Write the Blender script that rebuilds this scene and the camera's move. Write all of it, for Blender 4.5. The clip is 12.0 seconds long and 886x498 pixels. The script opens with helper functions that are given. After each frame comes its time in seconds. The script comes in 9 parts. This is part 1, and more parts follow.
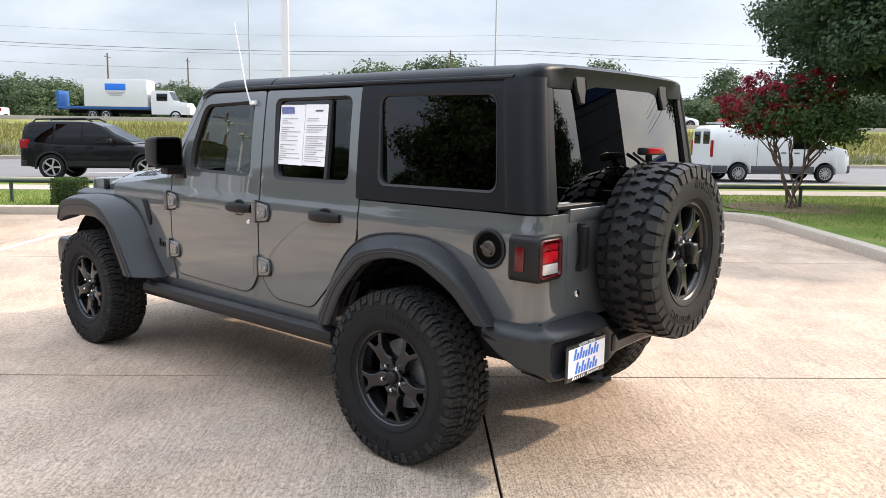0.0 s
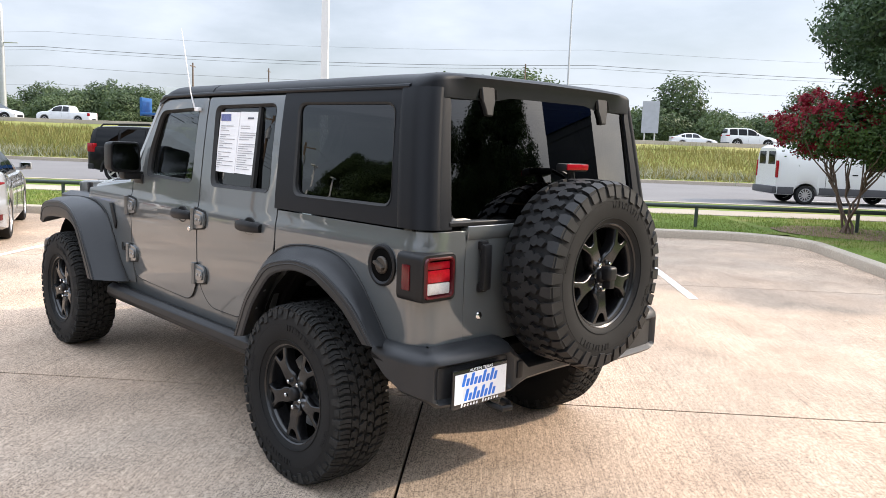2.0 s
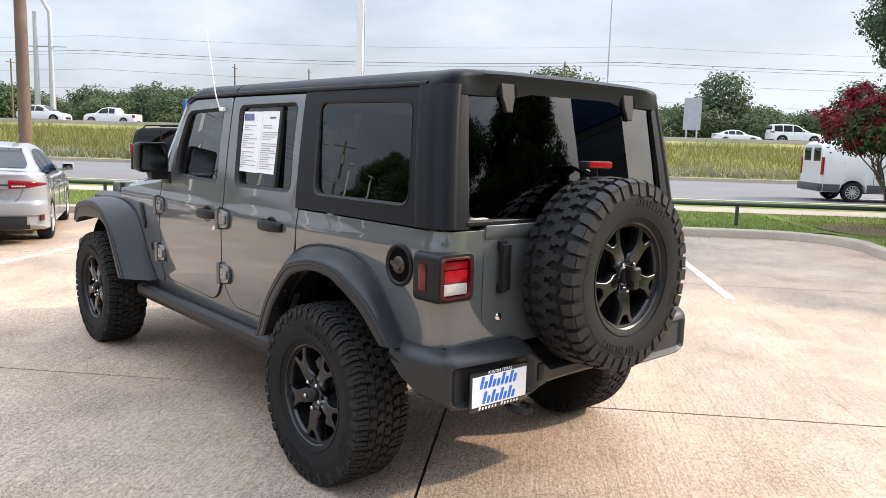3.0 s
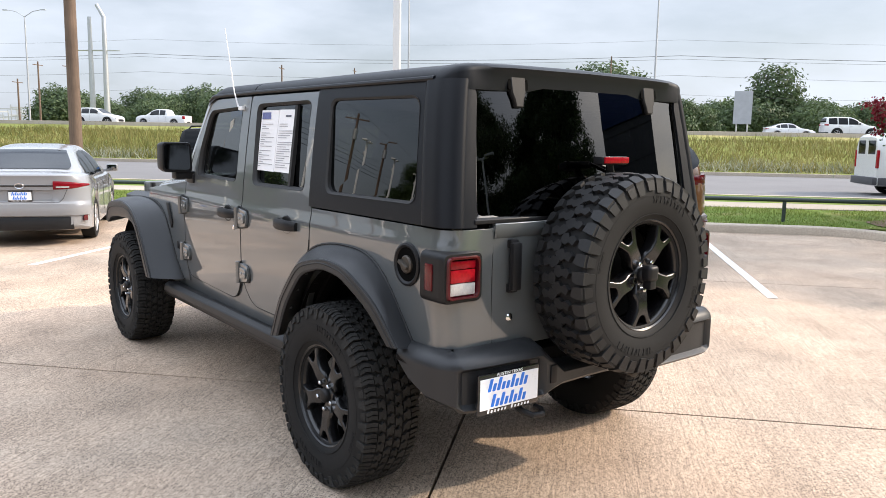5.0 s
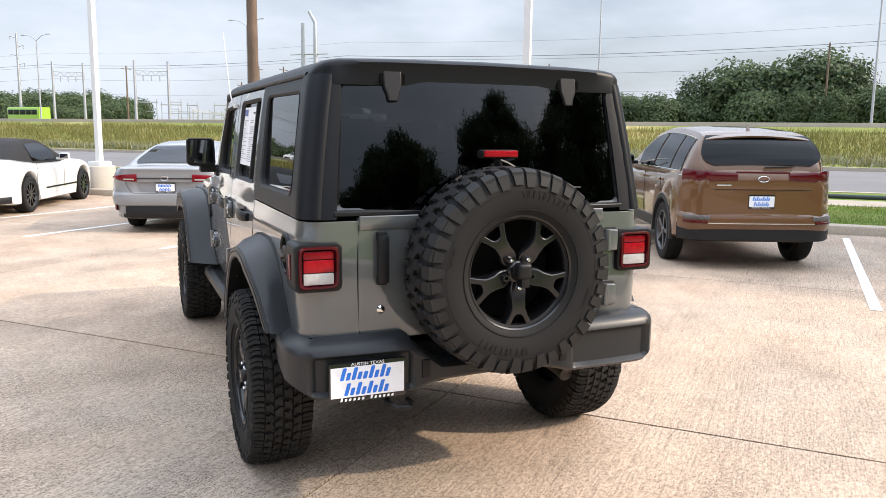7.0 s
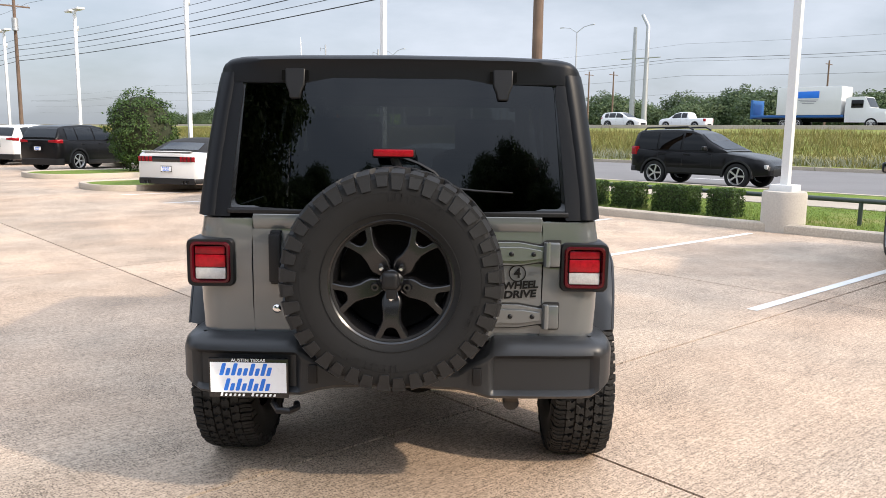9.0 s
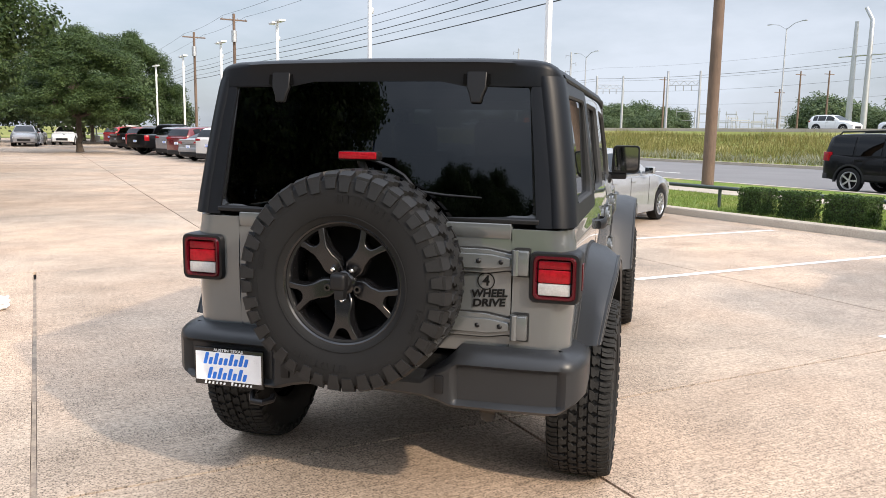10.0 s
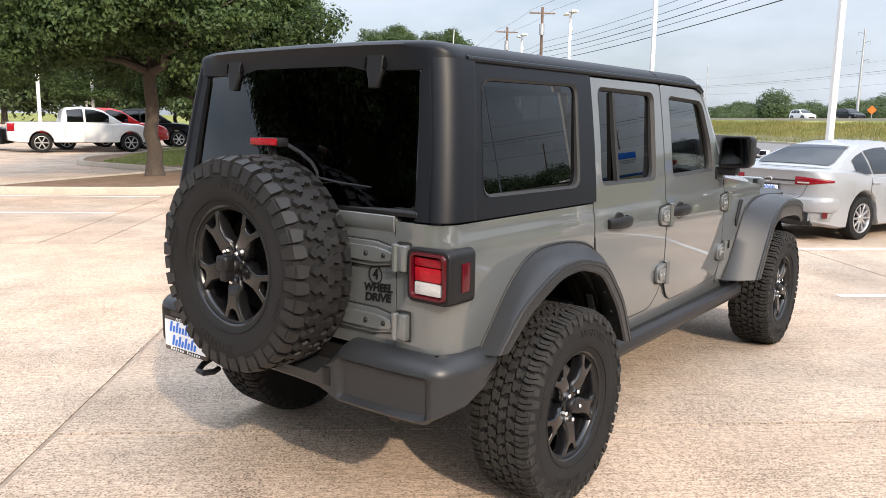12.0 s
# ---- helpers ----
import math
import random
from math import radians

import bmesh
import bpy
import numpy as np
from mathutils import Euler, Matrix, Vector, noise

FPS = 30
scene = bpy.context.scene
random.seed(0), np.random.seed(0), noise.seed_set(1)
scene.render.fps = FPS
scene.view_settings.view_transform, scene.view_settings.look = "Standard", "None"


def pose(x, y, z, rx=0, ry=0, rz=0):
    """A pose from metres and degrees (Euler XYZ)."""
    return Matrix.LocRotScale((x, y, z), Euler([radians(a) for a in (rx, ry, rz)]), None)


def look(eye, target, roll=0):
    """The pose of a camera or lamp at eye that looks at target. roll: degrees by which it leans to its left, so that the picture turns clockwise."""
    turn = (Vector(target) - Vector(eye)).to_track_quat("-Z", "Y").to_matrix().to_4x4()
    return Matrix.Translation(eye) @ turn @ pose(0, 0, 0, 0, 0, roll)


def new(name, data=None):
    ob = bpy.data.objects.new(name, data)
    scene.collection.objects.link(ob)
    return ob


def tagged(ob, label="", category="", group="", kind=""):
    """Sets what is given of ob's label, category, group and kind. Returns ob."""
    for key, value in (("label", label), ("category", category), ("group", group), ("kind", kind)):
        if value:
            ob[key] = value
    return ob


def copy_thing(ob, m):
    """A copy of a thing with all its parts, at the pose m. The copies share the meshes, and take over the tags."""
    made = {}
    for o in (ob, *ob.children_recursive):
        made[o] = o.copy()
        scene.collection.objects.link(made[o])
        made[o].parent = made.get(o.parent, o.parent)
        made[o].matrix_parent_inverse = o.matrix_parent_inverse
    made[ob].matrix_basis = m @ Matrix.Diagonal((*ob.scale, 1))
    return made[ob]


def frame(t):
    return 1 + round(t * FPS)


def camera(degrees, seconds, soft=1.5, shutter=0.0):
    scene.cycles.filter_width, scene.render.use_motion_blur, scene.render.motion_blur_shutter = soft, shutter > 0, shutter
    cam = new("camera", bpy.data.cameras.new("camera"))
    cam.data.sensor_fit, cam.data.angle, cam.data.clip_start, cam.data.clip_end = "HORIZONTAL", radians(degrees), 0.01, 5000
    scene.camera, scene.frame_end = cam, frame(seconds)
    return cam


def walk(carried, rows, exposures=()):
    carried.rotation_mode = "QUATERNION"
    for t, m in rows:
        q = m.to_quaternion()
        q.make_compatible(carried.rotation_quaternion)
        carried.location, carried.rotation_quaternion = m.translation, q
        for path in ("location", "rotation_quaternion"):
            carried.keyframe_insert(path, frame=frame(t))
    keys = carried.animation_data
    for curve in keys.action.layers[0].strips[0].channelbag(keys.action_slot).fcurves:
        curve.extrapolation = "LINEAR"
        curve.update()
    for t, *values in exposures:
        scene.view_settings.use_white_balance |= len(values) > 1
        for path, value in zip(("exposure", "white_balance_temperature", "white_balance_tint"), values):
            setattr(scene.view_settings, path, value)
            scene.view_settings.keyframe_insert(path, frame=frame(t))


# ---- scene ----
cam = camera(59.3, 12.0, 0.65)
PATH = [
    (0, (2.422, -3.364, 1.514), (1.131, -1.865, 1.218), 0.8),
    (0.5, (2.582, -3.226, 1.514), (1.267, -1.748, 1.223), 1.2),
    (1, (2.641, -3.044, 1.511), (1.288, -1.598, 1.228), 1.6),
    (1.5, (2.704, -2.904, 1.516), (1.32, -1.486, 1.246), 1.9),
    (2, (2.851, -2.754, 1.524), (1.422, -1.38, 1.256), 2.1),
    (2.5, (2.913, -2.681, 1.522), (1.444, -1.351, 1.253), 1.9),
    (3, (2.867, -2.655, 1.523), (1.371, -1.356, 1.249), 1.7),
    (3.5, (2.836, -2.615, 1.526), (1.321, -1.34, 1.249), 1.6),
    (5.3, (2.957, -2.416, 1.519), (1.364, -1.24, 1.237), 1.0),
    (5.5, (3.074, -2.306, 1.517), (1.462, -1.157, 1.236), 1.0),
    (6, (3.264, -2.04, 1.53), (1.593, -0.979, 1.243), 0.8),
    (6.5, (3.375, -1.769, 1.536), (1.634, -0.828, 1.245), 0.7),
    (7, (3.566, -1.425, 1.531), (1.747, -0.65, 1.231), 0.6),
    (7.5, (3.666, -1.009, 1.527), (1.776, -0.43, 1.222), 0.4),
    (7.7, (3.649, -0.913, 1.522), (1.747, -0.373, 1.221), 0.4),
    (9.3, (3.672, 0.493, 1.521), (1.701, 0.318, 1.227), 0.7),
    (9.5, (3.662, 0.646, 1.527), (1.7, 0.387, 1.236), 0.7),
    (10, (3.511, 1.051, 1.531), (1.601, 0.538, 1.236), 0.9),
    (10.5, (3.36, 1.414, 1.544), (1.522, 0.687, 1.238), 1.0),
    (11, (3.216, 1.769, 1.565), (1.461, 0.864, 1.25), 1.0),
    (11.5, (2.975, 2.049, 1.545), (1.316, 0.98, 1.221), 1.1),
    (12, (2.71, 2.333, 1.537), (1.154, 1.121, 1.208), 0.9),
]
walk(cam, [(t, look(eye, target, roll)) for t, eye, target, roll in PATH],
     [(0, 0.44), (3.5, 0.40), (5.5, 0.35), (7.5, 0.3), (9.5, 0.15), (12, 0.32)])

# ---- world, sun ----
SUN_AZ, SUN_EL = radians(61), radians(31)
world = bpy.data.worlds.new("sky")
scene.world = world
world.use_nodes = True
wn, wl = world.node_tree.nodes, world.node_tree.links
wn.clear()
w_out = wn.new("ShaderNodeOutputWorld")
w_bg = wn.new("ShaderNodeBackground")
w_sky = wn.new("ShaderNodeTexSky")
w_sky.sky_type = "NISHITA"
w_sky.sun_disc = False
w_sky.sun_elevation = SUN_EL
w_sky.sun_rotation = radians(90) - SUN_AZ
w_sky.air_density, w_sky.dust_density, w_sky.ozone_density = 1.0, 2.5, 1.5
w_tc = wn.new("ShaderNodeTexCoord")
w_map = wn.new("ShaderNodeMapping")
w_map.inputs["Scale"].default_value = (1.6, 1.6, 5.0)
w_noise = wn.new("ShaderNodeTexNoise")
w_noise.inputs["Scale"].default_value = 1.7
w_noise.inputs["Detail"].default_value = 7
w_noise.inputs["Roughness"].default_value = 0.55
w_ramp = wn.new("ShaderNodeValToRGB")
w_ramp.color_ramp.elements[0].position, w_ramp.color_ramp.elements[0].color = 0.36, (0.45, 0.45, 0.45, 1)
w_ramp.color_ramp.elements[1].position, w_ramp.color_ramp.elements[1].color = 0.66, (0.92, 0.92, 0.92, 1)
w_mix = wn.new("ShaderNodeMix")
w_mix.data_type = "RGBA"
w_mix.inputs[7].default_value = (7.7, 8.35, 9.5, 1)
wl.new(w_tc.outputs["Generated"], w_map.inputs["Vector"])
wl.new(w_map.outputs["Vector"], w_noise.inputs["Vector"])
wl.new(w_noise.outputs["Fac"], w_ramp.inputs["Fac"])
wl.new(w_ramp.outputs["Color"], w_mix.inputs[0])
wl.new(w_sky.outputs["Color"], w_mix.inputs[6])
# a hazy sky is brighter overhead than at the horizon
w_sep = wn.new("ShaderNodeSeparateXYZ")
w_rise = wn.new("ShaderNodeMapRange")
for k, x in zip(("From Min", "From Max", "To Min", "To Max"), (0.17, 0.75, 0.93, 2.85)):
    w_rise.inputs[k].default_value = x
w_mul = wn.new("ShaderNodeVectorMath")
w_mul.operation = "SCALE"
wl.new(w_tc.outputs["Generated"], w_sep.inputs[0])
wl.new(w_sep.outputs["Z"], w_rise.inputs["Value"])
wl.new(w_mix.outputs[2], w_mul.inputs[0])
wl.new(w_rise.outputs["Result"], w_mul.inputs["Scale"])
# thin cloud glows round the sun
w_dot = wn.new("ShaderNodeVectorMath")
w_dot.operation = "DOT_PRODUCT"
w_dot.inputs[1].default_value = (math.cos(SUN_AZ) * math.cos(SUN_EL), math.sin(SUN_AZ) * math.cos(SUN_EL), math.sin(SUN_EL))
wl.new(w_tc.outputs["Generated"], w_dot.inputs[0])
w_halo = wn.new("ShaderNodeMapRange")
w_halo.interpolation_type = "SMOOTHSTEP"
for k, x in zip(("From Min", "From Max", "To Min", "To Max"), (0.72, 1.0, 1.0, 1.6)):
    w_halo.inputs[k].default_value = x
wl.new(w_dot.outputs["Value"], w_halo.inputs["Value"])
w_mul2 = wn.new("ShaderNodeVectorMath")
w_mul2.operation = "SCALE"
wl.new(w_mul.outputs[0], w_mul2.inputs[0])
wl.new(w_halo.outputs["Result"], w_mul2.inputs["Scale"])
wl.new(w_mul2.outputs[0], w_bg.inputs["Color"])
w_bg.inputs["Strength"].default_value = 0.1
wl.new(w_bg.outputs["Background"], w_out.inputs["Surface"])

sun = new("sun", bpy.data.lights.new("sun", "SUN"))
sun.data.energy, sun.data.angle, sun.data.color = 3.2, radians(1.2), (1.0, 0.83, 0.645)
sun_way = Vector((math.cos(SUN_AZ) * math.cos(SUN_EL), math.sin(SUN_AZ) * math.cos(SUN_EL), math.sin(SUN_EL)))
sun.matrix_world = look(sun_way * 60, (0, 0, 0))

# ---- materials ----
def material(name, color, rough=0.5, metal=0.0, vary=0.15, scale=3.0, fine=60.0, bump=0.1, bump_dist=0.004, coat=0.0,
             second=None, second_at=(0.5, 0.65), world_space=False, stretch=(1, 1, 1), per_object=0.0, spec=0.5, rough_vary=0.1, turn=0.0, coat_ior=1.45):
    """Principled surface whose colour, gloss and relief vary at a large and a fine scale."""
    m = bpy.data.materials.new(name)
    m.use_nodes = True
    n, l = m.node_tree.nodes, m.node_tree.links
    b = n["Principled BSDF"]
    if world_space:
        pos = n.new("ShaderNodeNewGeometry").outputs["Position"]
    else:
        pos = n.new("ShaderNodeTexCoord").outputs["Object"]
    mp = n.new("ShaderNodeMapping")
    mp.inputs["Scale"].default_value = stretch
    mp.inputs["Rotation"].default_value = (0, 0, radians(turn))
    l.new(pos, mp.inputs["Vector"])
    big = n.new("ShaderNodeTexNoise")
    big.inputs["Scale"].default_value, big.inputs["Detail"].default_value = scale, 5
    l.new(pos, big.inputs["Vector"])
    small = n.new("ShaderNodeTexNoise")
    small.inputs["Scale"].default_value, small.inputs["Detail"].default_value = fine, 4
    l.new(mp.outputs["Vector"], small.inputs["Vector"])
    add = n.new("ShaderNodeMath")
    add.operation = "ADD"
    l.new(big.outputs["Fac"], add.inputs[0])
    l.new(small.outputs["Fac"], add.inputs[1])
    rng = n.new("ShaderNodeMapRange")
    rng.inputs["From Min"].default_value, rng.inputs["From Max"].default_value = 0.6, 1.4
    rng.inputs["To Min"].default_value, rng.inputs["To Max"].default_value = 1 - vary, 1 + vary
    l.new(add.outputs[0], rng.inputs["Value"])
    fac = rng.outputs["Result"]
    if per_object:
        oi = n.new("ShaderNodeObjectInfo")
        r2 = n.new("ShaderNodeMapRange")
        r2.inputs["To Min"].default_value, r2.inputs["To Max"].default_value = 1 - per_object, 1 + per_object
        l.new(oi.outputs["Random"], r2.inputs["Value"])
        mu = n.new("ShaderNodeMath")
        mu.operation = "MULTIPLY"
        l.new(fac, mu.inputs[0])
        l.new(r2.outputs["Result"], mu.inputs[1])
        fac = mu.outputs[0]
    src = n.new("ShaderNodeRGB").outputs[0]
    src.default_value = (*color, 1)
    if second:
        ramp = n.new("ShaderNodeMapRange")
        ramp.inputs["From Min"].default_value, ramp.inputs["From Max"].default_value = second_at
        l.new(big.outputs["Fac"], ramp.inputs["Value"])
        mx = n.new("ShaderNodeMix")
        mx.data_type = "RGBA"
        l.new(ramp.outputs["Result"], mx.inputs[0])
        l.new(src, mx.inputs[6])
        mx.inputs[7].default_value = (*second, 1)
        src = mx.outputs[2]
    vm = n.new("ShaderNodeVectorMath")
    vm.operation = "SCALE"
    l.new(src, vm.inputs[0])
    l.new(fac, vm.inputs["Scale"])
    l.new(vm.outputs[0], b.inputs["Base Color"])
    rr = n.new("ShaderNodeMapRange")
    rr.inputs["To Min"].default_value, rr.inputs["To Max"].default_value = max(0.02, rough - rough_vary), min(1, rough + rough_vary)
    l.new(small.outputs["Fac"], rr.inputs["Value"])
    l.new(rr.outputs["Result"], b.inputs["Roughness"])
    b.inputs["Metallic"].default_value = metal
    b.inputs["Specular IOR Level"].default_value = spec
    b.inputs["Coat Weight"].default_value = coat
    b.inputs["Coat Roughness"].default_value = 0.02
    b.inputs["Coat IOR"].default_value = coat_ior
    if bump:
        bp = n.new("ShaderNodeBump")
        bp.inputs["Strength"].default_value, bp.inputs["Distance"].default_value = bump, bump_dist
        l.new(small.outputs["Fac"], bp.inputs["Height"])
        l.new(bp.outputs["Normal"], b.inputs["Normal"])
    return m


def paint(name, color, rough=0.28, metal=0.0, vary=0.03, coat_ior=1.45):
    """Clear-coated car paint with a faint flake and a film of dust."""
    return material(name, color, rough, metal, vary, 1.5, 900, 0.0, coat=1.0, rough_vary=0.05, spec=0.3, coat_ior=coat_ior)


def glass(name, tint, rough=0.0, shine=0.075, rim=0.9):
    """Thin window glass: tinted light passes, the rest mirrors by Fresnel."""
    m = bpy.data.materials.new(name)
    m.use_nodes = True
    n, l = m.node_tree.nodes, m.node_tree.links
    n.clear()
    out = n.new("ShaderNodeOutputMaterial")
    mix = n.new("ShaderNodeMixShader")
    lw = n.new("ShaderNodeLayerWeight")
    lw.inputs["Blend"].default_value = 0.5
    pw = n.new("ShaderNodeMath")
    pw.operation = "POWER"
    pw.inputs[1].default_value = 3.3
    l.new(lw.outputs["Facing"], pw.inputs[0])
    fr = n.new("ShaderNodeMath")
    fr.operation = "MULTIPLY_ADD"
    fr.inputs[1].default_value, fr.inputs[2].default_value = rim, shine
    l.new(pw.outputs[0], fr.inputs[0])
    tr = n.new("ShaderNodeBsdfTransparent")
    tr.inputs["Color"].default_value = (*tint, 1)
    gl = n.new("ShaderNodeBsdfGlossy")
    gl.inputs["Roughness"].default_value = rough
    gl.inputs["Color"].default_value = (0.95, 0.97, 1.0, 1)
    nz = n.new("ShaderNodeTexNoise")
    nz.inputs["Scale"].default_value = 1.3
    tc = n.new("ShaderNodeTexCoord")
    bp = n.new("ShaderNodeBump")
    bp.inputs["Strength"].default_value, bp.inputs["Distance"].default_value = 0.03, 0.02
    l.new(tc.outputs["Object"], nz.inputs["Vector"])
    l.new(nz.outputs["Fac"], bp.inputs["Height"])
    l.new(bp.outputs["Normal"], gl.inputs["Normal"])
    l.new(fr.outputs[0], mix.inputs[0])
    l.new(tr.outputs["BSDF"], mix.inputs[1])
    l.new(gl.outputs["BSDF"], mix.inputs[2])
    l.new(mix.outputs["Shader"], out.inputs["Surface"])
    return m


def ground_concrete(name):
    """Broom-finished concrete: warm buff paste, dark pits, stains and fine drag lines."""
    m = bpy.data.materials.new(name)
    m.use_nodes = True
    n, l = m.node_tree.nodes, m.node_tree.links
    b = n["Principled BSDF"]
    pos = n.new("ShaderNodeNewGeometry").outputs["Position"]
    rot = n.new("ShaderNodeMapping")
    rot.inputs["Rotation"].default_value = (0, 0, radians(-42.5))
    l.new(pos, rot.inputs["Vector"])

    def noise_tex(scale, detail, vec, rough=0.5):
        t = n.new("ShaderNodeTexNoise")
        t.inputs["Scale"].default_value, t.inputs["Detail"].default_value, t.inputs["Roughness"].default_value = scale, detail, rough
        l.new(vec, t.inputs["Vector"])
        return t.outputs["Fac"]

    def span(v, a, c, lo, hi):
        r = n.new("ShaderNodeMapRange")
        for k, x in zip(("From Min", "From Max", "To Min", "To Max"), (a, c, lo, hi)):
            r.inputs[k].default_value = x
        l.new(v, r.inputs["Value"])
        return r.outputs["Result"]

    def times(a, c):
        k = n.new("ShaderNodeMath")
        k.operation = "MULTIPLY"
        l.new(a, k.inputs[0])
        l.new(c, k.inputs[1])
        return k.outputs[0]

    def plus(a, c, k):
        q = n.new("ShaderNodeMath")
        q.operation = "MULTIPLY_ADD"
        l.new(c, q.inputs[0])
        q.inputs[1].default_value = k
        l.new(a, q.inputs[2])
        return q.outputs[0]

    def mapped(sx, sy):
        q = n.new("ShaderNodeMapping")
        q.inputs["Scale"].default_value = (sx, sy, 1)
        l.new(rot.outputs["Vector"], q.inputs["Vector"])
        return q.outputs["Vector"]

    drag = noise_tex(1.0, 4, mapped(130, 5), 0.6)
    scratch = noise_tex(1.0, 2, mapped(38, 1.6), 0.5)
    crowd = noise_tex(1.7, 4, pos, 0.6)
    pits = noise_tex(1.0, 3, mapped(140, 92), 0.6)
    grit = noise_tex(330, 2, rot.outputs["Vector"])
    stain = noise_tex(0.35, 6, pos, 0.6)
    blotch = noise_tex(1.1, 5, pos, 0.62)
    dirt = noise_tex(0.6, 6, mapped(1.0, 0.6), 0.6)
    hue = n.new("ShaderNodeMix")
    hue.data_type = "RGBA"
    l.new(span(stain, 0.35, 0.68, 0, 1), hue.inputs[0])
    hue.inputs[6].default_value = (0.575, 0.424, 0.310, 1)
    hue.inputs[7].default_value = (0.455, 0.376, 0.30, 1)
    f = times(span(blotch, 0.32, 0.68, 0.87, 1.10), span(drag, 0.36, 0.60, 0.80, 1.10))
    f = times(f, span(scratch, 0.30, 0.36, 0.80, 1.0))
    # long tine grooves, deeper in some bands than in others
    tine = noise_tex(1.0, 2, mapped(95, 0.5), 0.5)
    f = times(f, span(plus(tine, crowd, -0.16), 0.28, 0.34, 0.86, 1.0))
    f = times(f, span(plus(pits, crowd, -0.2), 0.29, 0.375, 0.3, 1.05))
    f = times(f, span(noise_tex(1.0, 4, mapped(52, 30), 0.65), 0.40, 0.54, 0.72, 1.08))
    f = times(f, span(grit, 0.3, 0.7, 0.84, 1.12))
    f = times(f, span(dirt, 0.46, 0.72, 1.0, 0.72))
    # hairline cracks, in places only
    wob = n.new("ShaderNodeMix")
    wob.data_type = "VECTOR"
    wob.inputs[0].default_value = 0.25
    wn3 = n.new("ShaderNodeTexNoise")
    wn3.inputs["Scale"].default_value, wn3.inputs["Detail"].default_value = 2.2, 5
    l.new(pos, wn3.inputs["Vector"])
    l.new(pos, wob.inputs[4])
    l.new(wn3.outputs["Color"], wob.inputs[5])
    cell = n.new("ShaderNodeTexVoronoi")
    cell.feature = "DISTANCE_TO_EDGE"
    cell.inputs["Scale"].default_value = 0.85
    l.new(wob.outputs[1], cell.inputs["Vector"])
    crack = span(cell.outputs["Distance"], 0.0004, 0.0026, 1, 0)
    crack = times(crack, span(noise_tex(0.55, 3, pos), 0.53, 0.62, 0, 0.4))
    inv = n.new("ShaderNodeMath")
    inv.operation = "SUBTRACT"
    inv.inputs[0].default_value = 1.0
    l.new(crack, inv.inputs[1])
    f = times(f, inv.outputs[0])
    oi = n.new("ShaderNodeObjectInfo")
    f = times(f, span(oi.outputs["Random"], 0, 1, 0.93, 1.06))
    vm = n.new("ShaderNodeVectorMath")
    vm.operation = "SCALE"
    l.new(hue.outputs[2], vm.inputs[0])
    l.new(f, vm.inputs["Scale"])
    l.new(vm.outputs[0], b.inputs["Base Color"])
    b.inputs["Roughness"].default_value = 0.88
    b.inputs["Specular IOR Level"].default_value = 0.25
    bp = n.new("ShaderNodeBump")
    bp.inputs["Strength"].default_value, bp.inputs["Distance"].default_value = 0.7, 0.004
    l.new(times(pits, drag), bp.inputs["Height"])
    l.new(bp.outputs["Normal"], b.inputs["Normal"])
    return m


def leafy(name, dark, light, scale=0.6):
    """Leaves that vary leaf by leaf and let some light through."""
    m = bpy.data.materials.new(name)
    m.use_nodes = True
    n, l = m.node_tree.nodes, m.node_tree.links
    b = n["Principled BSDF"]
    geo = n.new("ShaderNodeNewGeometry")
    nz = n.new("ShaderNodeTexNoise")
    nz.inputs["Scale"].default_value = scale
    l.new(geo.outputs["Position"], nz.inputs["Vector"])
    ad = n.new("ShaderNodeMath")
    ad.operation = "MULTIPLY_ADD"
    l.new(geo.outputs["Random Per Island"], ad.inputs[0])
    ad.inputs[1].default_value = 0.6
    l.new(nz.outputs["Fac"], ad.inputs[2])
    r = n.new("ShaderNodeMapRange")
    r.inputs["From Min"].default_value, r.inputs["From Max"].default_value = 0.3, 1.3
    l.new(ad.outputs[0], r.inputs["Value"])
    mx = n.new("ShaderNodeMix")
    mx.data_type = "RGBA"
    mx.inputs[6].default_value, mx.inputs[7].default_value = (*dark, 1), (*light, 1)
    l.new(r.outputs["Result"], mx.inputs[0])
    l.new(mx.outputs[2], b.inputs["Base Color"])
    b.inputs["Roughness"].default_value = 0.55
    b.inputs["Specular IOR Level"].default_value = 0.3
    tl = n.new("ShaderNodeBsdfTranslucent")
    l.new(mx.outputs[2], tl.inputs["Color"])
    ms = n.new("ShaderNodeMixShader")
    ms.inputs[0].default_value = 0.3
    out = n["Material Output"]
    l.new(b.outputs["BSDF"], ms.inputs[1])
    l.new(tl.outputs["BSDF"], ms.inputs[2])
    l.new(ms.outputs["Shader"], out.inputs["Surface"])
    return m


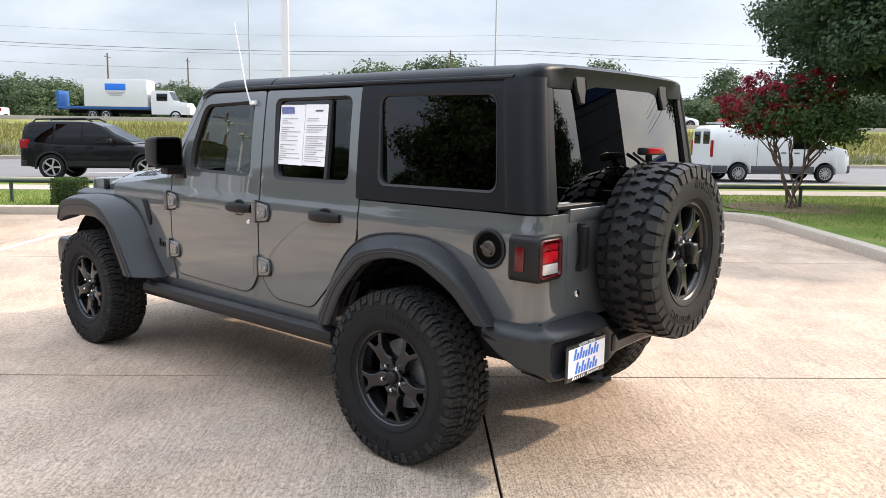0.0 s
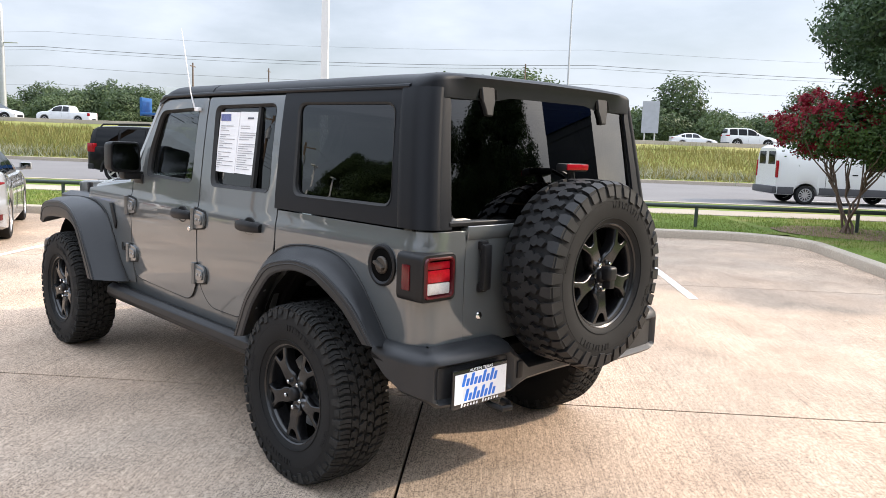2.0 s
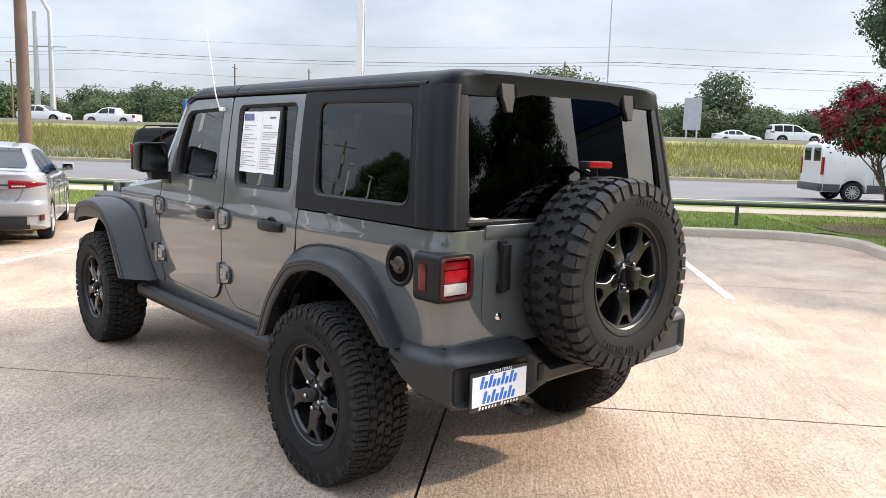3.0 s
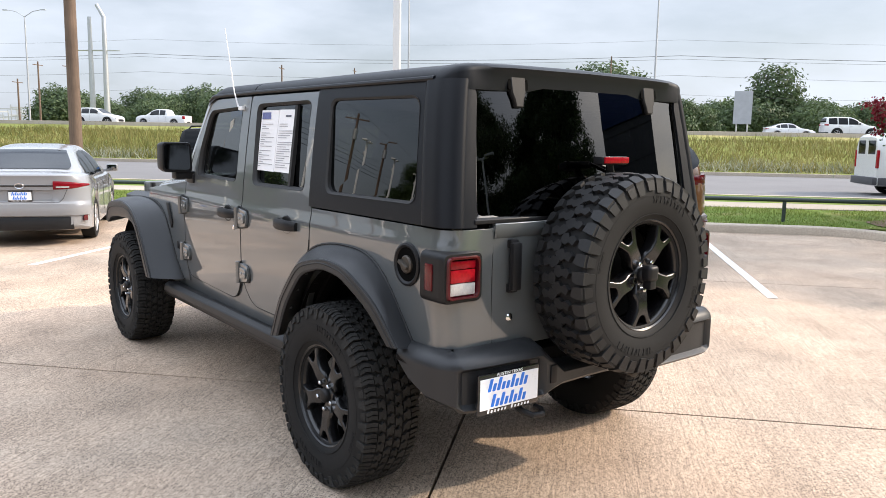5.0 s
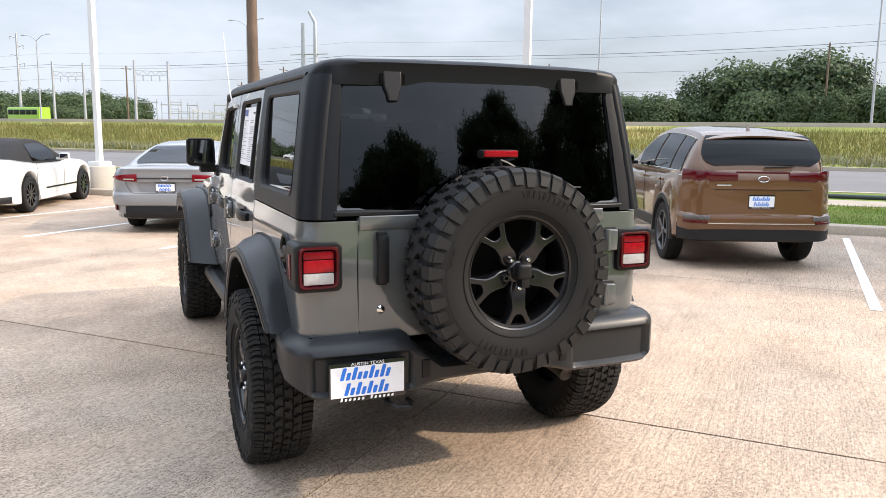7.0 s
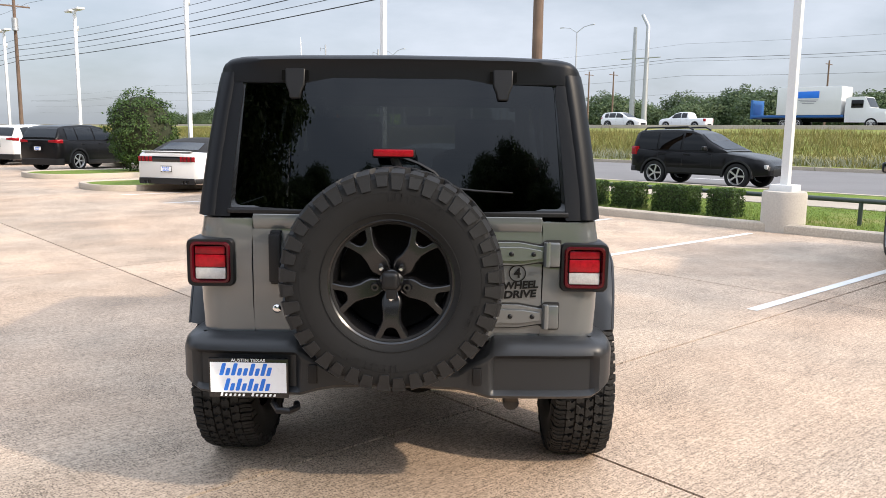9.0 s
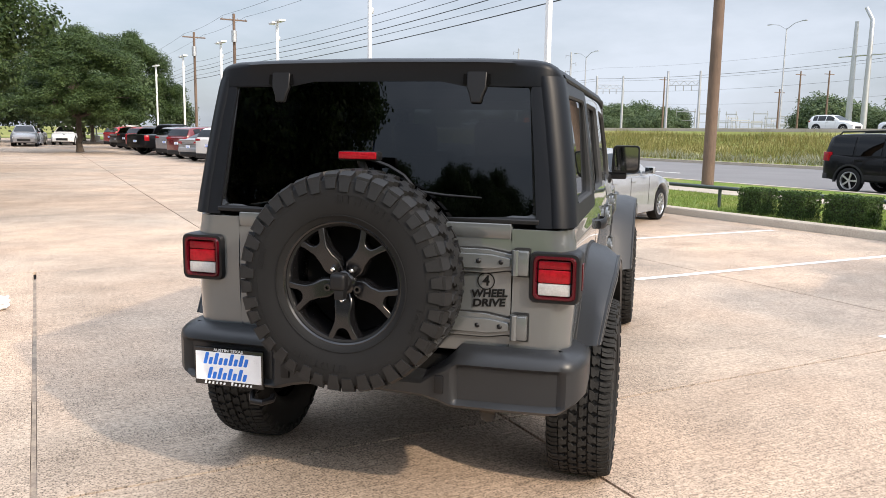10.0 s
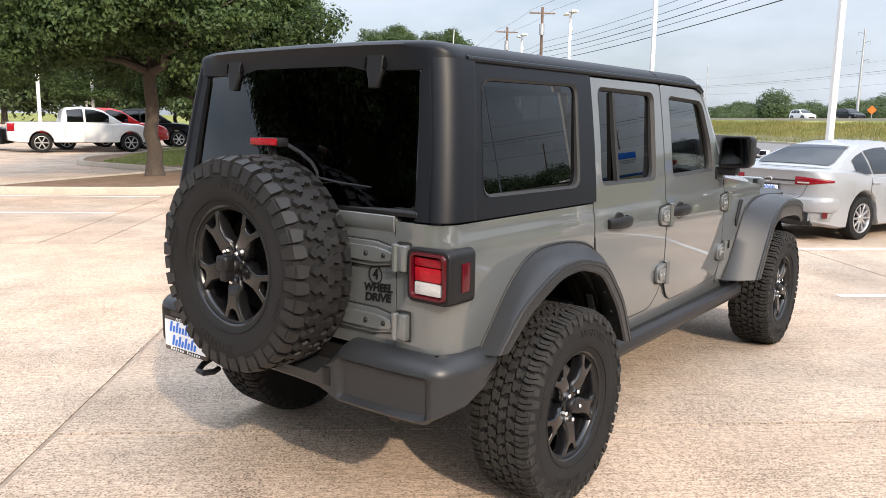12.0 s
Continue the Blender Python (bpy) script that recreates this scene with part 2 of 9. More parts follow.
M_CONC = ground_concrete("broomed_concrete")
M_FILLER = material("joint_filler", (0.24, 0.19, 0.15), 0.95, vary=0.5, scale=9, fine=70, bump=0.6, world_space=True, second=(0.26, 0.21, 0.16), second_at=(0.45, 0.6))
M_KERB = material("kerb_concrete", (0.43, 0.37, 0.30), 0.95, spec=0.12, vary=0.3, scale=1.4, fine=40, bump=0.5, world_space=True, second=(0.33, 0.29, 0.24), second_at=(0.5, 0.75))
M_WALKWAY = material("sidewalk_concrete", (0.36, 0.315, 0.26), 0.95, spec=0.1, vary=0.18, scale=0.8, fine=30, bump=0.3, world_space=True)
M_PAINT_LINE = material("white_line_paint", (0.72, 0.71, 0.68), 0.8, vary=0.14, scale=4, fine=90, bump=0.3, world_space=True)
M_ROAD = material("worn_asphalt", (0.17, 0.165, 0.165), 0.95, spec=0.15, vary=0.14, scale=0.4, fine=20, bump=0.3, world_space=True)
M_LAWN = material("mown_grass", (0.14, 0.20, 0.04), 0.9, vary=0.4, scale=0.9, fine=45, bump=0.9, bump_dist=0.03, world_space=True, second=(0.2, 0.175, 0.07), second_at=(0.5, 0.7), spec=0.1)
M_FIELD = material("meadow_soil", (0.17, 0.19, 0.05), 0.95, vary=0.3, scale=0.12, fine=3, bump=0.6, bump_dist=0.05, world_space=True, second=(0.33, 0.27, 0.12), second_at=(0.5, 0.7), spec=0.1)
M_DIRT = material("bark_mulch", (0.20, 0.125, 0.075), 0.95, vary=0.4, scale=3, fine=60, bump=0.9, bump_dist=0.03, world_space=True)
M_POLE = material("white_painted_steel", (0.70, 0.70, 0.69), 0.4, vary=0.06, scale=1.2, fine=30, bump=0.05)
M_POLE_BASE = material("pole_base_concrete", (0.44, 0.40, 0.35), 0.9, vary=0.15, scale=2, fine=40, bump=0.4)
M_WOOD_POLE = material("weathered_pole_wood", (0.14, 0.094, 0.068), 0.85, vary=0.35, scale=2.0, fine=9, bump=0.7, bump_dist=0.01, stretch=(6, 6, 0.35))
M_GALV = material("galvanised_steel", (0.42, 0.43, 0.44), 0.45, 0.6, vary=0.12, scale=2, fine=40, bump=0.05)
M_RAIL = material("dark_green_rail_paint", (0.035, 0.05, 0.042), 0.45, vary=0.2, scale=4, fine=60, bump=0.1)
M_WIRE = material("cable_black", (0.03, 0.03, 0.033), 0.6, vary=0.1, bump=0)
M_HEDGE_CORE = material("hedge_twigs", (0.025, 0.03, 0.012), 0.9, vary=0.4, bump=0.5)
M_LEAF_HEDGE = leafy("hedge_leaf", (0.018, 0.042, 0.01), (0.09, 0.15, 0.035), 3)
M_LEAF_OAK = leafy("oak_leaf", (0.020, 0.043, 0.014), (0.092, 0.138, 0.042), 0.7)
M_LEAF_OAK_DARK = leafy("live_oak_leaf", (0.02, 0.042, 0.02), (0.085, 0.138, 0.06), 0.7)
M_LEAF_FAR = leafy("woodland_leaf", (0.036, 0.062, 0.026), (0.12, 0.165, 0.07), 0.12)
M_LEAF_MYRTLE = leafy("myrtle_leaf", (0.02, 0.045, 0.012), (0.07, 0.12, 0.025), 2)
M_BLOOM = leafy("crimson_bloom", (0.12, 0.004, 0.012), (0.33, 0.014, 0.035), 3)
M_GRASS_TALL = leafy("tall_grass_blade", (0.075, 0.098, 0.02), (0.29, 0.245, 0.085), 0.07)
M_GRASS_SHORT = leafy("lawn_blade", (0.085, 0.15, 0.02), (0.29, 0.33, 0.09), 0.5)
M_BARK = material("oak_bark", (0.07, 0.055, 0.043), 0.9, vary=0.4, scale=4, fine=14, bump=0.9, bump_dist=0.02, stretch=(3, 3, 0.6))
M_BARK_MYRTLE = material("myrtle_bark", (0.11, 0.07, 0.05), 0.7, vary=0.3, scale=5, fine=20, bump=0.3, stretch=(3, 3, 0.5))

M_BODY = paint("grey_car_paint", (0.087, 0.0935, 0.095), 0.34, coat_ior=1.8)
M_TOP = material("textured_hardtop", (0.0058, 0.0068, 0.0092), 0.42, vary=0.12, scale=2, fine=500, bump=0.25, bump_dist=0.0006, spec=0.22)
M_FLARE = material("grained_flare_plastic", (0.020, 0.021, 0.023), 0.38, vary=0.18, scale=3, fine=420, bump=0.3, bump_dist=0.0006, spec=0.38)
M_RAIL_BLACK = material("satin_black_steel", (0.012, 0.012, 0.013), 0.42, vary=0.15, scale=4, fine=300, bump=0.15, bump_dist=0.0006, spec=0.32)
M_RUBBER = material("tyre_rubber", (0.0105, 0.0105, 0.0107), 0.72, vary=0.3, scale=5, fine=110, bump=0.25, bump_dist=0.001, spec=0.25)
M_TREAD_WORN = material("scuffed_tread_rubber", (0.024, 0.0235, 0.0225), 0.8, vary=0.6, scale=14, fine=160, bump=0.4, bump_dist=0.001, spec=0.2)
M_TREAD_NEW = material("deep_tread_rubber", (0.012, 0.012, 0.0125), 0.55, vary=0.35, scale=14, fine=160, bump=0.3, bump_dist=0.001, spec=0.35)
M_RIM = material("satin_black_alloy", (0.006, 0.006, 0.0068), 0.23, vary=0.1, scale=6, fine=200, bump=0.0, spec=0.6)
M_PIPE = material("dull_exhaust_steel", (0.07, 0.06, 0.05), 0.5, 0.5, vary=0.3, scale=20, bump=0.1)
M_CHROME = material("chrome", (0.75, 0.75, 0.76), 0.12, 1.0, vary=0.05, bump=0)
M_SILVER = material("machined_silver", (0.55, 0.55, 0.56), 0.35, 0.9, vary=0.1, bump=0.02)
M_BLACK = material("black_plastic", (0.008, 0.008, 0.009), 0.45, vary=0.15, scale=8, fine=300, bump=0.15, bump_dist=0.0006, spec=0.3)
M_VOID = material("black_recess", (0.003, 0.003, 0.003), 0.9, vary=0.1, bump=0, spec=0.05)
M_GLOSS_BLACK = material("gloss_black_trim", (0.01, 0.01, 0.011), 0.12, vary=0.1, bump=0, coat=0.5)
# black for rubber seals and gaps, also for shade drawn on cups and flares
M_SEAL_SHADE = material("black_seal_and_shade", (0.012, 0.012, 0.012), 0.65, vary=0.1, bump=0)
M_UNDER = material("dusty_underbody", (0.008, 0.0078, 0.0076), 0.9, vary=0.4, scale=5, fine=50, bump=0.4, spec=0.1)
M_CABIN = material("dark_cabin_cloth", (0.02, 0.02, 0.022), 0.85, vary=0.2, scale=6, fine=180, bump=0.3)
M_GLASS_DARK = glass("privacy_glass", (0.03, 0.033, 0.034), 0.0, 0.038, 0.62)
M_GLASS_MID = glass("tinted_door_glass", (0.12, 0.127, 0.124), 0.0, 0.06, 0.65)
M_GLASS_CLEAR = glass("windscreen_glass", (0.62, 0.68, 0.66))
M_MIRROR_DARK = material("dimmed_mirror_glass", (0.2, 0.21, 0.22), 0.04, 1.0, vary=0.02, bump=0, rough_vary=0.01)
M_LAMP_RED = material("red_lamp_lens", (0.27, 0.006, 0.012), 0.15, vary=0.35, scale=24, fine=110, bump=0.25, bump_dist=0.002, spec=0.3)
M_LAMP_MID = material("mid_red_lens", (0.17, 0.003, 0.008), 0.15, vary=0.35, scale=24, fine=110, bump=0.25, bump_dist=0.002, spec=0.3)
M_LAMP_DEEP = material("deep_red_lens_frame", (0.085, 0.002, 0.005), 0.15, vary=0.1, bump=0, spec=0.5)
M_LAMP_RING = material("smoked_red_lens", (0.06, 0.002, 0.006), 0.15, vary=0.1, bump=0, spec=0.4)
M_LAMP_WHITE = material("clear_lamp_lens", (0.42, 0.41, 0.405), 0.12, vary=0.2, scale=45, fine=150, bump=0.3, bump_dist=0.002, coat=1.0)
M_PLATE = material("white_plate_enamel", (0.85, 0.86, 0.88), 0.3, vary=0.03, bump=0, coat=0.5)
M_BLUE = material("blue_plate_print", (0.015, 0.17, 0.68), 0.4, vary=0.06, bump=0)
M_WHITE_PRINT = material("white_print", (0.85, 0.85, 0.85), 0.5, vary=0.03, bump=0)
M_PAPER = material("white_paper", (0.82, 0.82, 0.83), 0.7, vary=0.04, scale=6, bump=0)
M_INK = material("grey_print", (0.3, 0.3, 0.32), 0.8, vary=0.1, bump=0)
M_DECAL = material("black_decal_vinyl", (0.006, 0.006, 0.006), 0.5, vary=0.1, bump=0, spec=0.15)

# ---- building helpers ----
def thing(name, label, category, m=None, group="", kind=""):
    """An Empty at a thing's base, that carries its tags and parents its parts."""
    ob = new(name)
    ob.empty_display_size = 0.2
    if m is not None:
        ob.matrix_basis = m
    return tagged(ob, label, category, group, kind)


def mesh_of(name, bm, mat, smooth=40):
    me = bpy.data.meshes.new(name)
    bmesh.ops.recalc_face_normals(bm, faces=bm.faces)
    if smooth:
        lim = radians(smooth)
        for f in bm.faces:
            f.smooth = True
        for e in bm.edges:
            if len(e.link_faces) == 2 and e.calc_face_angle(0) > lim:
                e.smooth = False
    bm.to_mesh(me)
    bm.free()
    me.materials.append(mat)
    return me


def part(name, bm, mat, parent, label="", smooth=40, bevel=0.0, m=None):
    """One mesh object under a thing or a part."""
    ob = new(name, mesh_of(name, bm, mat, smooth))
    ob.parent = parent
    if m is not None:
        ob.matrix_basis = m
    if bevel:
        md = ob.modifiers.new("edge", "BEVEL")
        md.width, md.segments, md.limit_method, md.angle_limit = bevel, 2, "ANGLE", radians(40)
        md.harden_normals = False
    return tagged(ob, label)


def solid(name, bm, mat, label, category, group="", kind="", smooth=40, m=None, bevel=0.0):
    """A top-level thing that is one mesh."""
    ob = part(name, bm, mat, None, "", smooth, bevel, m)
    return tagged(ob, label, category, group, kind)


def box(bm, c, s, bevel=0.0, turn=0.0, seg=2):
    r = bmesh.ops.create_cube(bm, size=1, matrix=Matrix.Translation(c) @ Matrix.Rotation(turn, 4, "Z") @ Matrix.Diagonal((*s, 1)))
    if bevel:
        es = {e for v in r["verts"] for e in v.link_edges}
        bmesh.ops.bevel(bm, geom=list(es), offset=bevel, segments=seg, affect="EDGES", profile=0.6)
    return bm


def boxed(c, s, bevel=0.0, turn=0.0, seg=2):
    return box(bmesh.new(), c, s, bevel, turn, seg)


def loft(bm, rings, close=True, caps=True):
    """Skin between rings of as many points each."""
    vs = [[bm.verts.new(p) for p in r] for r in rings]
    k = len(rings[0])
    for a, b in zip(vs, vs[1:]):
        for i in range(k if close else k - 1):
            j = (i + 1) % k
            bm.faces.new((a[i], a[j], b[j], b[i]))
    if caps and close:
        bm.faces.new(vs[0][::-1])
        bm.faces.new(vs[-1])
    return bm


def tube(bm, pts, rad, seg=8, caps=True):
    """A round bar along points; rad is one radius or one for each point."""
    pts = [Vector(p) for p in pts]
    rads = rad if isinstance(rad, (list, tuple)) else [rad] * len(pts)
    rings, side = [], None
    for i, p in enumerate(pts):
        d = (pts[min(i + 1, len(pts) - 1)] - pts[max(i - 1, 0)]).normalized()
        if side is None:
            side = d.cross((0, 0, 1) if abs(d.z) < 0.9 else (1, 0, 0)).normalized()
        side = (side - d * side.dot(d)).normalized()
        up = d.cross(side)
        rings.append([p + (side * math.cos(a) + up * math.sin(a)) * rads[i] for a in (2 * math.pi * k / seg for k in range(seg))])
    return loft(bm, rings, True, caps)


def lathe(bm, profile, seg=32, axis="y", closed=False, arc=None):
    """Turn (radius, offset) pairs round an axis."""
    rings = []
    for k in range(seg):
        a = 2 * math.pi * k / seg
        ring = []
        for r, o in profile:
            c, s = r * math.cos(a), r * math.sin(a)
            ring.append({"y": (c, o, s), "z": (c, s, o), "x": (o, c, s)}[axis])
        rings.append(ring)
    vs = [[bm.verts.new(p) for p in r] for r in rings]
    n = len(profile)
    for k in range(seg):
        a, b = vs[k], vs[(k + 1) % seg]
        for i in range(n if closed else n - 1):
            j = (i + 1) % n
            bm.faces.new((a[i], a[j], b[j], b[i]))
    bmesh.ops.remove_doubles(bm, verts=bm.verts, dist=1e-6)
    return bm


def rounded(pts, r, seg=5):
    """A closed 2D outline with rounded corners; r is one radius or one for each corner."""
    out, n = [], len(pts)
    for i, p in enumerate(pts):
        ri = r[i] if isinstance(r, (list, tuple)) else r
        p = Vector(p)
        a, b = Vector(pts[i - 1]) - p, Vector(pts[(i + 1) % n]) - p
        if ri <= 0:
            out.append(tuple(p))
            continue
        d = min(ri, a.length * 0.48, b.length * 0.48)
        s, e = p + a.normalized() * d, p + b.normalized() * d
        for k in range(seg + 1):
            t = k / seg
            q = s * (1 - t) ** 2 + p * 2 * t * (1 - t) + e * t ** 2
            out.append(tuple(q))
    return out


def panel(outer, place, holes=(), thick=0.02, cuts_s=(), cuts_z=(), inward=None):
    """A sheet with thickness: a 2D outline (s, z) with holes, laid on the surface place(s, z, depth)."""
    bm = bmesh.new()
    for lp in (outer, *holes):
        vs = [bm.verts.new((p[0], 0, p[1])) for p in lp]
        for i in range(len(vs)):
            bm.edges.new((vs[i - 1], vs[i]))
    bmesh.ops.triangle_fill(bm, edges=bm.edges, use_beauty=True, use_dissolve=False)
    for s in cuts_s:
        bmesh.ops.bisect_plane(bm, geom=bm.verts[:] + bm.edges[:] + bm.faces[:], plane_co=(s, 0, 0), plane_no=(1, 0, 0), dist=1e-5)
    for z in cuts_z:
        bmesh.ops.bisect_plane(bm, geom=bm.verts[:] + bm.edges[:] + bm.faces[:], plane_co=(0, 0, z), plane_no=(0, 0, 1), dist=1e-5)
    flat = {v: (v.co.x, v.co.z) for v in bm.verts}
    faces = bm.faces[:]
    rim = [e for e in bm.edges if len(e.link_faces) == 1]
    back = {v: bm.verts.new(place(*flat[v], thick)) for v in flat}
    for v in flat:
        v.co = place(*flat[v], 0.0)
    for f in faces:
        bm.faces.new([back[v] for v in reversed(f.verts)])
    for e in rim:
        a, b = e.verts
        bm.faces.new((a, b, back[b], back[a]))
    return bm


def prism(bm, outline, place, d0, d1):
    """A 2D outline given depth between d0 and d1 on place(a, b, d)."""
    f = [bm.verts.new(place(*p, d0)) for p in outline]
    g = [bm.verts.new(place(*p, d1)) for p in outline]
    bm.faces.new(f)
    bm.faces.new(g[::-1])
    for i in range(len(f)):
        bm.faces.new((f[i - 1], f[i], g[i], g[i - 1]))
    return bm


def lettering(name, words, size, mat, parent, m, depth=0.0008, label="", align="CENTER", shear=0.0, stretch=1.0, bold=0.0):
    cu = bpy.data.curves.new(name, "FONT")
    cu.body, cu.size, cu.extrude, cu.align_x, cu.align_y, cu.shear = words, size, depth, align, "CENTER", shear
    cu.offset = bold
    tmp = bpy.data.objects.new(name, cu)
    scene.collection.objects.link(tmp)
    me = bpy.data.meshes.new_from_object(tmp.evaluated_get(bpy.context.evaluated_depsgraph_get()))
    bpy.data.objects.remove(tmp)
    me.materials.clear()
    me.materials.append(mat)
    ob = new(name, me)
    ob.parent = parent
    ob.matrix_basis = m @ Matrix.Diagonal((stretch, 1, 1, 1))
    return tagged(ob, label)


def lin(a, b, n):
    return [a + (b - a) * i / (n - 1) for i in range(n)]


def interp(x, table):
    """Piecewise linear reading of (x, y) pairs."""
    if x <= table[0][0]:
        return table[0][1]
    for (x0, y0), (x1, y1) in zip(table, table[1:]):
        if x <= x1:
            return y0 + (y1 - y0) * (x - x0) / (x1 - x0)
    return table[-1][1]

# ---- ground, lot, road ----
KA = radians(45.0)      # the kerb and the road run along this
JA = radians(42.5)      # the slab joints and the bay lines


def uv(u, v, z=0.0, a=KA):
    return Vector((u * math.cos(a) - v * math.sin(a), u * math.sin(a) + v * math.cos(a), z))


V_KERB, V_ROAD0, V_ROAD1, V_HWY = 9.95, 18.4, 34.6, 86.0
U_ISLE = 5.85
RISE = [(-400, -0.16), (9.9, -0.16), (10.0, 0.1), (18.2, 0.1), (18.4, -0.06), (34.6, -0.06), (34.9, 0.12), (36.5, 0.28), (40, 0.8),
        (44.5, 1.45), (46, 1.6), (57, 1.6), (62.2, 2.1), (63, 2.0), (88, 2.05), (95, 1.6), (140, 0.8), (4000, 0.0)]


def height(v):
    return interp(v, RISE)


bm = bmesh.new()
us = [-4200, -1500, -700, -400] + list(range(-300, 301, 25)) + [400, 700, 1500, 4200]
vs_ = [-4200, -1200, -500, -200, -60, 9.9, 10.0, 14, 18.2, 18.4, 26, 34.6, 34.9, 36.5, 38, 40, 42, 44.5, 46, 57, 59, 62.2, 63, 75, 88, 95, 140, 300, 900, 4200]
gv = [[bm.verts.new(uv(u, v, height(v))) for u in us] for v in vs_]
for a, b in zip(gv, gv[1:]):
    for i in range(len(us) - 1):
        bm.faces.new((a[i], a[i + 1], b[i + 1], b[i]))
solid("ground", bm, M_FIELD, "gently rising rough meadow ground running to the horizon", "ground", kind="structure", smooth=0)


def strip(name, u0, u1, v0, v1, z, mat, label, category, step=20.0, thick=0.0):
    bm = bmesh.new()
    n = max(2, int((u1 - u0) / step) + 1)
    rows = [[bm.verts.new(uv(u, v, z)) for u in lin(u0, u1, n)] for v in (v0, v1)]
    for i in range(n - 1):
        bm.faces.new((rows[0][i], rows[0][i + 1], rows[1][i + 1], rows[1][i]))
    if thick:
        low = [[bm.verts.new(uv(u, v, z - thick)) for u in lin(u0, u1, n)] for v in (v0, v1)]
        for i in range(n - 1):
            bm.faces.new((rows[0][i], low[0][i], low[0][i + 1], rows[0][i + 1]))
            bm.faces.new((rows[1][i + 1], low[1][i + 1], low[1][i], rows[1][i]))
    return solid(name, bm, mat, label, category, kind="structure", smooth=0)


strip("road", -260, 260, V_ROAD0, V_ROAD1, -0.02, M_ROAD, "pale worn asphalt frontage road with lane marks", "road")
strip("highway", -400, 400, 46.6, 56.5, 1.66, M_ROAD, "raised asphalt carriageway behind the meadow", "road", 40)
strip("highway", -400, 400, 63.6, 87.0, 2.1, M_ROAD, "raised asphalt highway carriageway behind the meadow", "road", 40)
strip("road_kerb", -260, 260, V_ROAD1, V_ROAD1 + 0.3, 0.14, M_KERB, "low concrete kerb along the far road edge", "kerb", 20, 0.2)
strip("road_kerb", -260, 260, V_ROAD0 - 0.25, V_ROAD0, 0.13, M_KERB, "low concrete kerb along the near road edge", "kerb", 20, 0.2)
bm = bmesh.new()
loft(bm, [[uv(u, 62.3, 1.9), uv(u, 62.4, 2.42), uv(u, 62.55, 2.43), uv(u, 62.7, 1.9)] for u in lin(-400, 400, 21)])
solid("highway_barrier", bm, M_WALKWAY, "long low pale concrete barrier along the highway", "barrier", kind="structure", smooth=0)
strip("sidewalk", -260, 260, 13.9, 15.4, 0.135, M_WALKWAY, "buff concrete sidewalk through the grass strip", "sidewalk", 20, 0.08)
strip("lawn", -120, U_ISLE + 100, V_KERB + 0.17, 13.9, 0.12, M_LAWN, "bright green mown lawn strip behind the kerb", "lawn", 5)
strip("lawn", -260, 260, 15.4, V_ROAD0 - 0.25, 0.115, M_LAWN, "narrow mown grass verge beside the road", "lawn", 20)
for k in range(-12, 13):
    bm = bmesh.new()
    prism(bm, [(k * 12.0, 23.7), (k * 12.0 + 3.2, 23.7), (k * 12.0 + 3.2, 23.83), (k * 12.0, 23.83)], lambda a, b, d: uv(a, b, d), -0.03, -0.012)
    solid("lane_mark", bm, M_PAINT_LINE, "short white painted lane dash on the road", "lane mark", "lane marks", "structure", smooth=0)


def kerb_run(pts, name="kerb", label="buff concrete kerb with a rounded worn nose"):
    """A kerb along (u, v) points; the lot lies to the right of the way."""
    bm = bmesh.new()
    pts = [Vector(p) for p in pts]
    prof = [(0.0, -0.05), (0.0, 0.1), (0.012, 0.128), (0.04, 0.145), (0.15, 0.15), (0.17, 0.12), (0.17, -0.05)]
    rings = []
    for i, p in enumerate(pts):
        d = (pts[min(i + 1, len(pts) - 1)] - pts[max(i - 1, 0)]).normalized()
        nrm = Vector((-d.y, d.x))
        rings.append([uv(*(p + nrm * o), z + 0.004 * noise.noise((p.x, p.y, z * 9))) for o, z in prof])
    loft(bm, rings)
    return solid(name, bm, M_KERB, label, "kerb", kind="structure", smooth=35)


# the kerb along the lot's road side turns in a round corner and runs back beside the planted island
run = [(u, V_KERB) for u in lin(-100, U_ISLE - 1.2, 120)]
run += [(U_ISLE - 1.2 + 1.2 * math.sin(a), V_KERB - 1.2 + 1.2 * math.cos(a)) for a in lin(0.12, math.pi / 2, 9)]
run += [(U_ISLE - 0.1 * (V_KERB - 1.2 - v), v) for v in lin(V_KERB - 1.5, -14, 34)]
kerb_run(run)
bm = bmesh.new()
prism(bm, [(U_ISLE + 0.16 - 2.28, -14), (U_ISLE + 40, -14), (U_ISLE + 40, V_KERB + 0.16), (U_ISLE + 0.16, V_KERB + 0.16), (U_ISLE + 0.16, V_KERB - 1.2)], lambda a, b, d: uv(a, b, d), 0.125, -0.05)
solid("island_lawn", bm, M_LAWN, "mown green lawn on the planted island", "lawn", kind="structure", smooth=0)
bm = bmesh.new()
bmesh.ops.create_circle(bm, cap_ends=True, segments=28, radius=1.25, matrix=Matrix.Translation(uv(7.3, 10.75, 0.135)))
for v in bm.verts:
    v.co.x += 0.12 * noise.noise(v.co * 2)
    v.co.y += 0.12 * noise.noise(v.co * 2 + Vector((5, 5, 5)))
solid("mulch_bed", bm, M_DIRT, "brown bark mulch ring round a small tree", "mulch bed", kind="structure", smooth=0)

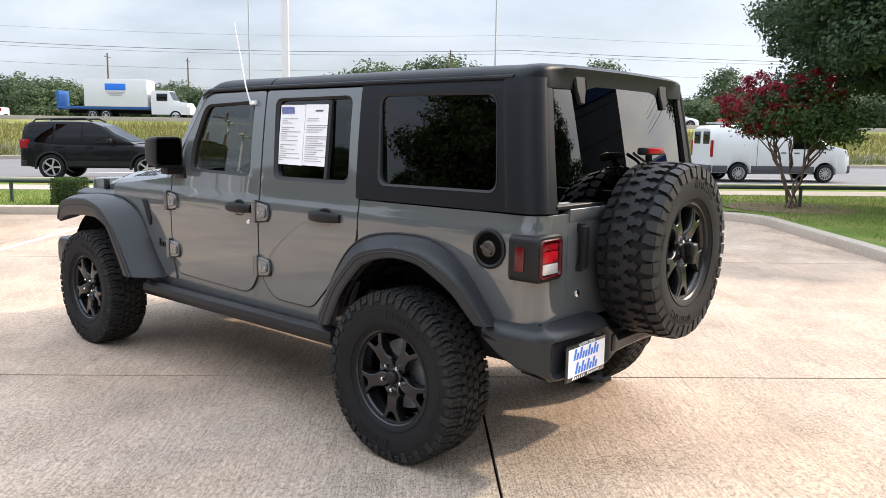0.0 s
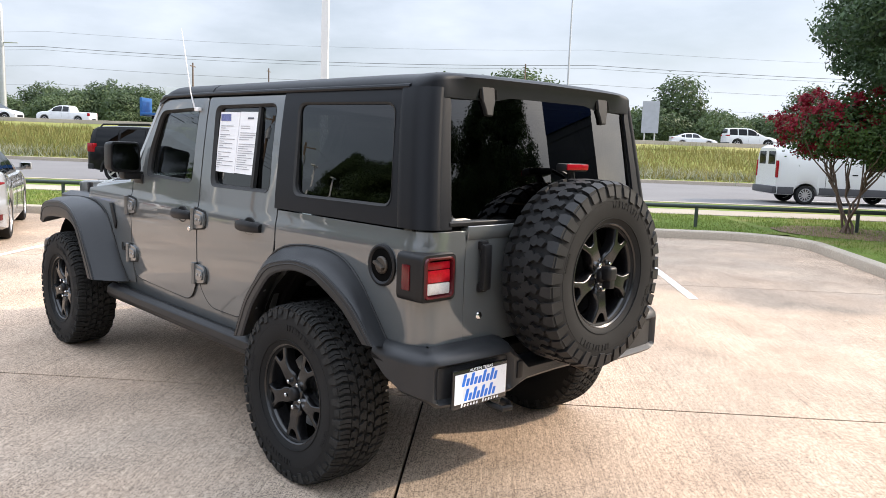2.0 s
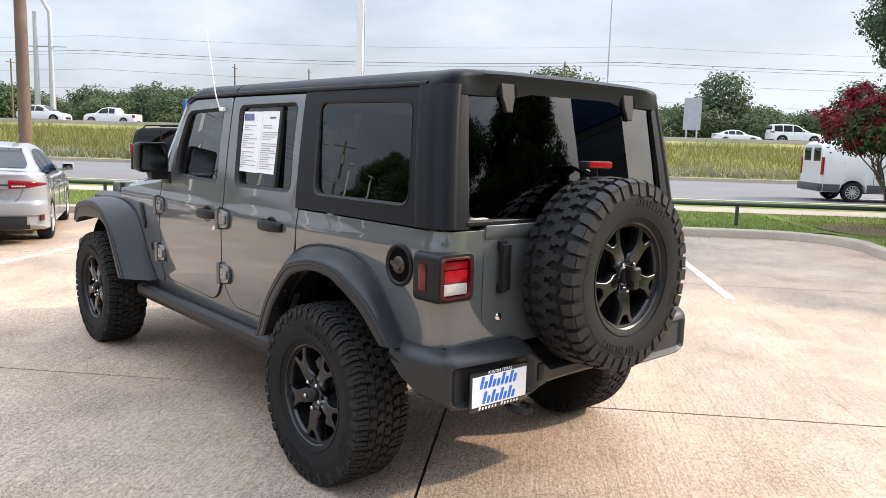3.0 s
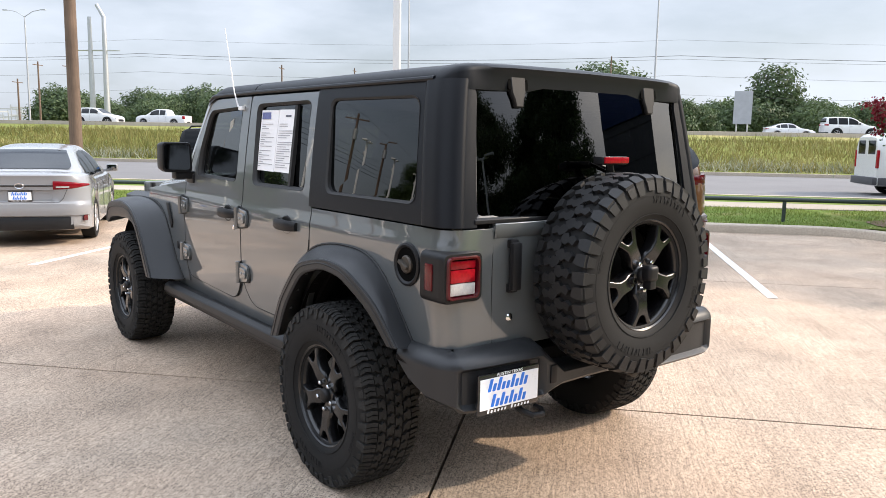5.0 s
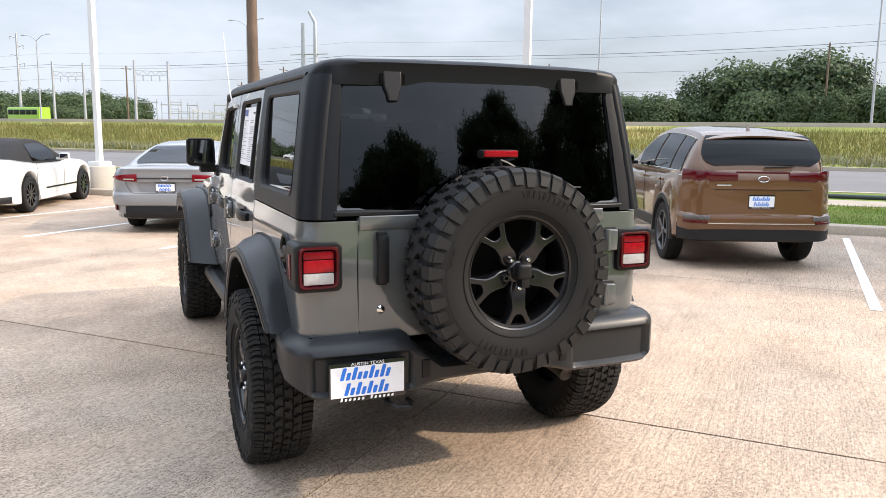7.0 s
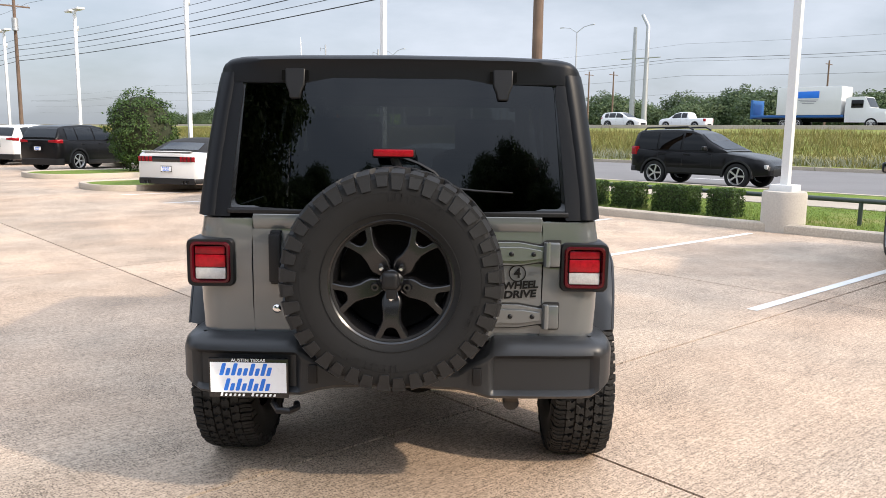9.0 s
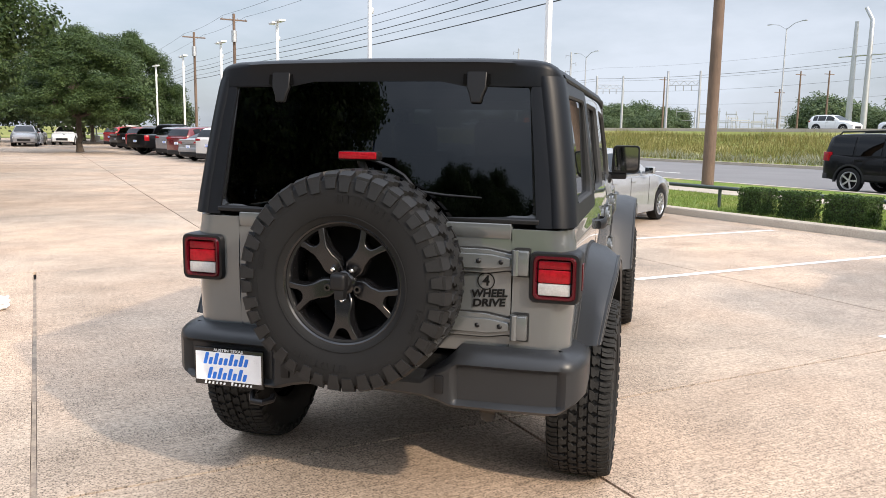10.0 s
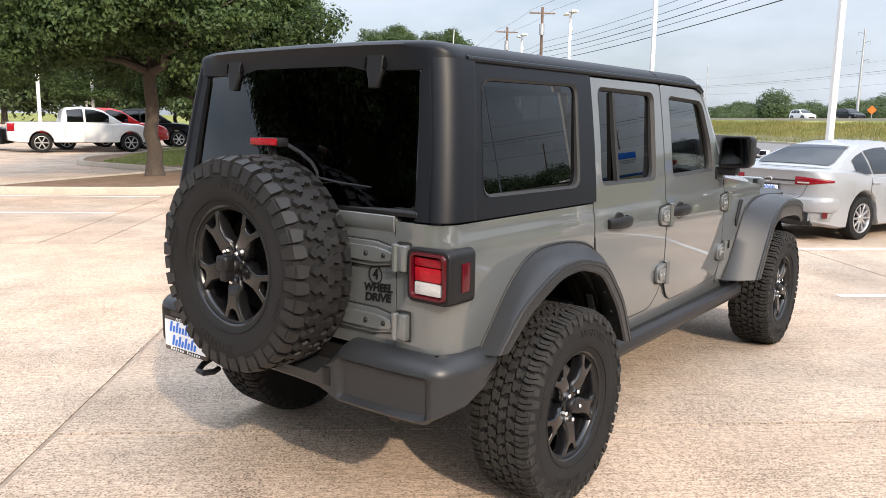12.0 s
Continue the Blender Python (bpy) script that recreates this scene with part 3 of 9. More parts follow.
# ---- concrete slabs of the lot ----
def lot_slabs():
    """Slabs with recessed joints, laid along the joint direction."""
    base = bmesh.new()
    prism(base, [(-120, -90), (40, -90), (40, 30), (-120, 30)], lambda a, b, d: uv(a, b, d, JA), -0.05, -0.03)
    # the lot ends at the kerb: keep only what lies before it
    pl = uv(0, V_KERB + 0.05)
    no = uv(0, 1)
    bmesh.ops.bisect_plane(base, geom=base.verts[:] + base.edges[:] + base.faces[:], plane_co=pl, plane_no=no, clear_outer=True)
    lot = solid("parking_lot", base, M_UNDER, "warm buff broomed concrete parking lot with saw-cut joints", "parking lot", kind="structure", smooth=0)
    du, gap = 5.8, 0.015
    # the aisle is cast in narrow strips, the bays in broad ones
    cuts = [-80, -62.6, -45.2, -36.5, -27.8, -21.0, -15.2, -9.4, -4.2, -3.55, -1.69, 0.59, 5.1, 10.0, 14.5]
    wide = {-1.69: 0.028, -3.55: 0.026, -4.2: 0.03, 0.59: 0.018, 5.1: 0.016}
    for v in cuts[1:-2]:
        bm = bmesh.new()
        g = wide.get(v, 0.02)
        for u in lin(-104, 28, 133):
            if (v == -1.69 and u < -5.9) or (v in (-3.55, -4.2) and u > -5.9):
                continue
            a = g * 0.5 * (1.0 + 0.5 * noise.noise((u * 1.7, v, 0)))
            prism(bm, [(u - 0.5, v - a), (u + 0.5, v - a), (u + 0.5, v + a), (u - 0.5, v + a)], lambda p, q_, d: uv(p, q_, d, JA), -0.006 if v < 0 else -0.02, -0.029)
        part("joint_filler", bm, M_FILLER, lot, "dark gritty joint filler", 0)
    far = bmesh.new()
    for i in range(-19, 6):
        here = [v for v in cuts if v not in ((-3.55, -4.2) if i >= -1 else (-1.69,))]
        for v0, v1 in zip(here, here[1:]):
            u0 = -0.13 + i * du
            c = uv(u0 + du / 2, (v0 + v1) / 2, 0, JA)
            vc = c.dot(no)
            if vc > V_KERB + 3.0:
                continue
            near = math.hypot(c.x, c.y) < 24
            bm = bmesh.new() if near else far
            ga, gb = wide.get(v0, 0.02) / 2, wide.get(v1, 0.02) / 2
            q = [(u0 + gap / 2, v0 + ga), (u0 + du - gap / 2, v0 + ga), (u0 + du - gap / 2, v1 - gb), (u0 + gap / 2, v1 - gb)]
            top = [bm.verts.new(uv(*p, 0.0, JA)) for p in q]
            mid = [bm.verts.new(uv(*p, -0.03, JA)) for p in q]
            bm.faces.new(top)
            for k in range(4):
                bm.faces.new((mid[k - 1], mid[k], top[k], top[k - 1]))
            if near:
                if vc > V_KERB - 4.5:
                    bmesh.ops.bisect_plane(bm, geom=bm.verts[:] + bm.edges[:] + bm.faces[:], plane_co=pl, plane_no=no, clear_outer=True)
                if bm.faces:
                    part("slab", bm, M_CONC, lot, smooth=0)
                else:
                    bm.free()
    bmesh.ops.bisect_plane(far, geom=far.verts[:] + far.edges[:] + far.faces[:], plane_co=pl, plane_no=no, clear_outer=True)
    tagged(part("distant_slabs", far, M_CONC, lot, smooth=0), kind="stuff")


lot_slabs()


def bay_line(p, q, w=0.1):
    """A painted bay line between two points of the lot."""
    p, q = Vector(p), Vector(q)
    d = (q - p).normalized()
    nrm = Vector((-d.y, d.x)) * w / 2
    bm = bmesh.new()
    n = max(4, int((q - p).length / 0.25))
    a, b = [], []
    for k in range(n + 1):
        c = p.lerp(q, k / n)
        e = 0.006 * noise.noise((c.x * 9, c.y * 9, 0))
        a.append(bm.verts.new((*(c + nrm * (1 + e * 9)), 0.0045)))
        b.append(bm.verts.new((*(c - nrm * (1 - e * 9)), 0.0045)))
    for k in range(n):
        bm.faces.new((a[k], a[k + 1], b[k + 1], b[k]))
    return solid("bay_line", bm, M_PAINT_LINE, "worn white painted parking bay line on concrete", "bay line", "bay lines", "structure", smooth=0)


for u, v0 in ((2.38, 4.24), (-0.36, 4.19), (-3.06, 4.05), (-5.67, 4.0), (-8.15, 3.95), (-10.5, 4.0), (-13.0, 4.0), (-15.5, 4.0)):
    bay_line(uv(u, v0, 0, JA)[:2], uv(u, 9.55 + 0.0436 * min(u, 0), 0, JA)[:2])
for u in (-8.95, -11.5):
    bay_line(uv(u, -4.3, 0, JA)[:2], uv(u, -9.6, 0, JA)[:2])

# ---- plants ----
def leaf_mesh(name, centres, normals, sizes, mat, rng, aspect=0.55):
    """Bent leaves, two triangles each, at many places."""
    n = len(centres)
    nr = normals + rng.normal(0, 0.55, (n, 3))
    nr /= np.linalg.norm(nr, axis=1)[:, None] + 1e-9
    t = np.cross(nr, rng.normal(0, 1, (n, 3)))
    t /= np.linalg.norm(t, axis=1)[:, None] + 1e-9
    b = np.cross(nr, t)
    s = sizes[:, None]
    p0, p2 = centres - t * s * 0.5, centres + t * s * 0.5
    bend = nr * s * 0.12
    p1, p3 = centres + b * s * aspect * 0.5 + bend, centres - b * s * aspect * 0.5 + bend
    v = np.stack([p0, p1, p2, p3], 1).reshape(-1, 3)
    me = bpy.data.meshes.new(name)
    me.vertices.add(4 * n)
    me.vertices.foreach_set("co", v.astype(np.float32).ravel())
    me.loops.add(6 * n)
    base = np.arange(n)[:, None] * 4
    idx = (base + np.array([[0, 1, 2, 0, 2, 3]])).ravel()
    me.loops.foreach_set("vertex_index", idx.astype(np.int32))
    me.polygons.add(2 * n)
    me.polygons.foreach_set("loop_start", (np.arange(2 * n) * 3).astype(np.int32))
    me.update(calc_edges=True)
    me.materials.append(mat)
    return me


def crown_points(blobs, n, rng, clump=0.25, fill=0.35, twig=9):
    """Leaf places in twig clumps on lumpy balls: (centre, radii) each."""
    w = np.array([r[0] * r[1] + r[1] * r[2] for c, r in blobs])
    pick = rng.choice(len(blobs), n // twig, p=w / w.sum())
    C = np.array([c for c, r in blobs])[pick]
    R = np.array([r for c, r in blobs])[pick]
    d = rng.normal(0, 1, (len(pick), 3))
    d /= np.linalg.norm(d, axis=1)[:, None]
    lump = 1 + 0.16 * np.sin(d[:, :1] * 7 + C[:, :1] * 3) * np.cos(d[:, 2:] * 6 + C[:, 1:2] * 2)
    rad = (fill + (1 - fill) * rng.random((len(pick), 1)) ** 0.5) * lump
    heart = C + d * R * rad
    heart = np.repeat(heart, twig, 0)
    out = np.repeat(d, twig, 0)
    pos = heart + rng.normal(0, clump, heart.shape) * np.array([1, 1, 0.7])
    return pos, out + np.array([0, 0, 0.35])


def limbs(bm, base, top, r0, r1, rng, n=7, wander=0.12, seg=9):
    base, top = Vector(base), Vector(top)
    L = (top - base).length
    pts, rad = [], []
    for k in range(n):
        t = k / (n - 1)
        o = Vector(rng.normal(0, 1, 3)) * wander * L * 0.12 * (0 if k == 0 else 1)
        pts.append(base.lerp(top, t) + o)
        rad.append(r0 * (1 - t) + r1 * t + (r0 * 0.35 * (1 - t * 6) if t < 0.16 else 0))
    tube(bm, pts, rad, seg)
    return pts


def tree(name, label, at, trunk, crown, n, size, leaf_mat, bark=None, seed=1, group="", lean=(0, 0), limb_n=7, clump=0.25, fill=0.35, sprays=0):
    """Tapered trunk, limbs into the crown's balls, and a crown of leaves. trunk: (height, radius)."""
    rng = np.random.default_rng(seed)
    th = thing(name, label, "tree", pose(*at), group)
    h, r = trunk
    bm = bmesh.new()
    fork = (lean[0], lean[1], h)
    limbs(bm, (0, 0, -0.05), fork, r, r * 0.72, rng, 8, 0.07, 12)
    part("trunk", bm, bark or M_BARK, th, "rough brown trunk", 60)
    bm = bmesh.new()
    for k, (c, rr) in enumerate(crown):
        pts = limbs(bm, fork, Vector(c) + Vector((0, 0, -0.2 * rr[2])), r * 0.5, r * 0.1, rng, 6, 0.7, 7)
        for j in range(limb_n):
            d = Vector(rng.normal(0, 1, 3)).normalized()
            s = pts[2 + j % 3]
            limbs(bm, s, Vector(c) + Vector((d.x * rr[0], d.y * rr[1], d.z * rr[2])) * 0.75, r * 0.16, r * 0.04, rng, 5, 0.9, 5)
    part("branching", bm, bark or M_BARK, th, smooth=60)
    boughs = []
    for c, rr in crown:
        for _ in range(sprays):
            d = rng.normal(0, 1, 3)
            d /= np.linalg.norm(d)
            r_ = rng.uniform(0.16, 0.3) * (rr[0] + rr[2]) / 2
            at_ = np.array(c) + d * np.array(rr) * rng.uniform(0.62, 1.0)
            boughs.append((tuple(at_), (r_ * 1.25, r_ * 1.25, r_ * 0.8)))
    pos, nrm = crown_points(boughs or crown, n, rng, clump, fill)
    sz = rng.uniform(0.7, 1.35, len(pos)) * size
    ob = new("crown", leaf_mesh("crown", pos, nrm, sz, leaf_mat, rng))
    ob.parent = th
    tagged(ob, "green leafy crown", kind="stuff")
    return th


# two near oaks: one on the far island, one on the lawn island
CR = [((0, 0, 5.4), (3.7, 3.7, 2.8)), ((2.3, -1.2, 3.9), (2.2, 2.1, 1.6)), ((-2.2, 1.2, 4.0), (2.3, 2.2, 1.7)), ((0.3, 2.3, 4.1), (2.0, 2.0, 1.6)), ((-0.7, -2.5, 4.0), (2.2, 2.1, 1.7)), ((0, 0, 7.3), (2.6, 2.6, 1.6))]
oak_a = tree("oak_tree", "broad green oak with dense low crown on a mulched island", (-7.6, -14.35, 0.1), (2.6, 0.2), CR, 160000, 0.122, M_LEAF_OAK, seed=3, group="parking lot oaks", clump=0.11, fill=0.35, sprays=46)
for (x, y), s, rz in (((-18.4, -24.6), 0.9, 70), ((-14.4, -22.5), 0.8, 200), ((-30, -40), 0.9, 20), ((-46, -52), 0.82, 250), ((-60, -53), 0.85, 80), ((-24, -46), 0.9, 160), ((-16, -48), 1.1, 300), ((-70, -60), 0.95, 10), ((-9, -44), 1.0, 40), ((-56, -66), 0.95, 190), ((-42, -66), 1.0, 290), ((-66, -51), 1.2, 130)):
    copy_thing(oak_a, pose(x, y, 0.08, 0, 0, rz)).scale = (s, s, s)
copy_thing(oak_a, pose(-36.5, -32.5, 0.08, 0, 0, 120)).scale = (0.95, 0.95, 0.8)
oak_a.scale = (0.92, 0.92, 0.92)
CR2 = [((0, 0, 5.2), (3.6, 3.6, 2.7)), ((-2.3, 0.9, 4.0), (2.3, 2.2, 1.6)), ((1.9, -1.6, 3.9), (2.4, 2.2, 1.5)), ((-0.9, -2.2, 4.1), (2.2, 2.1, 1.7)), ((0.6, 2.5, 4.1), (2.3, 2.1, 1.6)), ((-2.4, 0.2, 3.3), (1.5, 1.6, 1.0)), ((-0.9, -0.6, 2.95), (1.5, 1.5, 0.8))]
tree("live_oak_tree", "dark fine-leaved oak with drooping boughs over the lawn", (0.35, 15.0, 0.1), (2.2, 0.19), CR2, 190000, 0.10, M_LEAF_OAK_DARK, seed=8, clump=0.1, fill=0.35, sprays=46)

# crepe myrtle: several slender stems and crimson bloom heads
def crepe_myrtle(at):
    rng = np.random.default_rng(21)
    th = thing("crepe_myrtle", "small multi-stemmed crepe myrtle with crimson blooms in mulch", "tree", pose(*at))
    stems = ((-0.15, 0.1, 1.15), (-0.75, 0.55, 1.3), (-0.45, -0.2, 1.3), (0.75, -0.55, 1.25), (0.3, 0.35, 1.35), (-1.0, 0.9, 1.45))
    for k, (x, y, z) in enumerate(stems):
        bm = bmesh.new()
        b = Vector((0.10 * math.cos(k * 1.1), 0.10 * math.sin(k * 1.1), 0))
        pts = limbs(bm, b, (x * 0.55, y * 0.55, z * 0.72), 0.026, 0.018, rng, 6, 0.2, 7)
        for j in range(4):
            limbs(bm, pts[-1 - j % 2], (x * 1.1 + rng.normal(0, 0.35), y * 1.1 + rng.normal(0, 0.35), z + 0.35 + rng.random() * 0.5), 0.018, 0.006, rng, 5, 0.6, 5)
        part("stem", bm, M_BARK_MYRTLE, th, "slender tan stem", 60)
    blobs = [((0.1, 0, 1.85), (1.0, 1.0, 0.5)), ((-0.7, 0.4, 1.85), (0.7, 0.7, 0.5)), ((0.6, -0.4, 1.62), (0.6, 0.6, 0.36)), ((0.95, -0.6, 1.45), (0.4, 0.4, 0.2)), ((-0.2, 0.1, 2.25), (0.6, 0.6, 0.35))]
    pos, nrm = crown_points(blobs, 11000, rng, 0.1, 0.3)
    ob = new("crown", leaf_mesh("crown", pos, nrm, rng.uniform(0.05, 0.1, len(pos)), M_LEAF_MYRTLE, rng))
    ob.parent = th
    tagged(ob, "small green leaves", kind="stuff")
    pos, nrm = crown_points([((-0.75, 0.62, 1.98), (0.95, 0.95, 0.62)), ((-0.2, 0.2, 2.2), (0.95, 0.9, 0.5)), ((-0.1, 0.2, 1.9), (0.8, 0.8, 0.42))], 12000, rng, 0.055, 0.72, 60)
    ob = new("blossom", leaf_mesh("blossom", pos, nrm, rng.uniform(0.035, 0.07, len(pos)), M_BLOOM, rng, 0.9))
    ob.parent = th
    tagged(ob, "crimson flower heads", kind="stuff")


crepe_myrtle((-2.4, 12.75, 0.13))


# clipped hedges behind the kerb
def hedge(u, w, d=0.46, h=0.46, seed=0):
    rng = np.random.default_rng(40 + seed)
    th = thing("hedge", "square clipped dark green shrub behind the kerb", "hedge", Matrix.Translation(uv(u, 10.58, 0.12)) @ Matrix.Rotation(KA, 4, "Z"), "clipped hedges")
    bm = boxed((0, 0, h / 2 - 0.01), (w - 0.1, d - 0.1, h - 0.07), 0.05)
    part("core", bm, M_HEDGE_CORE, th)
    n = int(9000 * w)
    q = rng.uniform(-1, 1, (n, 3))
    ax = rng.integers(0, 5, n)
    nrm = np.zeros((n, 3))
    for k, (i, sgn) in enumerate(((0, -1), (0, 1), (1, -1), (1, 1), (2, 1))):
        m = ax == k
        q[m, i] = sgn * rng.uniform(0.9, 1.03, m.sum())
        nrm[m, i] = sgn
    pos = q * np.array([w / 2, d / 2, h / 2]) + np.array([0, 0, h / 2 + 0.01])
    pos += rng.normal(0, 0.012, pos.shape)
    ob = new("leaves", leaf_mesh("leaves", pos, nrm, rng.uniform(0.025, 0.05, n), M_LEAF_HEDGE, rng))
    ob.parent = th
    tagged(ob, "small dark leaves", kind="stuff")


for k, (u, w) in enumerate(((-6.42, 0.5), (-5.55, 0.52), (-4.55, 0.74), (-3.6, 0.46))):
    hedge(u, w, seed=k)
rng0 = np.random.default_rng(77)
bush = thing("round_bush", "large round clipped dark green bush on a lot island", "bush", pose(*uv(-23.2, 8.6, 0.1)))
bm = bmesh.new()
bmesh.ops.create_icosphere(bm, subdivisions=3, radius=1.0, matrix=pose(0, 0, 1.35) @ Matrix.Diagonal((0.95, 0.95, 1.15, 1)))
part("core", bm, M_HEDGE_CORE, bush)
pos, nrm = crown_points([((0, 0, 1.35), (1.05, 1.05, 1.27))], 9000, rng0, 0.06, 0.93)
ob = new("leaves", leaf_mesh("leaves", pos, nrm, rng0.uniform(0.06, 0.11, len(pos)), M_LEAF_HEDGE, rng0))
ob.parent = bush
tagged(ob, "small dark leaves", kind="stuff")


# grass: tall in the meadow, short on the lawns
def blades(name, us, vs, h, w, mat, label, rng, z_of, lean=0.3):
    n = len(us)
    x, y = us * math.cos(KA) - vs * math.sin(KA), us * math.sin(KA) + vs * math.cos(KA)
    z = np.array([z_of(v) for v in vs])
    a = rng.uniform(0, 2 * math.pi, n)
    hh = h * rng.uniform(0.5, 1.3, n) * (0.9 + 0.3 * np.sin(us * 0.31 + vs * 0.9) * np.sin(us * 0.11 - vs * 0.43 + 1) + 0.18 * np.sin(us * 1.3 + vs * 2.1))
    ww = w * rng.uniform(0.6, 1.4, n)
    dx, dy = np.cos(a) * ww / 2, np.sin(a) * ww / 2
    lx, ly = rng.normal(0, lean, n) * hh, rng.normal(0, lean, n) * hh
    v = np.stack([np.stack([x - dx, y - dy, z], 1), np.stack([x + dx, y + dy, z], 1), np.stack([x + lx, y + ly, z + hh], 1)], 1).reshape(-1, 3)
    me = bpy.data.meshes.new(name)
    me.vertices.add(3 * n)
    me.vertices.foreach_set("co", v.astype(np.float32).ravel())
    me.loops.add(3 * n)
    me.loops.foreach_set("vertex_index", np.arange(3 * n, dtype=np.int32))
    me.polygons.add(n)
    me.polygons.foreach_set("loop_start", (np.arange(n) * 3).astype(np.int32))
    me.update(calc_edges=True)
    me.materials.append(mat)
    return tagged(new(name, me), label, "grass", kind="stuff")


rng1 = np.random.default_rng(5)
n = 150000
blades("tall_grass", rng1.uniform(-150, 110, n), 35.2 + 11.5 * rng1.random(n) ** 1.1, 0.42, 0.045, M_GRASS_TALL, "tall sunlit yellow-green meadow grass on the bank", rng1, height)
n = 46000
blades("lawn_grass", rng1.uniform(U_ISLE + 0.25, 16, n), rng1.uniform(1.0, 13.8, n), 0.05, 0.013, M_GRASS_SHORT, "short bright green lawn grass", rng1, lambda v: 0.122)
n = 40000
blades("lawn_grass", rng1.uniform(-16, U_ISLE, n), rng1.uniform(V_KERB + 0.2, 13.85, n), 0.05, 0.013, M_GRASS_SHORT, "short bright green lawn grass", rng1, lambda v: 0.118)
n = 14000
blades("verge_weeds", rng1.uniform(-90, 70, n), rng1.normal(36.0, 0.5, n), 0.42, 0.06, leafy("pale_weed", (0.12, 0.14, 0.08), (0.42, 0.42, 0.32), 0.3), "grey-green weeds along the far kerb", rng1, height, 0.5)

# far woods: a few grown trees, copied
far_trees = []
for k, blobs in enumerate(([((0, 0, 6), (4.2, 4.2, 3.6)), ((2.5, 1, 4), (3, 3, 2.4)), ((-2.6, -0.6, 4.4), (3, 3, 2.6))],
                           [((0, 0, 7.5), (3.4, 3.4, 4.2)), ((1.8, -1.5, 5), (2.8, 2.8, 3)), ((-1.5, 1.2, 4.6), (2.8, 2.8, 3))],
                           [((0, 0, 4.4), (4.6, 4.6, 2.8)), ((3.4, 0, 3.2), (2.6, 2.6, 2)), ((-3.2, 1, 3.4), (2.8, 2.8, 2.2))])):
    far_trees.append(tree("woodland_tree", "leafy green tree in the woods beyond the highway", (*uv(-40 + k * 30, 150)[:2], 0.6), (3.0, 0.28), blobs, 8000, 0.52, M_LEAF_FAR, seed=30 + k, group="woodland trees", limb_n=2, clump=0.5, fill=0.45))
rnd = random.Random(4)


def wood_at(az, dist, s, k=None):
    a = radians(az)
    t = copy_thing(far_trees[rnd.randrange(3) if k is None else k], pose(3 + dist * math.cos(a), -1 + dist * math.sin(a), 0.5, 0, 0, rnd.uniform(0, 360)))
    t.scale = (s, s, s)


# belt of woods along the highway's far side; a gap where the switchyard stands
SKYLINE = [(98, 3.5), (112, 3.4), (116.8, 3.0), (124.6, 3.1), (127.5, 3.2), (129, 3.4), (133, 3.3), (137, 3.3), (138.6, 2.9), (143, 2.7), (148.8, 3.1), (157, 2.9),
           (160, 3.3), (163, 2.9), (164.8, 1.8), (167, 2.5), (169.2, 2.8), (177.5, 2.4), (181, 2.5), (186, 2.6), (188.5, 2.1), (191, 1.65), (193.5, 1.6), (199, 1.4), (204, 1.4)]
TALL = (9.9, 12.0, 7.5)


def wood_to(az, d, el, k):
    """A tree at that bearing and distance whose top stands at a given height over the horizon."""
    wood_at(az, d, (1.0 + d * math.tan(radians(el))) / TALL[k], k)


for az in [99 + 0.62 * k for k in range(165)]:
    if 169.6 < az < 177.6:
        continue
    d = (138 / max(0.35, math.cos(radians(az - 135))) if az < 175 else rnd.uniform(205, 235)) * rnd.uniform(1.0, 1.2)
    wood_to(az + rnd.uniform(-0.3, 0.3), d, interp(az, SKYLINE) * rnd.uniform(0.78, 1.0), rnd.randrange(3))
for az, el, k in ((136.6, 5.0, 0), (135.4, 4.6, 0), (132.6, 5.4, 0), (131.2, 5.5, 0), (129.8, 4.7, 1), (120.2, 5.4, 1), (111.9, 4.8, 1), (169.0, 3.0, 0), (163.8, 3.0, 0), (160.0, 3.4, 0), (157.4, 3.1, 0)):
    wood_to(az, 150 / max(0.35, math.cos(radians(az - 135))), el, k)
wood_to(194.4, 190, 2.35, 0)
# a second, closer-set row fills the belt down to the ground
for az in [99 + 0.95 * k for k in range(110)]:
    if 169.2 < az < 177.9:
        continue
    d = 150 / max(0.35, math.cos(radians(az - 135))) if az < 175 else rnd.uniform(200, 215)
    wood_to(az + rnd.uniform(-0.4, 0.4), d, interp(az, SKYLINE) * rnd.uniform(0.5, 0.75), 2)
for az, d, s in ((213.2, 95, 0.5), (216.4, 80, 0.7), (218.0, 62, 0.55), (219.5, 75, 0.68), (217.2, 100, 0.85), (221.5, 85, 0.75), (224, 90, 0.78), (227, 75, 0.7), (230, 80, 0.75), (234, 70, 0.8), (238, 75, 0.9), (242, 70, 0.9), (246, 80, 1.0), (250, 80, 1.0)):
    wood_at(az, d, s)
# trees behind the camera, mirrored in the glass
for x, y, wide, tall in ((12.8, -10.2, 1.3, 1.35), (32, -9.6, 1.05, 1.08), (33, -4.6, 1.0, 1.1), (34, -1.6, 1.0, 1.1), (25.8, 5.2, 1.1, 0.98), (23.6, 12.4, 0.92, 1.12), (18.3, 15.9, 0.98, 1.02), (27, 20, 1.0, 0.9), (30, 10.5, 0.9, 0.9),
                         (30, 23, 1.05, 1.05), (33, -20, 1.1, 1.1), (36, 14, 0.9, 1.0), (38, 6, 0.9, 0.95)):
    copy_thing(oak_a, pose(x, y, 0.05, 0, 0, x * 37)).scale = (wide, wide, tall)

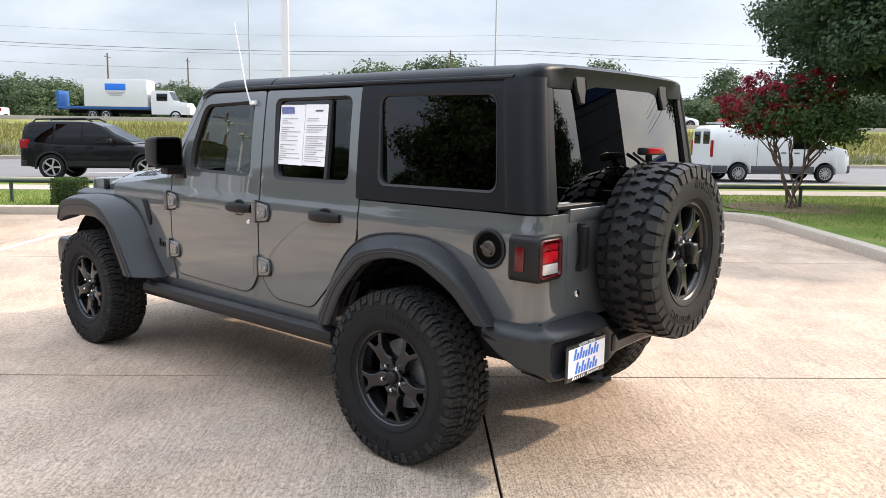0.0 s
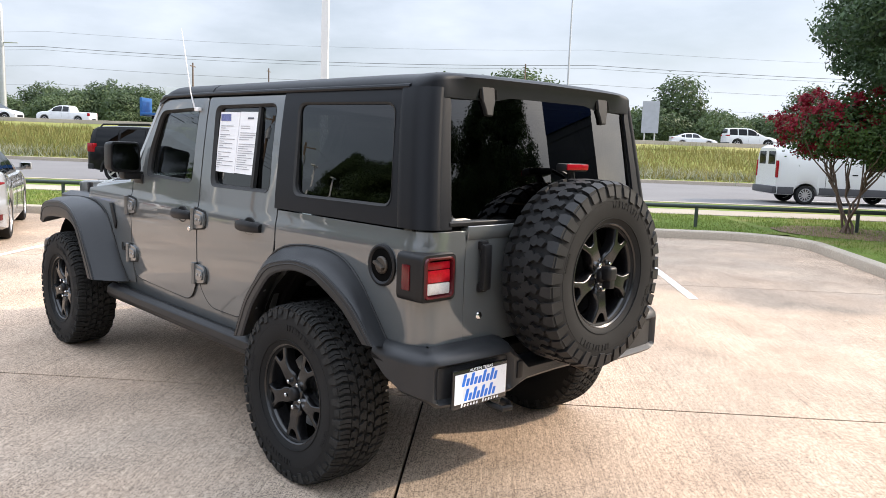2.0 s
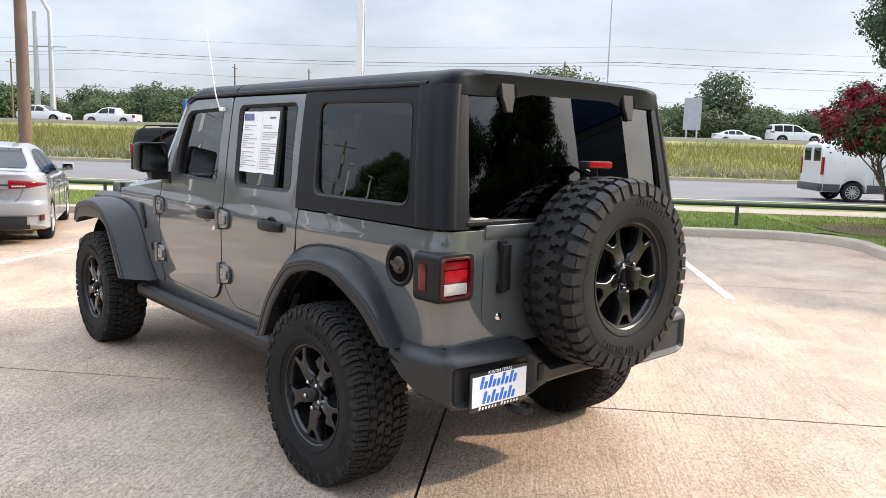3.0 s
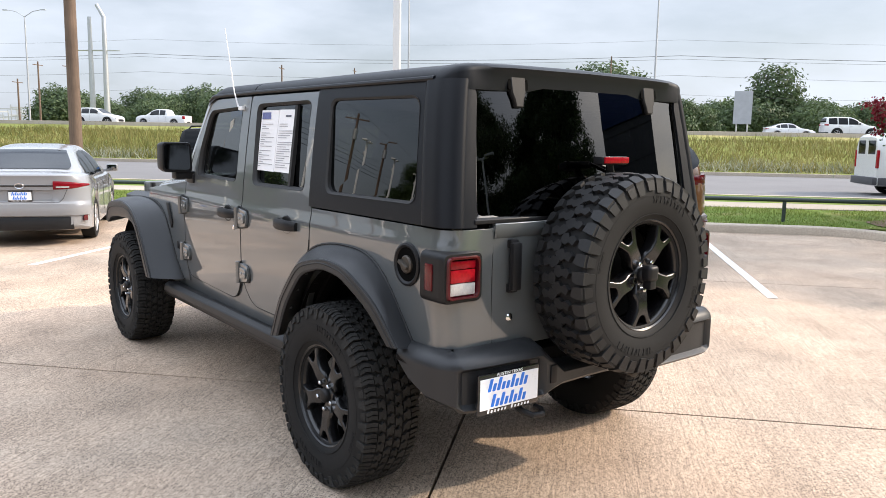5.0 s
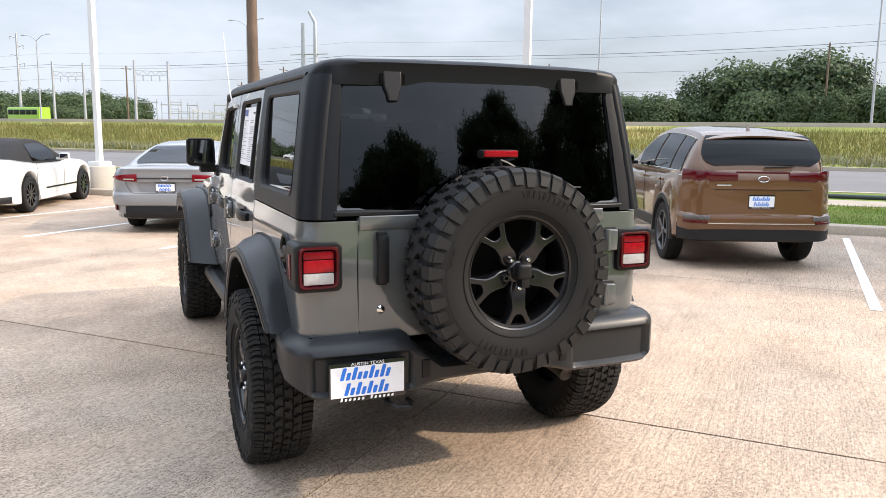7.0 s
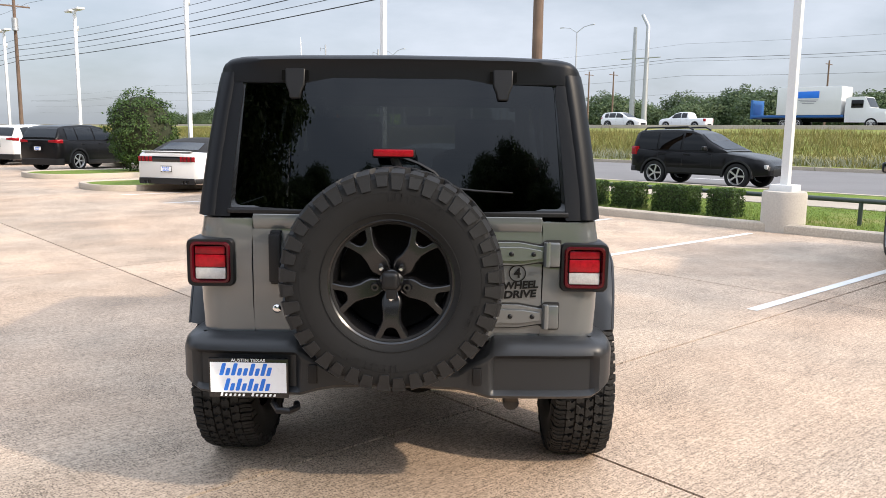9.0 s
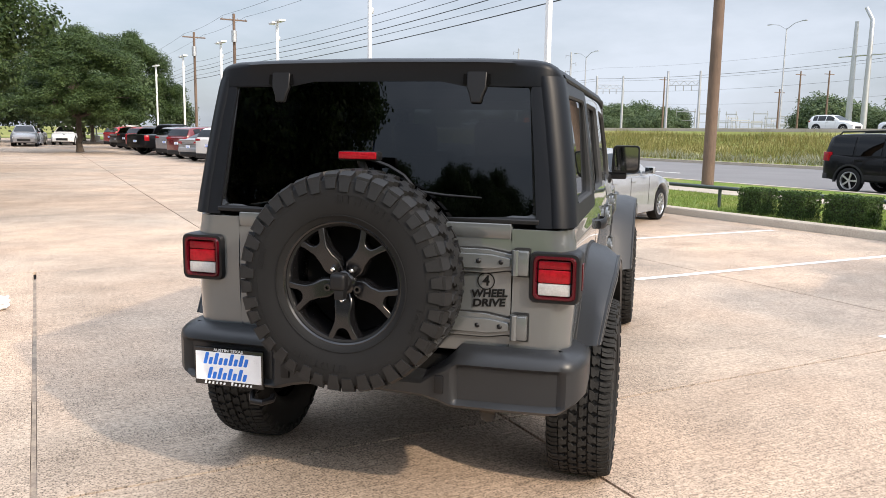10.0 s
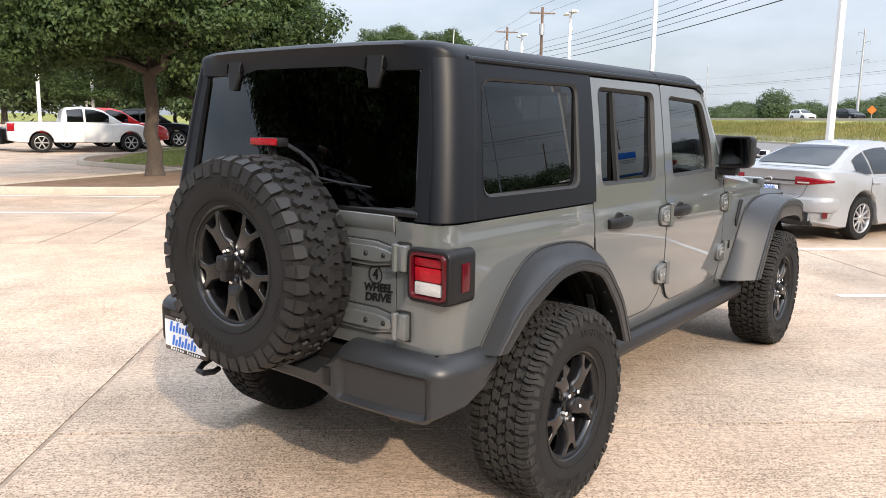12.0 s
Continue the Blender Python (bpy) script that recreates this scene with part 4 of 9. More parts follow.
# ---- poles, rails, wires ----
def lamp_pole(u, v, m=None, base=True, h=6.6):
    th = thing("lot_lamp_pole", "white steel lot lamp with flat twin heads on a concrete base", "street lamp", Matrix.Translation(uv(u, v, 0.0)) @ Matrix.Rotation(KA + radians(90), 4, "Z"), "lot lamps")
    bm = bmesh.new()
    rings = [[(r * math.cos(a), r * math.sin(a), z) for a in lin(0, 2 * math.pi * 15 / 16, 16)] for r, z in ((0.34, 0.0), (0.34, 0.60), (0.325, 0.645), (0.29, 0.655))]
    loft(bm, rings)
    part("concrete_base", bm, M_POLE_BASE, th, "pale concrete drum base", 35)
    part("base_plate", boxed((0, 0, 0.70), (0.36, 0.36, 0.11), 0.012), M_POLE, th)
    part("pole", boxed((0, 0, 0.72 + (h - 0.72) / 2), (0.125, 0.125, h - 0.72), 0.012), M_POLE, th, "white square steel pole")
    for sg in (-1, 1):
        bm = boxed((0, sg * 0.48, h + 0.03), (0.34, 0.62, 0.09), 0.025)
        hd = part("lamp_head", bm, M_POLE, th, "flat white lamp head")
        part("lamp_glass", boxed((0, sg * 0.52, h - 0.017), (0.26, 0.46, 0.012), 0.003), M_LAMP_WHITE, hd)
    bm = bmesh.new()
    tube(bm, [(0, -0.5, h - 0.02), (0, 0.5, h - 0.02)], 0.04, 8)
    part("cross_arm", bm, M_POLE, th)
    part("junction_box", boxed((0.09, 0, h - 0.75), (0.08, 0.12, 0.2), 0.01), M_GALV, th)
    return th


lp = lamp_pole(-2.45, 10.25)
for u in (-12.7, -23.3, -33.9, -44.5, -55.1, -65.7):
    copy_thing(lp, Matrix.Translation(uv(u, 10.35, 0.0)) @ Matrix.Rotation(KA + radians(90), 4, "Z"))
for x, y in ((-10.15, -16.0), (-22, -44), (-30, -60), (-68.6, -57.2), (-16, -38), (-33, -38)):
    copy_thing(lp, pose(x, y, 0.0, 0, 0, 20))


def wood_pole(at, h, r, lean=0.0, arm=True):
    th = thing("utility_pole", "weathered brown wooden utility pole", "utility pole", pose(*at), "utility poles")
    bm = bmesh.new()
    tube(bm, [(lean * t * h, 0, t * h) for t in lin(0, 1, 8)], lin(r, r * 0.72, 8), 14)
    part("pole", bm, M_WOOD_POLE, th, "brown tapered timber", 60)
    if arm:
        bm = bmesh.new()
        box(bm, (lean * h, 0, h - 0.5), (0.1, 2.2, 0.11), 0.01, KA)
        part("cross_arm", bm, M_WOOD_POLE, th)
        for k in (-0.95, -0.3, 0.3, 0.95):
            bm = bmesh.new()
            lathe(bm, [(0.0, 0.0), (0.04, 0.01), (0.03, 0.05), (0.045, 0.08), (0.025, 0.13), (0.0, 0.14)], 8, "z")
            part("insulator", bm, M_GALV, th, m=pose(lean * h - k * math.sin(KA), k * math.cos(KA), h - 0.44))
        bm = bmesh.new()
        tube(bm, [(0.35, 0.2, h - 2.3), (0.35, 0.2, h - 1.4)], 0.22, 12)
        part("transformer", bm, M_GALV, th, "grey drum transformer")
    return th


P_WOOD = [uv(-12.4, 16.0, 0.1), uv(-62.4, 16.0, 0.1), uv(-77, 16.0, 0.1), uv(-120, 16.0, 0.1)]
wood_pole(P_WOOD[0], 12.5, 0.17, 0.006, False)
for p in P_WOOD[1:]:
    wood_pole(p, 10.8, 0.15)


def wire(p, q, sag, r=0.012, label="thin black overhead power line"):
    bm = bmesh.new()
    p, q = Vector(p), Vector(q)
    tube(bm, [p.lerp(q, t) + Vector((0, 0, -sag * 4 * t * (1 - t))) for t in lin(0, 1, 19)], r, 5)
    return solid("overhead_wire", bm, M_WIRE, label, "cable", "overhead wires", smooth=60)


for dz, dv, sag, r in ((6.35, 0.1, 0.35, 0.022), (6.65, 0.0, 0.3, 0.014), (7.15, 0.15, 0.45, 0.02), (7.45, 0.1, 0.4, 0.014), (8.0, 0.2, 0.5, 0.012), (10.6, -0.9, 0.6, 0.010), (10.6, 0.9, 0.6, 0.010)):
    for a, b in zip(P_WOOD, P_WOOD[1:]):
        o = uv(0, dv)
        wire(a + o + Vector((0, 0, dz)), b + o + Vector((0, 0, dz)), sag * (b - a).length / 50, r)
    wire(P_WOOD[0] + uv(0, dv, dz), uv(38, 16 + dv, dz + 0.4), sag, r)

# high lines beyond the highway
for k, (v, z, r) in enumerate(((122, 14.6, 0.035), (122, 14.1, 0.02), (124, 11.8, 0.02), (124, 17.2, 0.014), (126, 9.0, 0.014))):
    pts = [uv(u, v, z) for u in (-420, -280, -140, -68, 20, 130, 260)]
    for a, b in zip(pts, pts[1:]):
        wire(a, b, 0.9, r, "far dark power line over the highway")


def steel_pole(at, h, r, hook=0.0):
    th = thing("transmission_pole", "tall grey tubular steel transmission pole", "utility pole", pose(*at), "transmission poles")
    bm = bmesh.new()
    pts = [(0, 0, t * h) for t in lin(0, 1, 6)]
    if hook:
        pts += [(-hook * 0.5, -hook * 0.5, h + hook * 1.2)]
    tube(bm, pts, lin(r, r * 0.55, len(pts)), 10)
    part("pole", bm, M_GALV, th, smooth=60)
    bm = bmesh.new()
    tube(bm, [(-1.8, -1.8, h * 0.72), (1.8, 1.8, h * 0.72)], 0.12, 6)
    part("arm", bm, M_GALV, th)
    return th


steel_pole((-132.5, 30.0, 1.0), 18.5, 0.52)
steel_pole((-131.0, 31.8, 1.0), 18.5, 0.52, 1.6)


def davit_pole(at, h):
    th = thing("davit_pole", "tall slim grey power pole with staggered short arms", "utility pole", pose(*at), "davit poles")
    bm = bmesh.new()
    tube(bm, [(0, 0, 0), (0, 0, h)], [0.26, 0.13], 8)
    part("pole", bm, M_GALV, th, smooth=60)
    for k, z in enumerate((0.97, 0.88, 0.79, 0.70)):
        sg = 1 if k % 2 else -1
        bm = bmesh.new()
        tube(bm, [(0, 0, h * z - 0.25), (0.2 * sg, 0.9 * sg, h * z)], [0.08, 0.05], 6)
        ar = part("arm", bm, M_GALV, th)
        bm = bmesh.new()
        tube(bm, [(0.2 * sg, 0.9 * sg, h * z), (0.2 * sg, 0.9 * sg, h * z - 0.55)], 0.05, 6)
        part("insulator", bm, M_GALV, ar)


davit_pole((-135.6, -23.1, 0.8), 15.6)
davit_pole((-134.7, -13.8, 0.8), 14.8)


def gantry(az, d, wide, h, eye=(3.4, -1.8)):
    """Two steel posts with a trussed beam between them, seen square on."""
    a = radians(az)
    th = thing("switchyard_gantry", "grey steel switchyard gantry of two posts and a beam", "power equipment", pose(eye[0] + d * math.cos(a), eye[1] + d * math.sin(a), 0.8, 0, 0, az), "switchyard gantries")
    for y in (-wide / 2, wide / 2):
        bm = bmesh.new()
        tube(bm, [(0, y, 0), (0, y, h)], [0.22, 0.15], 8)
        part("post", bm, M_GALV, th, smooth=60)
    bm = bmesh.new()
    for z in (h * 0.80, h * 0.86):
        tube(bm, [(0, -wide / 2, z), (0, wide / 2, z)], 0.06, 6)
    n = 8
    for k in range(n):
        y0, y1 = -wide / 2 + wide * k / n, -wide / 2 + wide * (k + 1) / n
        tube(bm, [(0, y0, h * (0.80 if k % 2 else 0.86)), (0, y1, h * (0.86 if k % 2 else 0.80))], 0.04, 5)
    part("beam", bm, M_GALV, th, "trussed steel beam")
    for y in (-wide * 0.25, 0, wide * 0.25):
        bm = bmesh.new()
        tube(bm, [(0, y, h * 0.80), (0, y, h * 0.72)], 0.07, 6)
        part("insulator", bm, M_GALV, th)


gantry(177.0, 121, 4.5, 10.2)
gantry(183.5, 133, 4.2, 10.4, (3.36, 1.4))


def highway_lamp(az, d, h=14, arm=True):
    a = radians(az)
    th = thing("highway_lamp", "tall slim grey highway lamp post", "street lamp", pose(3 + d * math.cos(a), -1 + d * math.sin(a), 2.0), "highway lamps")
    bm = bmesh.new()
    tube(bm, [(0, 0, 0), (0, 0, h)], [0.13, 0.07], 8)
    part("post", bm, M_GALV, th, smooth=60)
    if arm:
        for sg in (-1, 1):
            bm = bmesh.new()
            tube(bm, [(0, 0, h - 0.1), (sg * 0.8, sg * 0.8, h + 0.55), (sg * 1.6, sg * 1.6, h + 0.75)], 0.05, 6)
            ar = part("arm", bm, M_GALV, th)
            part("head", boxed((sg * 1.8, sg * 1.8, h + 0.74), (0.7, 0.25, 0.12), 0.03, KA), M_GALV, ar)


for az, d, h, arm in ((128.4, 88, 19, False), (171.0, 112, 13.5, True), (184.2, 130, 12, True), (146, 89, 17, False), (198.5, 150, 10, False)):
    highway_lamp(az, d, h, arm)
for az, d, h in ((168.5, 150, 12), (149.5, 160, 14), (131.2, 140, 15), (154.7, 140, 12.5), (171.4, 150, 9), (170.2, 150, 12), (178.9, 160, 12)):
    a = radians(az)
    th = thing("line_pole", "dark slim line pole beyond the highway", "utility pole", pose(3 + d * math.cos(a), -1 + d * math.sin(a), 1.0), "line poles")
    bm = bmesh.new()
    tube(bm, [(0, 0, 0), (0, 0, h)], [0.2, 0.12], 7)
    part("pole", bm, M_WOOD_POLE, th, smooth=60)
    part("arm", boxed((0, 0, h - 0.6), (0.12, 2.6, 0.12), 0, KA), M_WOOD_POLE, th)

# switchyard frames far off
rs = random.Random(9)
for k in range(26):
    az = 170.5 + 9.5 * rs.random()
    d = rs.uniform(240, 330)
    a = radians(az)
    th = thing("switchyard_tower", "small grey switchyard tower far beyond the highway", "power equipment", pose(3 + d * math.cos(a), d * math.sin(a), 1.0, 0, 0, rs.uniform(-20, 20)), "switchyard towers")
    h, w = rs.uniform(5, 9.5), rs.uniform(3, 7)
    for y in (-w / 2, w / 2):
        bm = bmesh.new()
        tube(bm, [(0, y, 0), (0, y, h)], 0.13, 5)
        part("post", bm, M_GALV, th)
    part("beam", boxed((0, 0, h * 0.9), (0.25, w + 0.6, 0.3)), M_GALV, th)
    part("busbar", boxed((0, 0, h * 0.6), (0.12, w, 0.12)), M_GALV, th)

# pipe rail behind the hedges
def pipe_rail(u0, u1, v=10.95, z=0.12, step=3.05):
    th = thing("pipe_rail", "low dark green steel pipe rail along the lawn", "rail", None)
    n = int((u1 - u0) / step)
    bm = bmesh.new()
    tube(bm, [uv(u, v, z + 0.40) for u in lin(u0, u1, n * 2 + 1)], 0.04, 10)
    part("rail_pipe", bm, M_RAIL, th, smooth=60)
    k = math.floor((4.58 - u0) / step)
    for i in range(n + 1):
        u = 4.58 + (i - k) * step
        if u > u1:
            break
        bm = bmesh.new()
        tube(bm, [uv(u, v, z - 0.05), uv(u, v, z + 0.39)], 0.034, 10)
        part("post", bm, M_RAIL, th, smooth=60)


pipe_rail(-48, 40)


# road sign backs and the orange work sign
def sign_board(az, d, z, w, h, mat, label, diamond=False, legs=True):
    a = radians(az)
    th = thing("road_sign", label, "road sign", pose(3 + d * math.cos(a), -1 + d * math.sin(a), z, 0, 0, az))
    bm = boxed((0, 0, 0), (0.08, w, h), 0.01)
    if diamond:
        for v in bm.verts:
            y, zz = v.co.y, v.co.z
            v.co.y, v.co.z = (y - zz) * 0.7071, (y + zz) * 0.7071
    part("board", bm, mat, th, smooth=0)
    for y in ((-w * 0.3, w * 0.3) if not diamond else (0,)):
        bm = bmesh.new()
        tube(bm, [(0.1, y, -h / 2 - (z - 0.6)), (0.1, y, 0)], 0.08, 6)
        part("leg", bm, M_GALV, th)


M_ORANGE = material("orange_sign_sheet", (0.8, 0.16, 0.02), 0.5, vary=0.05, bump=0)
sign_board(122.4, 92, 5.4, 1.9, 3.6, M_GALV, "tall grey road sign seen from behind")
sign_board(188.5, 176, 4.6, 1.2, 1.2, M_ORANGE, "orange diamond road work sign on a post", True)

# ---- wheels ----
def tyre_mesh(R, W, rim_r, blocks=54, tread_only=False, bold=1.0, groove=0.0):
    """A tyre turned about y with separate tread blocks and shoulder lugs."""
    bm = bmesh.new()
    w = W / 2
    prof = [(rim_r - 0.012, -w * 0.74), (rim_r + 0.006, -w * 0.86), (rim_r + 0.03, -w * 0.95), ((R + rim_r) / 2 - 0.005, -w), (R - 0.06, -w * 0.985), (R - 0.03 - groove, -w * 0.93),
            (R - 0.017 - groove, -w * 0.82), (R - 0.0125 - groove, -w * 0.5), (R - 0.011 - groove, 0), (R - 0.0125 - groove, w * 0.5), (R - 0.017 - groove, w * 0.82), (R - 0.03 - groove, w * 0.93), (R - 0.06, w * 0.985),
            ((R + rim_r) / 2 - 0.005, w), (rim_r + 0.03, w * 0.95), (rim_r + 0.006, w * 0.86), (rim_r - 0.012, w * 0.74)]
    if not tread_only:
        return lathe(bm, prof, 64)

    def at(a, y, r):
        return Vector((r * math.cos(a), y, r * math.sin(a)))

    def drop(y):
        t = abs(y) / w
        return 0.004 * t * t + max(0, t - 0.72) ** 2 * 0.16

    def lug(poly, taper=0.955):
        """A block on the tread from (angle, across) corners, a little narrower on top."""
        top, low = [], []
        ca, cy = sum(p[0] for p in poly) / len(poly), sum(p[1] for p in poly) / len(poly)
        for a, y in poly:
            rr = R - drop(y)
            low.append(bm.verts.new(at(a, y, rr - 0.016 - groove)))
            top.append(bm.verts.new(at(ca + (a - ca) * taper, cy + (y - cy) * taper, rr)))
        bm.faces.new(top)
        for i in range(len(poly)):
            bm.faces.new((low[i - 1], low[i], top[i], top[i - 1]))

    def side_lug(b0, b1, sgn, r1, proud):
        """A block that runs from the shoulder down the side wall."""
        r0 = R - 0.020 - drop(0.9 * w) * 0.2
        d = (b1 - b0) * 0.07
        q = [at(b0, sgn * w * 0.93, r0), at(b1, sgn * w * 0.93, r0), at(b1 - d, sgn * w * 0.99, r1), at(b0 + d, sgn * w * 0.99, r1)]
        c = sum(q, Vector()) / 4
        o = Vector((0, sgn * proud, 0))
        lo, hi = [bm.verts.new(p - o) for p in q], [bm.verts.new(c + (p - c) * 0.9 + o) for p in q]
        bm.faces.new(hi)
        for i in range(4):
            bm.faces.new((lo[i - 1], lo[i], hi[i], hi[i - 1]))

    st = 2 * math.pi / blocks
    rnd = random.Random(5)
    if bold > 1.5:
        # mud terrain: large hooked centre blocks and long shoulder bars
        for k in range(blocks):
            a = k * st
            odd = k % 2
            e = lambda q: rnd.uniform(-q, q)
            for sgn, off in ((-1, 0.0), (1, 0.48)):
                b = a + off * st
                reach = 0.06 if odd else 0.14
                hook = [(b + 0.04 * st, sgn * -0.02 * w), (b + 0.30 * st, sgn * reach * -1.0 * w), (b + 0.62 * st, sgn * -0.03 * w), (b + 0.78 * st, sgn * 0.14 * w), (b + 0.60 * st, sgn * 0.27 * w),
                        (b + 0.74 * st, sgn * 0.46 * w), (b + (0.36 + e(0.04)) * st, sgn * 0.55 * w), (b + 0.10 * st, sgn * 0.42 * w), (b + 0.22 * st, sgn * 0.24 * w), (b - 0.04 * st, sgn * 0.15 * w)]
                lug(hook, 0.93)
                out = 0.985 if odd else 0.955
                s0 = b + (0.20 if odd else 0.12) * st
                lug([(s0 + 0.06 * st, sgn * (0.61 if odd else 0.66) * w), (s0 - 0.02 * st, sgn * 0.80 * w), (s0, sgn * out * w), (s0 + 0.80 * st, sgn * out * w), (s0 + 0.76 * st, sgn * 0.80 * w), (s0 + 0.62 * st, sgn * (0.66 if odd else 0.60) * w)], 0.95)
                side_lug(s0, s0 + 0.80 * st, sgn, R - (0.074 if odd else 0.063), 0.0065)
    else:
        # all terrain: four rows of uneven cranked blocks with a sipe notch, and stepped shoulder blocks
        for k in range(blocks):
            a = k * st
            e = lambda q: rnd.uniform(-q, q)
            for row, (y0, y1, off) in enumerate(((-0.585, -0.315, 0.0), (-0.275, -0.025, 0.46), (0.025, 0.275, 0.08), (0.315, 0.585, 0.58))):
                b = a + (off + e(0.07)) * st
                ym = (y0 + y1) / 2
                lean = (0.24 if (row + k) % 2 else 0.13) * (1 if row % 2 else -1)
                wide = 0.74 + e(0.07)
                lug([(b - lean * 0.5 * st, y0 * w), (b + 0.20 * st, (ym - 0.03) * w), (b + 0.02 * st, (ym + 0.04) * w), (b + lean * 0.5 * st, y1 * w),
                     (b + (wide + lean * 0.5) * st, (y1 + e(0.02)) * w), (b + (wide + 0.16) * st, (ym + 0.05) * w), (b + (wide - 0.06) * st, (ym - 0.03) * w), (b + (wide - lean * 0.5) * st, (y0 + e(0.02)) * w)], 0.95)
            for sgn, off in ((-1, 0.0), (1, 0.5)):
                odd = k % 2
                out = 0.985 if odd else 0.94
                s0 = a + (off + 0.08) * st
                for f0, f1 in ((0.0, 0.36), (0.42, 0.78)):
                    lug([(s0 + (f0 + 0.06) * st, sgn * 0.61 * w), (s0 + (f0 + 0.16) * st, sgn * 0.78 * w), (s0 + f0 * st, sgn * out * w), (s0 + f1 * st, sgn * out * w), (s0 + (f1 + 0.14) * st, sgn * 0.78 * w), (s0 + (f1 + 0.04) * st, sgn * 0.61 * w)], 0.97)
                side_lug(s0, s0 + 0.78 * st, sgn, R - (0.062 if odd else 0.044), 0.0055)
    return bm


def side_rings(R, W, rim_r):
    """Raised rings and worn lettering bars on the outer side wall."""
    bm = bmesh.new()
    w = W / 2
    rm = (R + rim_r) / 2 - 0.006
    for r in (rim_r + 0.028, R - 0.083):
        y = -w * (0.955 if r < rm else 0.985)
        lathe(bm, [(r - 0.002, y + 0.004), (r - 0.001, y - 0.002), (r + 0.001, y - 0.002), (r + 0.002, y + 0.004)], 64)
    for a0, n, tall in ((0.9, 10, 0.026), (4.1, 10, 0.026), (2.75, 7, 0.014), (5.75, 8, 0.014)):
        for k in range(n):
            a = a0 + k * tall * 2.9
            d = tall * 0.9
            # each bar is a thin upright stroke pair
            for s0, s1, cut in (((0.0, 0.28, 0.0), (0.28, 0.75, 0.68)), ((0.1, 0.8, 0.7), (0.36, 0.58, 0.0)), ((0.0, 0.26, 0.3), (0.5, 0.78, 0.0)))[k % 3]:
                lo, hi = rm - tall / 2 + tall * cut * 0.9, rm + tall / 2
                b0, b1 = a + d * 1.9 * s0, a + d * 1.9 * s1
                pts = [(lo * math.cos(b), lo * math.sin(b)) for b in (b0, b1)] + [(hi * math.cos(b), hi * math.sin(b)) for b in (b1, b0)]
                prism(bm, pts, lambda x, z, dd: Vector((x, dd, z)), -w * 0.985, -w - 0.0015)
    return bm


def spoke_outline(r_out):
    """Half of a forked spoke in the wheel's plane, mirrored: a hub stem that splits into two arms."""
    half = [(0.036, 0.026), (0.066, 0.039), (0.082, 0.039), (0.105, 0.033), (0.140, 0.034), (0.172, 0.046), (r_out - 0.004, 0.066), (r_out + 0.004, 0.062), (r_out + 0.003, 0.040), (0.178, 0.022), (0.170, 0.014), (0.167, 0.0)]
    return half + [(r, -t) for r, t in reversed(half[:-1])]


def rim_mesh(rim_r):
    """Five forked spokes, a stepped lip and a barrel; the outside looks along -y, its face near y = 0."""
    bm = bmesh.new()
    r = rim_r
    lathe(bm, [(r - 0.004, 0.2), (r - 0.014, 0.185), (r - 0.022, 0.06), (r - 0.018, 0.03), (r - 0.012, 0.014), (r - 0.005, 0.008), (r - 0.003, 0.001), (r + 0.003, -0.004), (r + 0.008, -0.003), (r + 0.010, 0.012), (r - 0.002, 0.016)], 64)
    return bm


def spokes_mesh(rim_r):
    bm = bmesh.new()
    r = rim_r
    out = spoke_outline(r - 0.012)
    for k in range(5):
        a = -math.pi / 2 + k * 2 * math.pi / 5

        def place(rr, tt, d, a=a):
            ca, sa = math.cos(a), math.sin(a)
            bow = 0.012 + 0.028 * max(0, (0.12 - rr) / 0.12) - 0.006 * math.sin(min(1, rr / r) * math.pi)
            return Vector((rr * ca - tt * sa, bow + d, rr * sa + tt * ca))
        front = [bm.verts.new(place(rr + (0.004 if abs(tt) < 0.025 and 0.16 < rr < 0.18 else 0.0) * -1, tt * (0.80 if rr < 0.16 else 0.9), 0.0)) for rr, tt in out]
        mid = [bm.verts.new(place(rr, tt, 0.013)) for rr, tt in out]
        back = [bm.verts.new(place(rr, tt * 1.02, 0.05)) for rr, tt in out]
        bm.faces.new(front)
        bm.faces.new(back[::-1])
        for x, y in ((front, mid), (mid, back)):
            for i in range(len(out)):
                bm.faces.new((x[i - 1], x[i], y[i], y[i - 1]))
    lathe(bm, [(0.0, 0.02), (0.03, 0.021), (0.045, 0.03), (0.05, 0.045), (0.055, 0.075), (0.0, 0.08)], 30)
    bmesh.ops.triangulate(bm, faces=[f for f in bm.faces if len(f.verts) > 4])
    return bm


TYRE_R, TYRE_W, RIM_R = 0.403, 0.268, 0.219


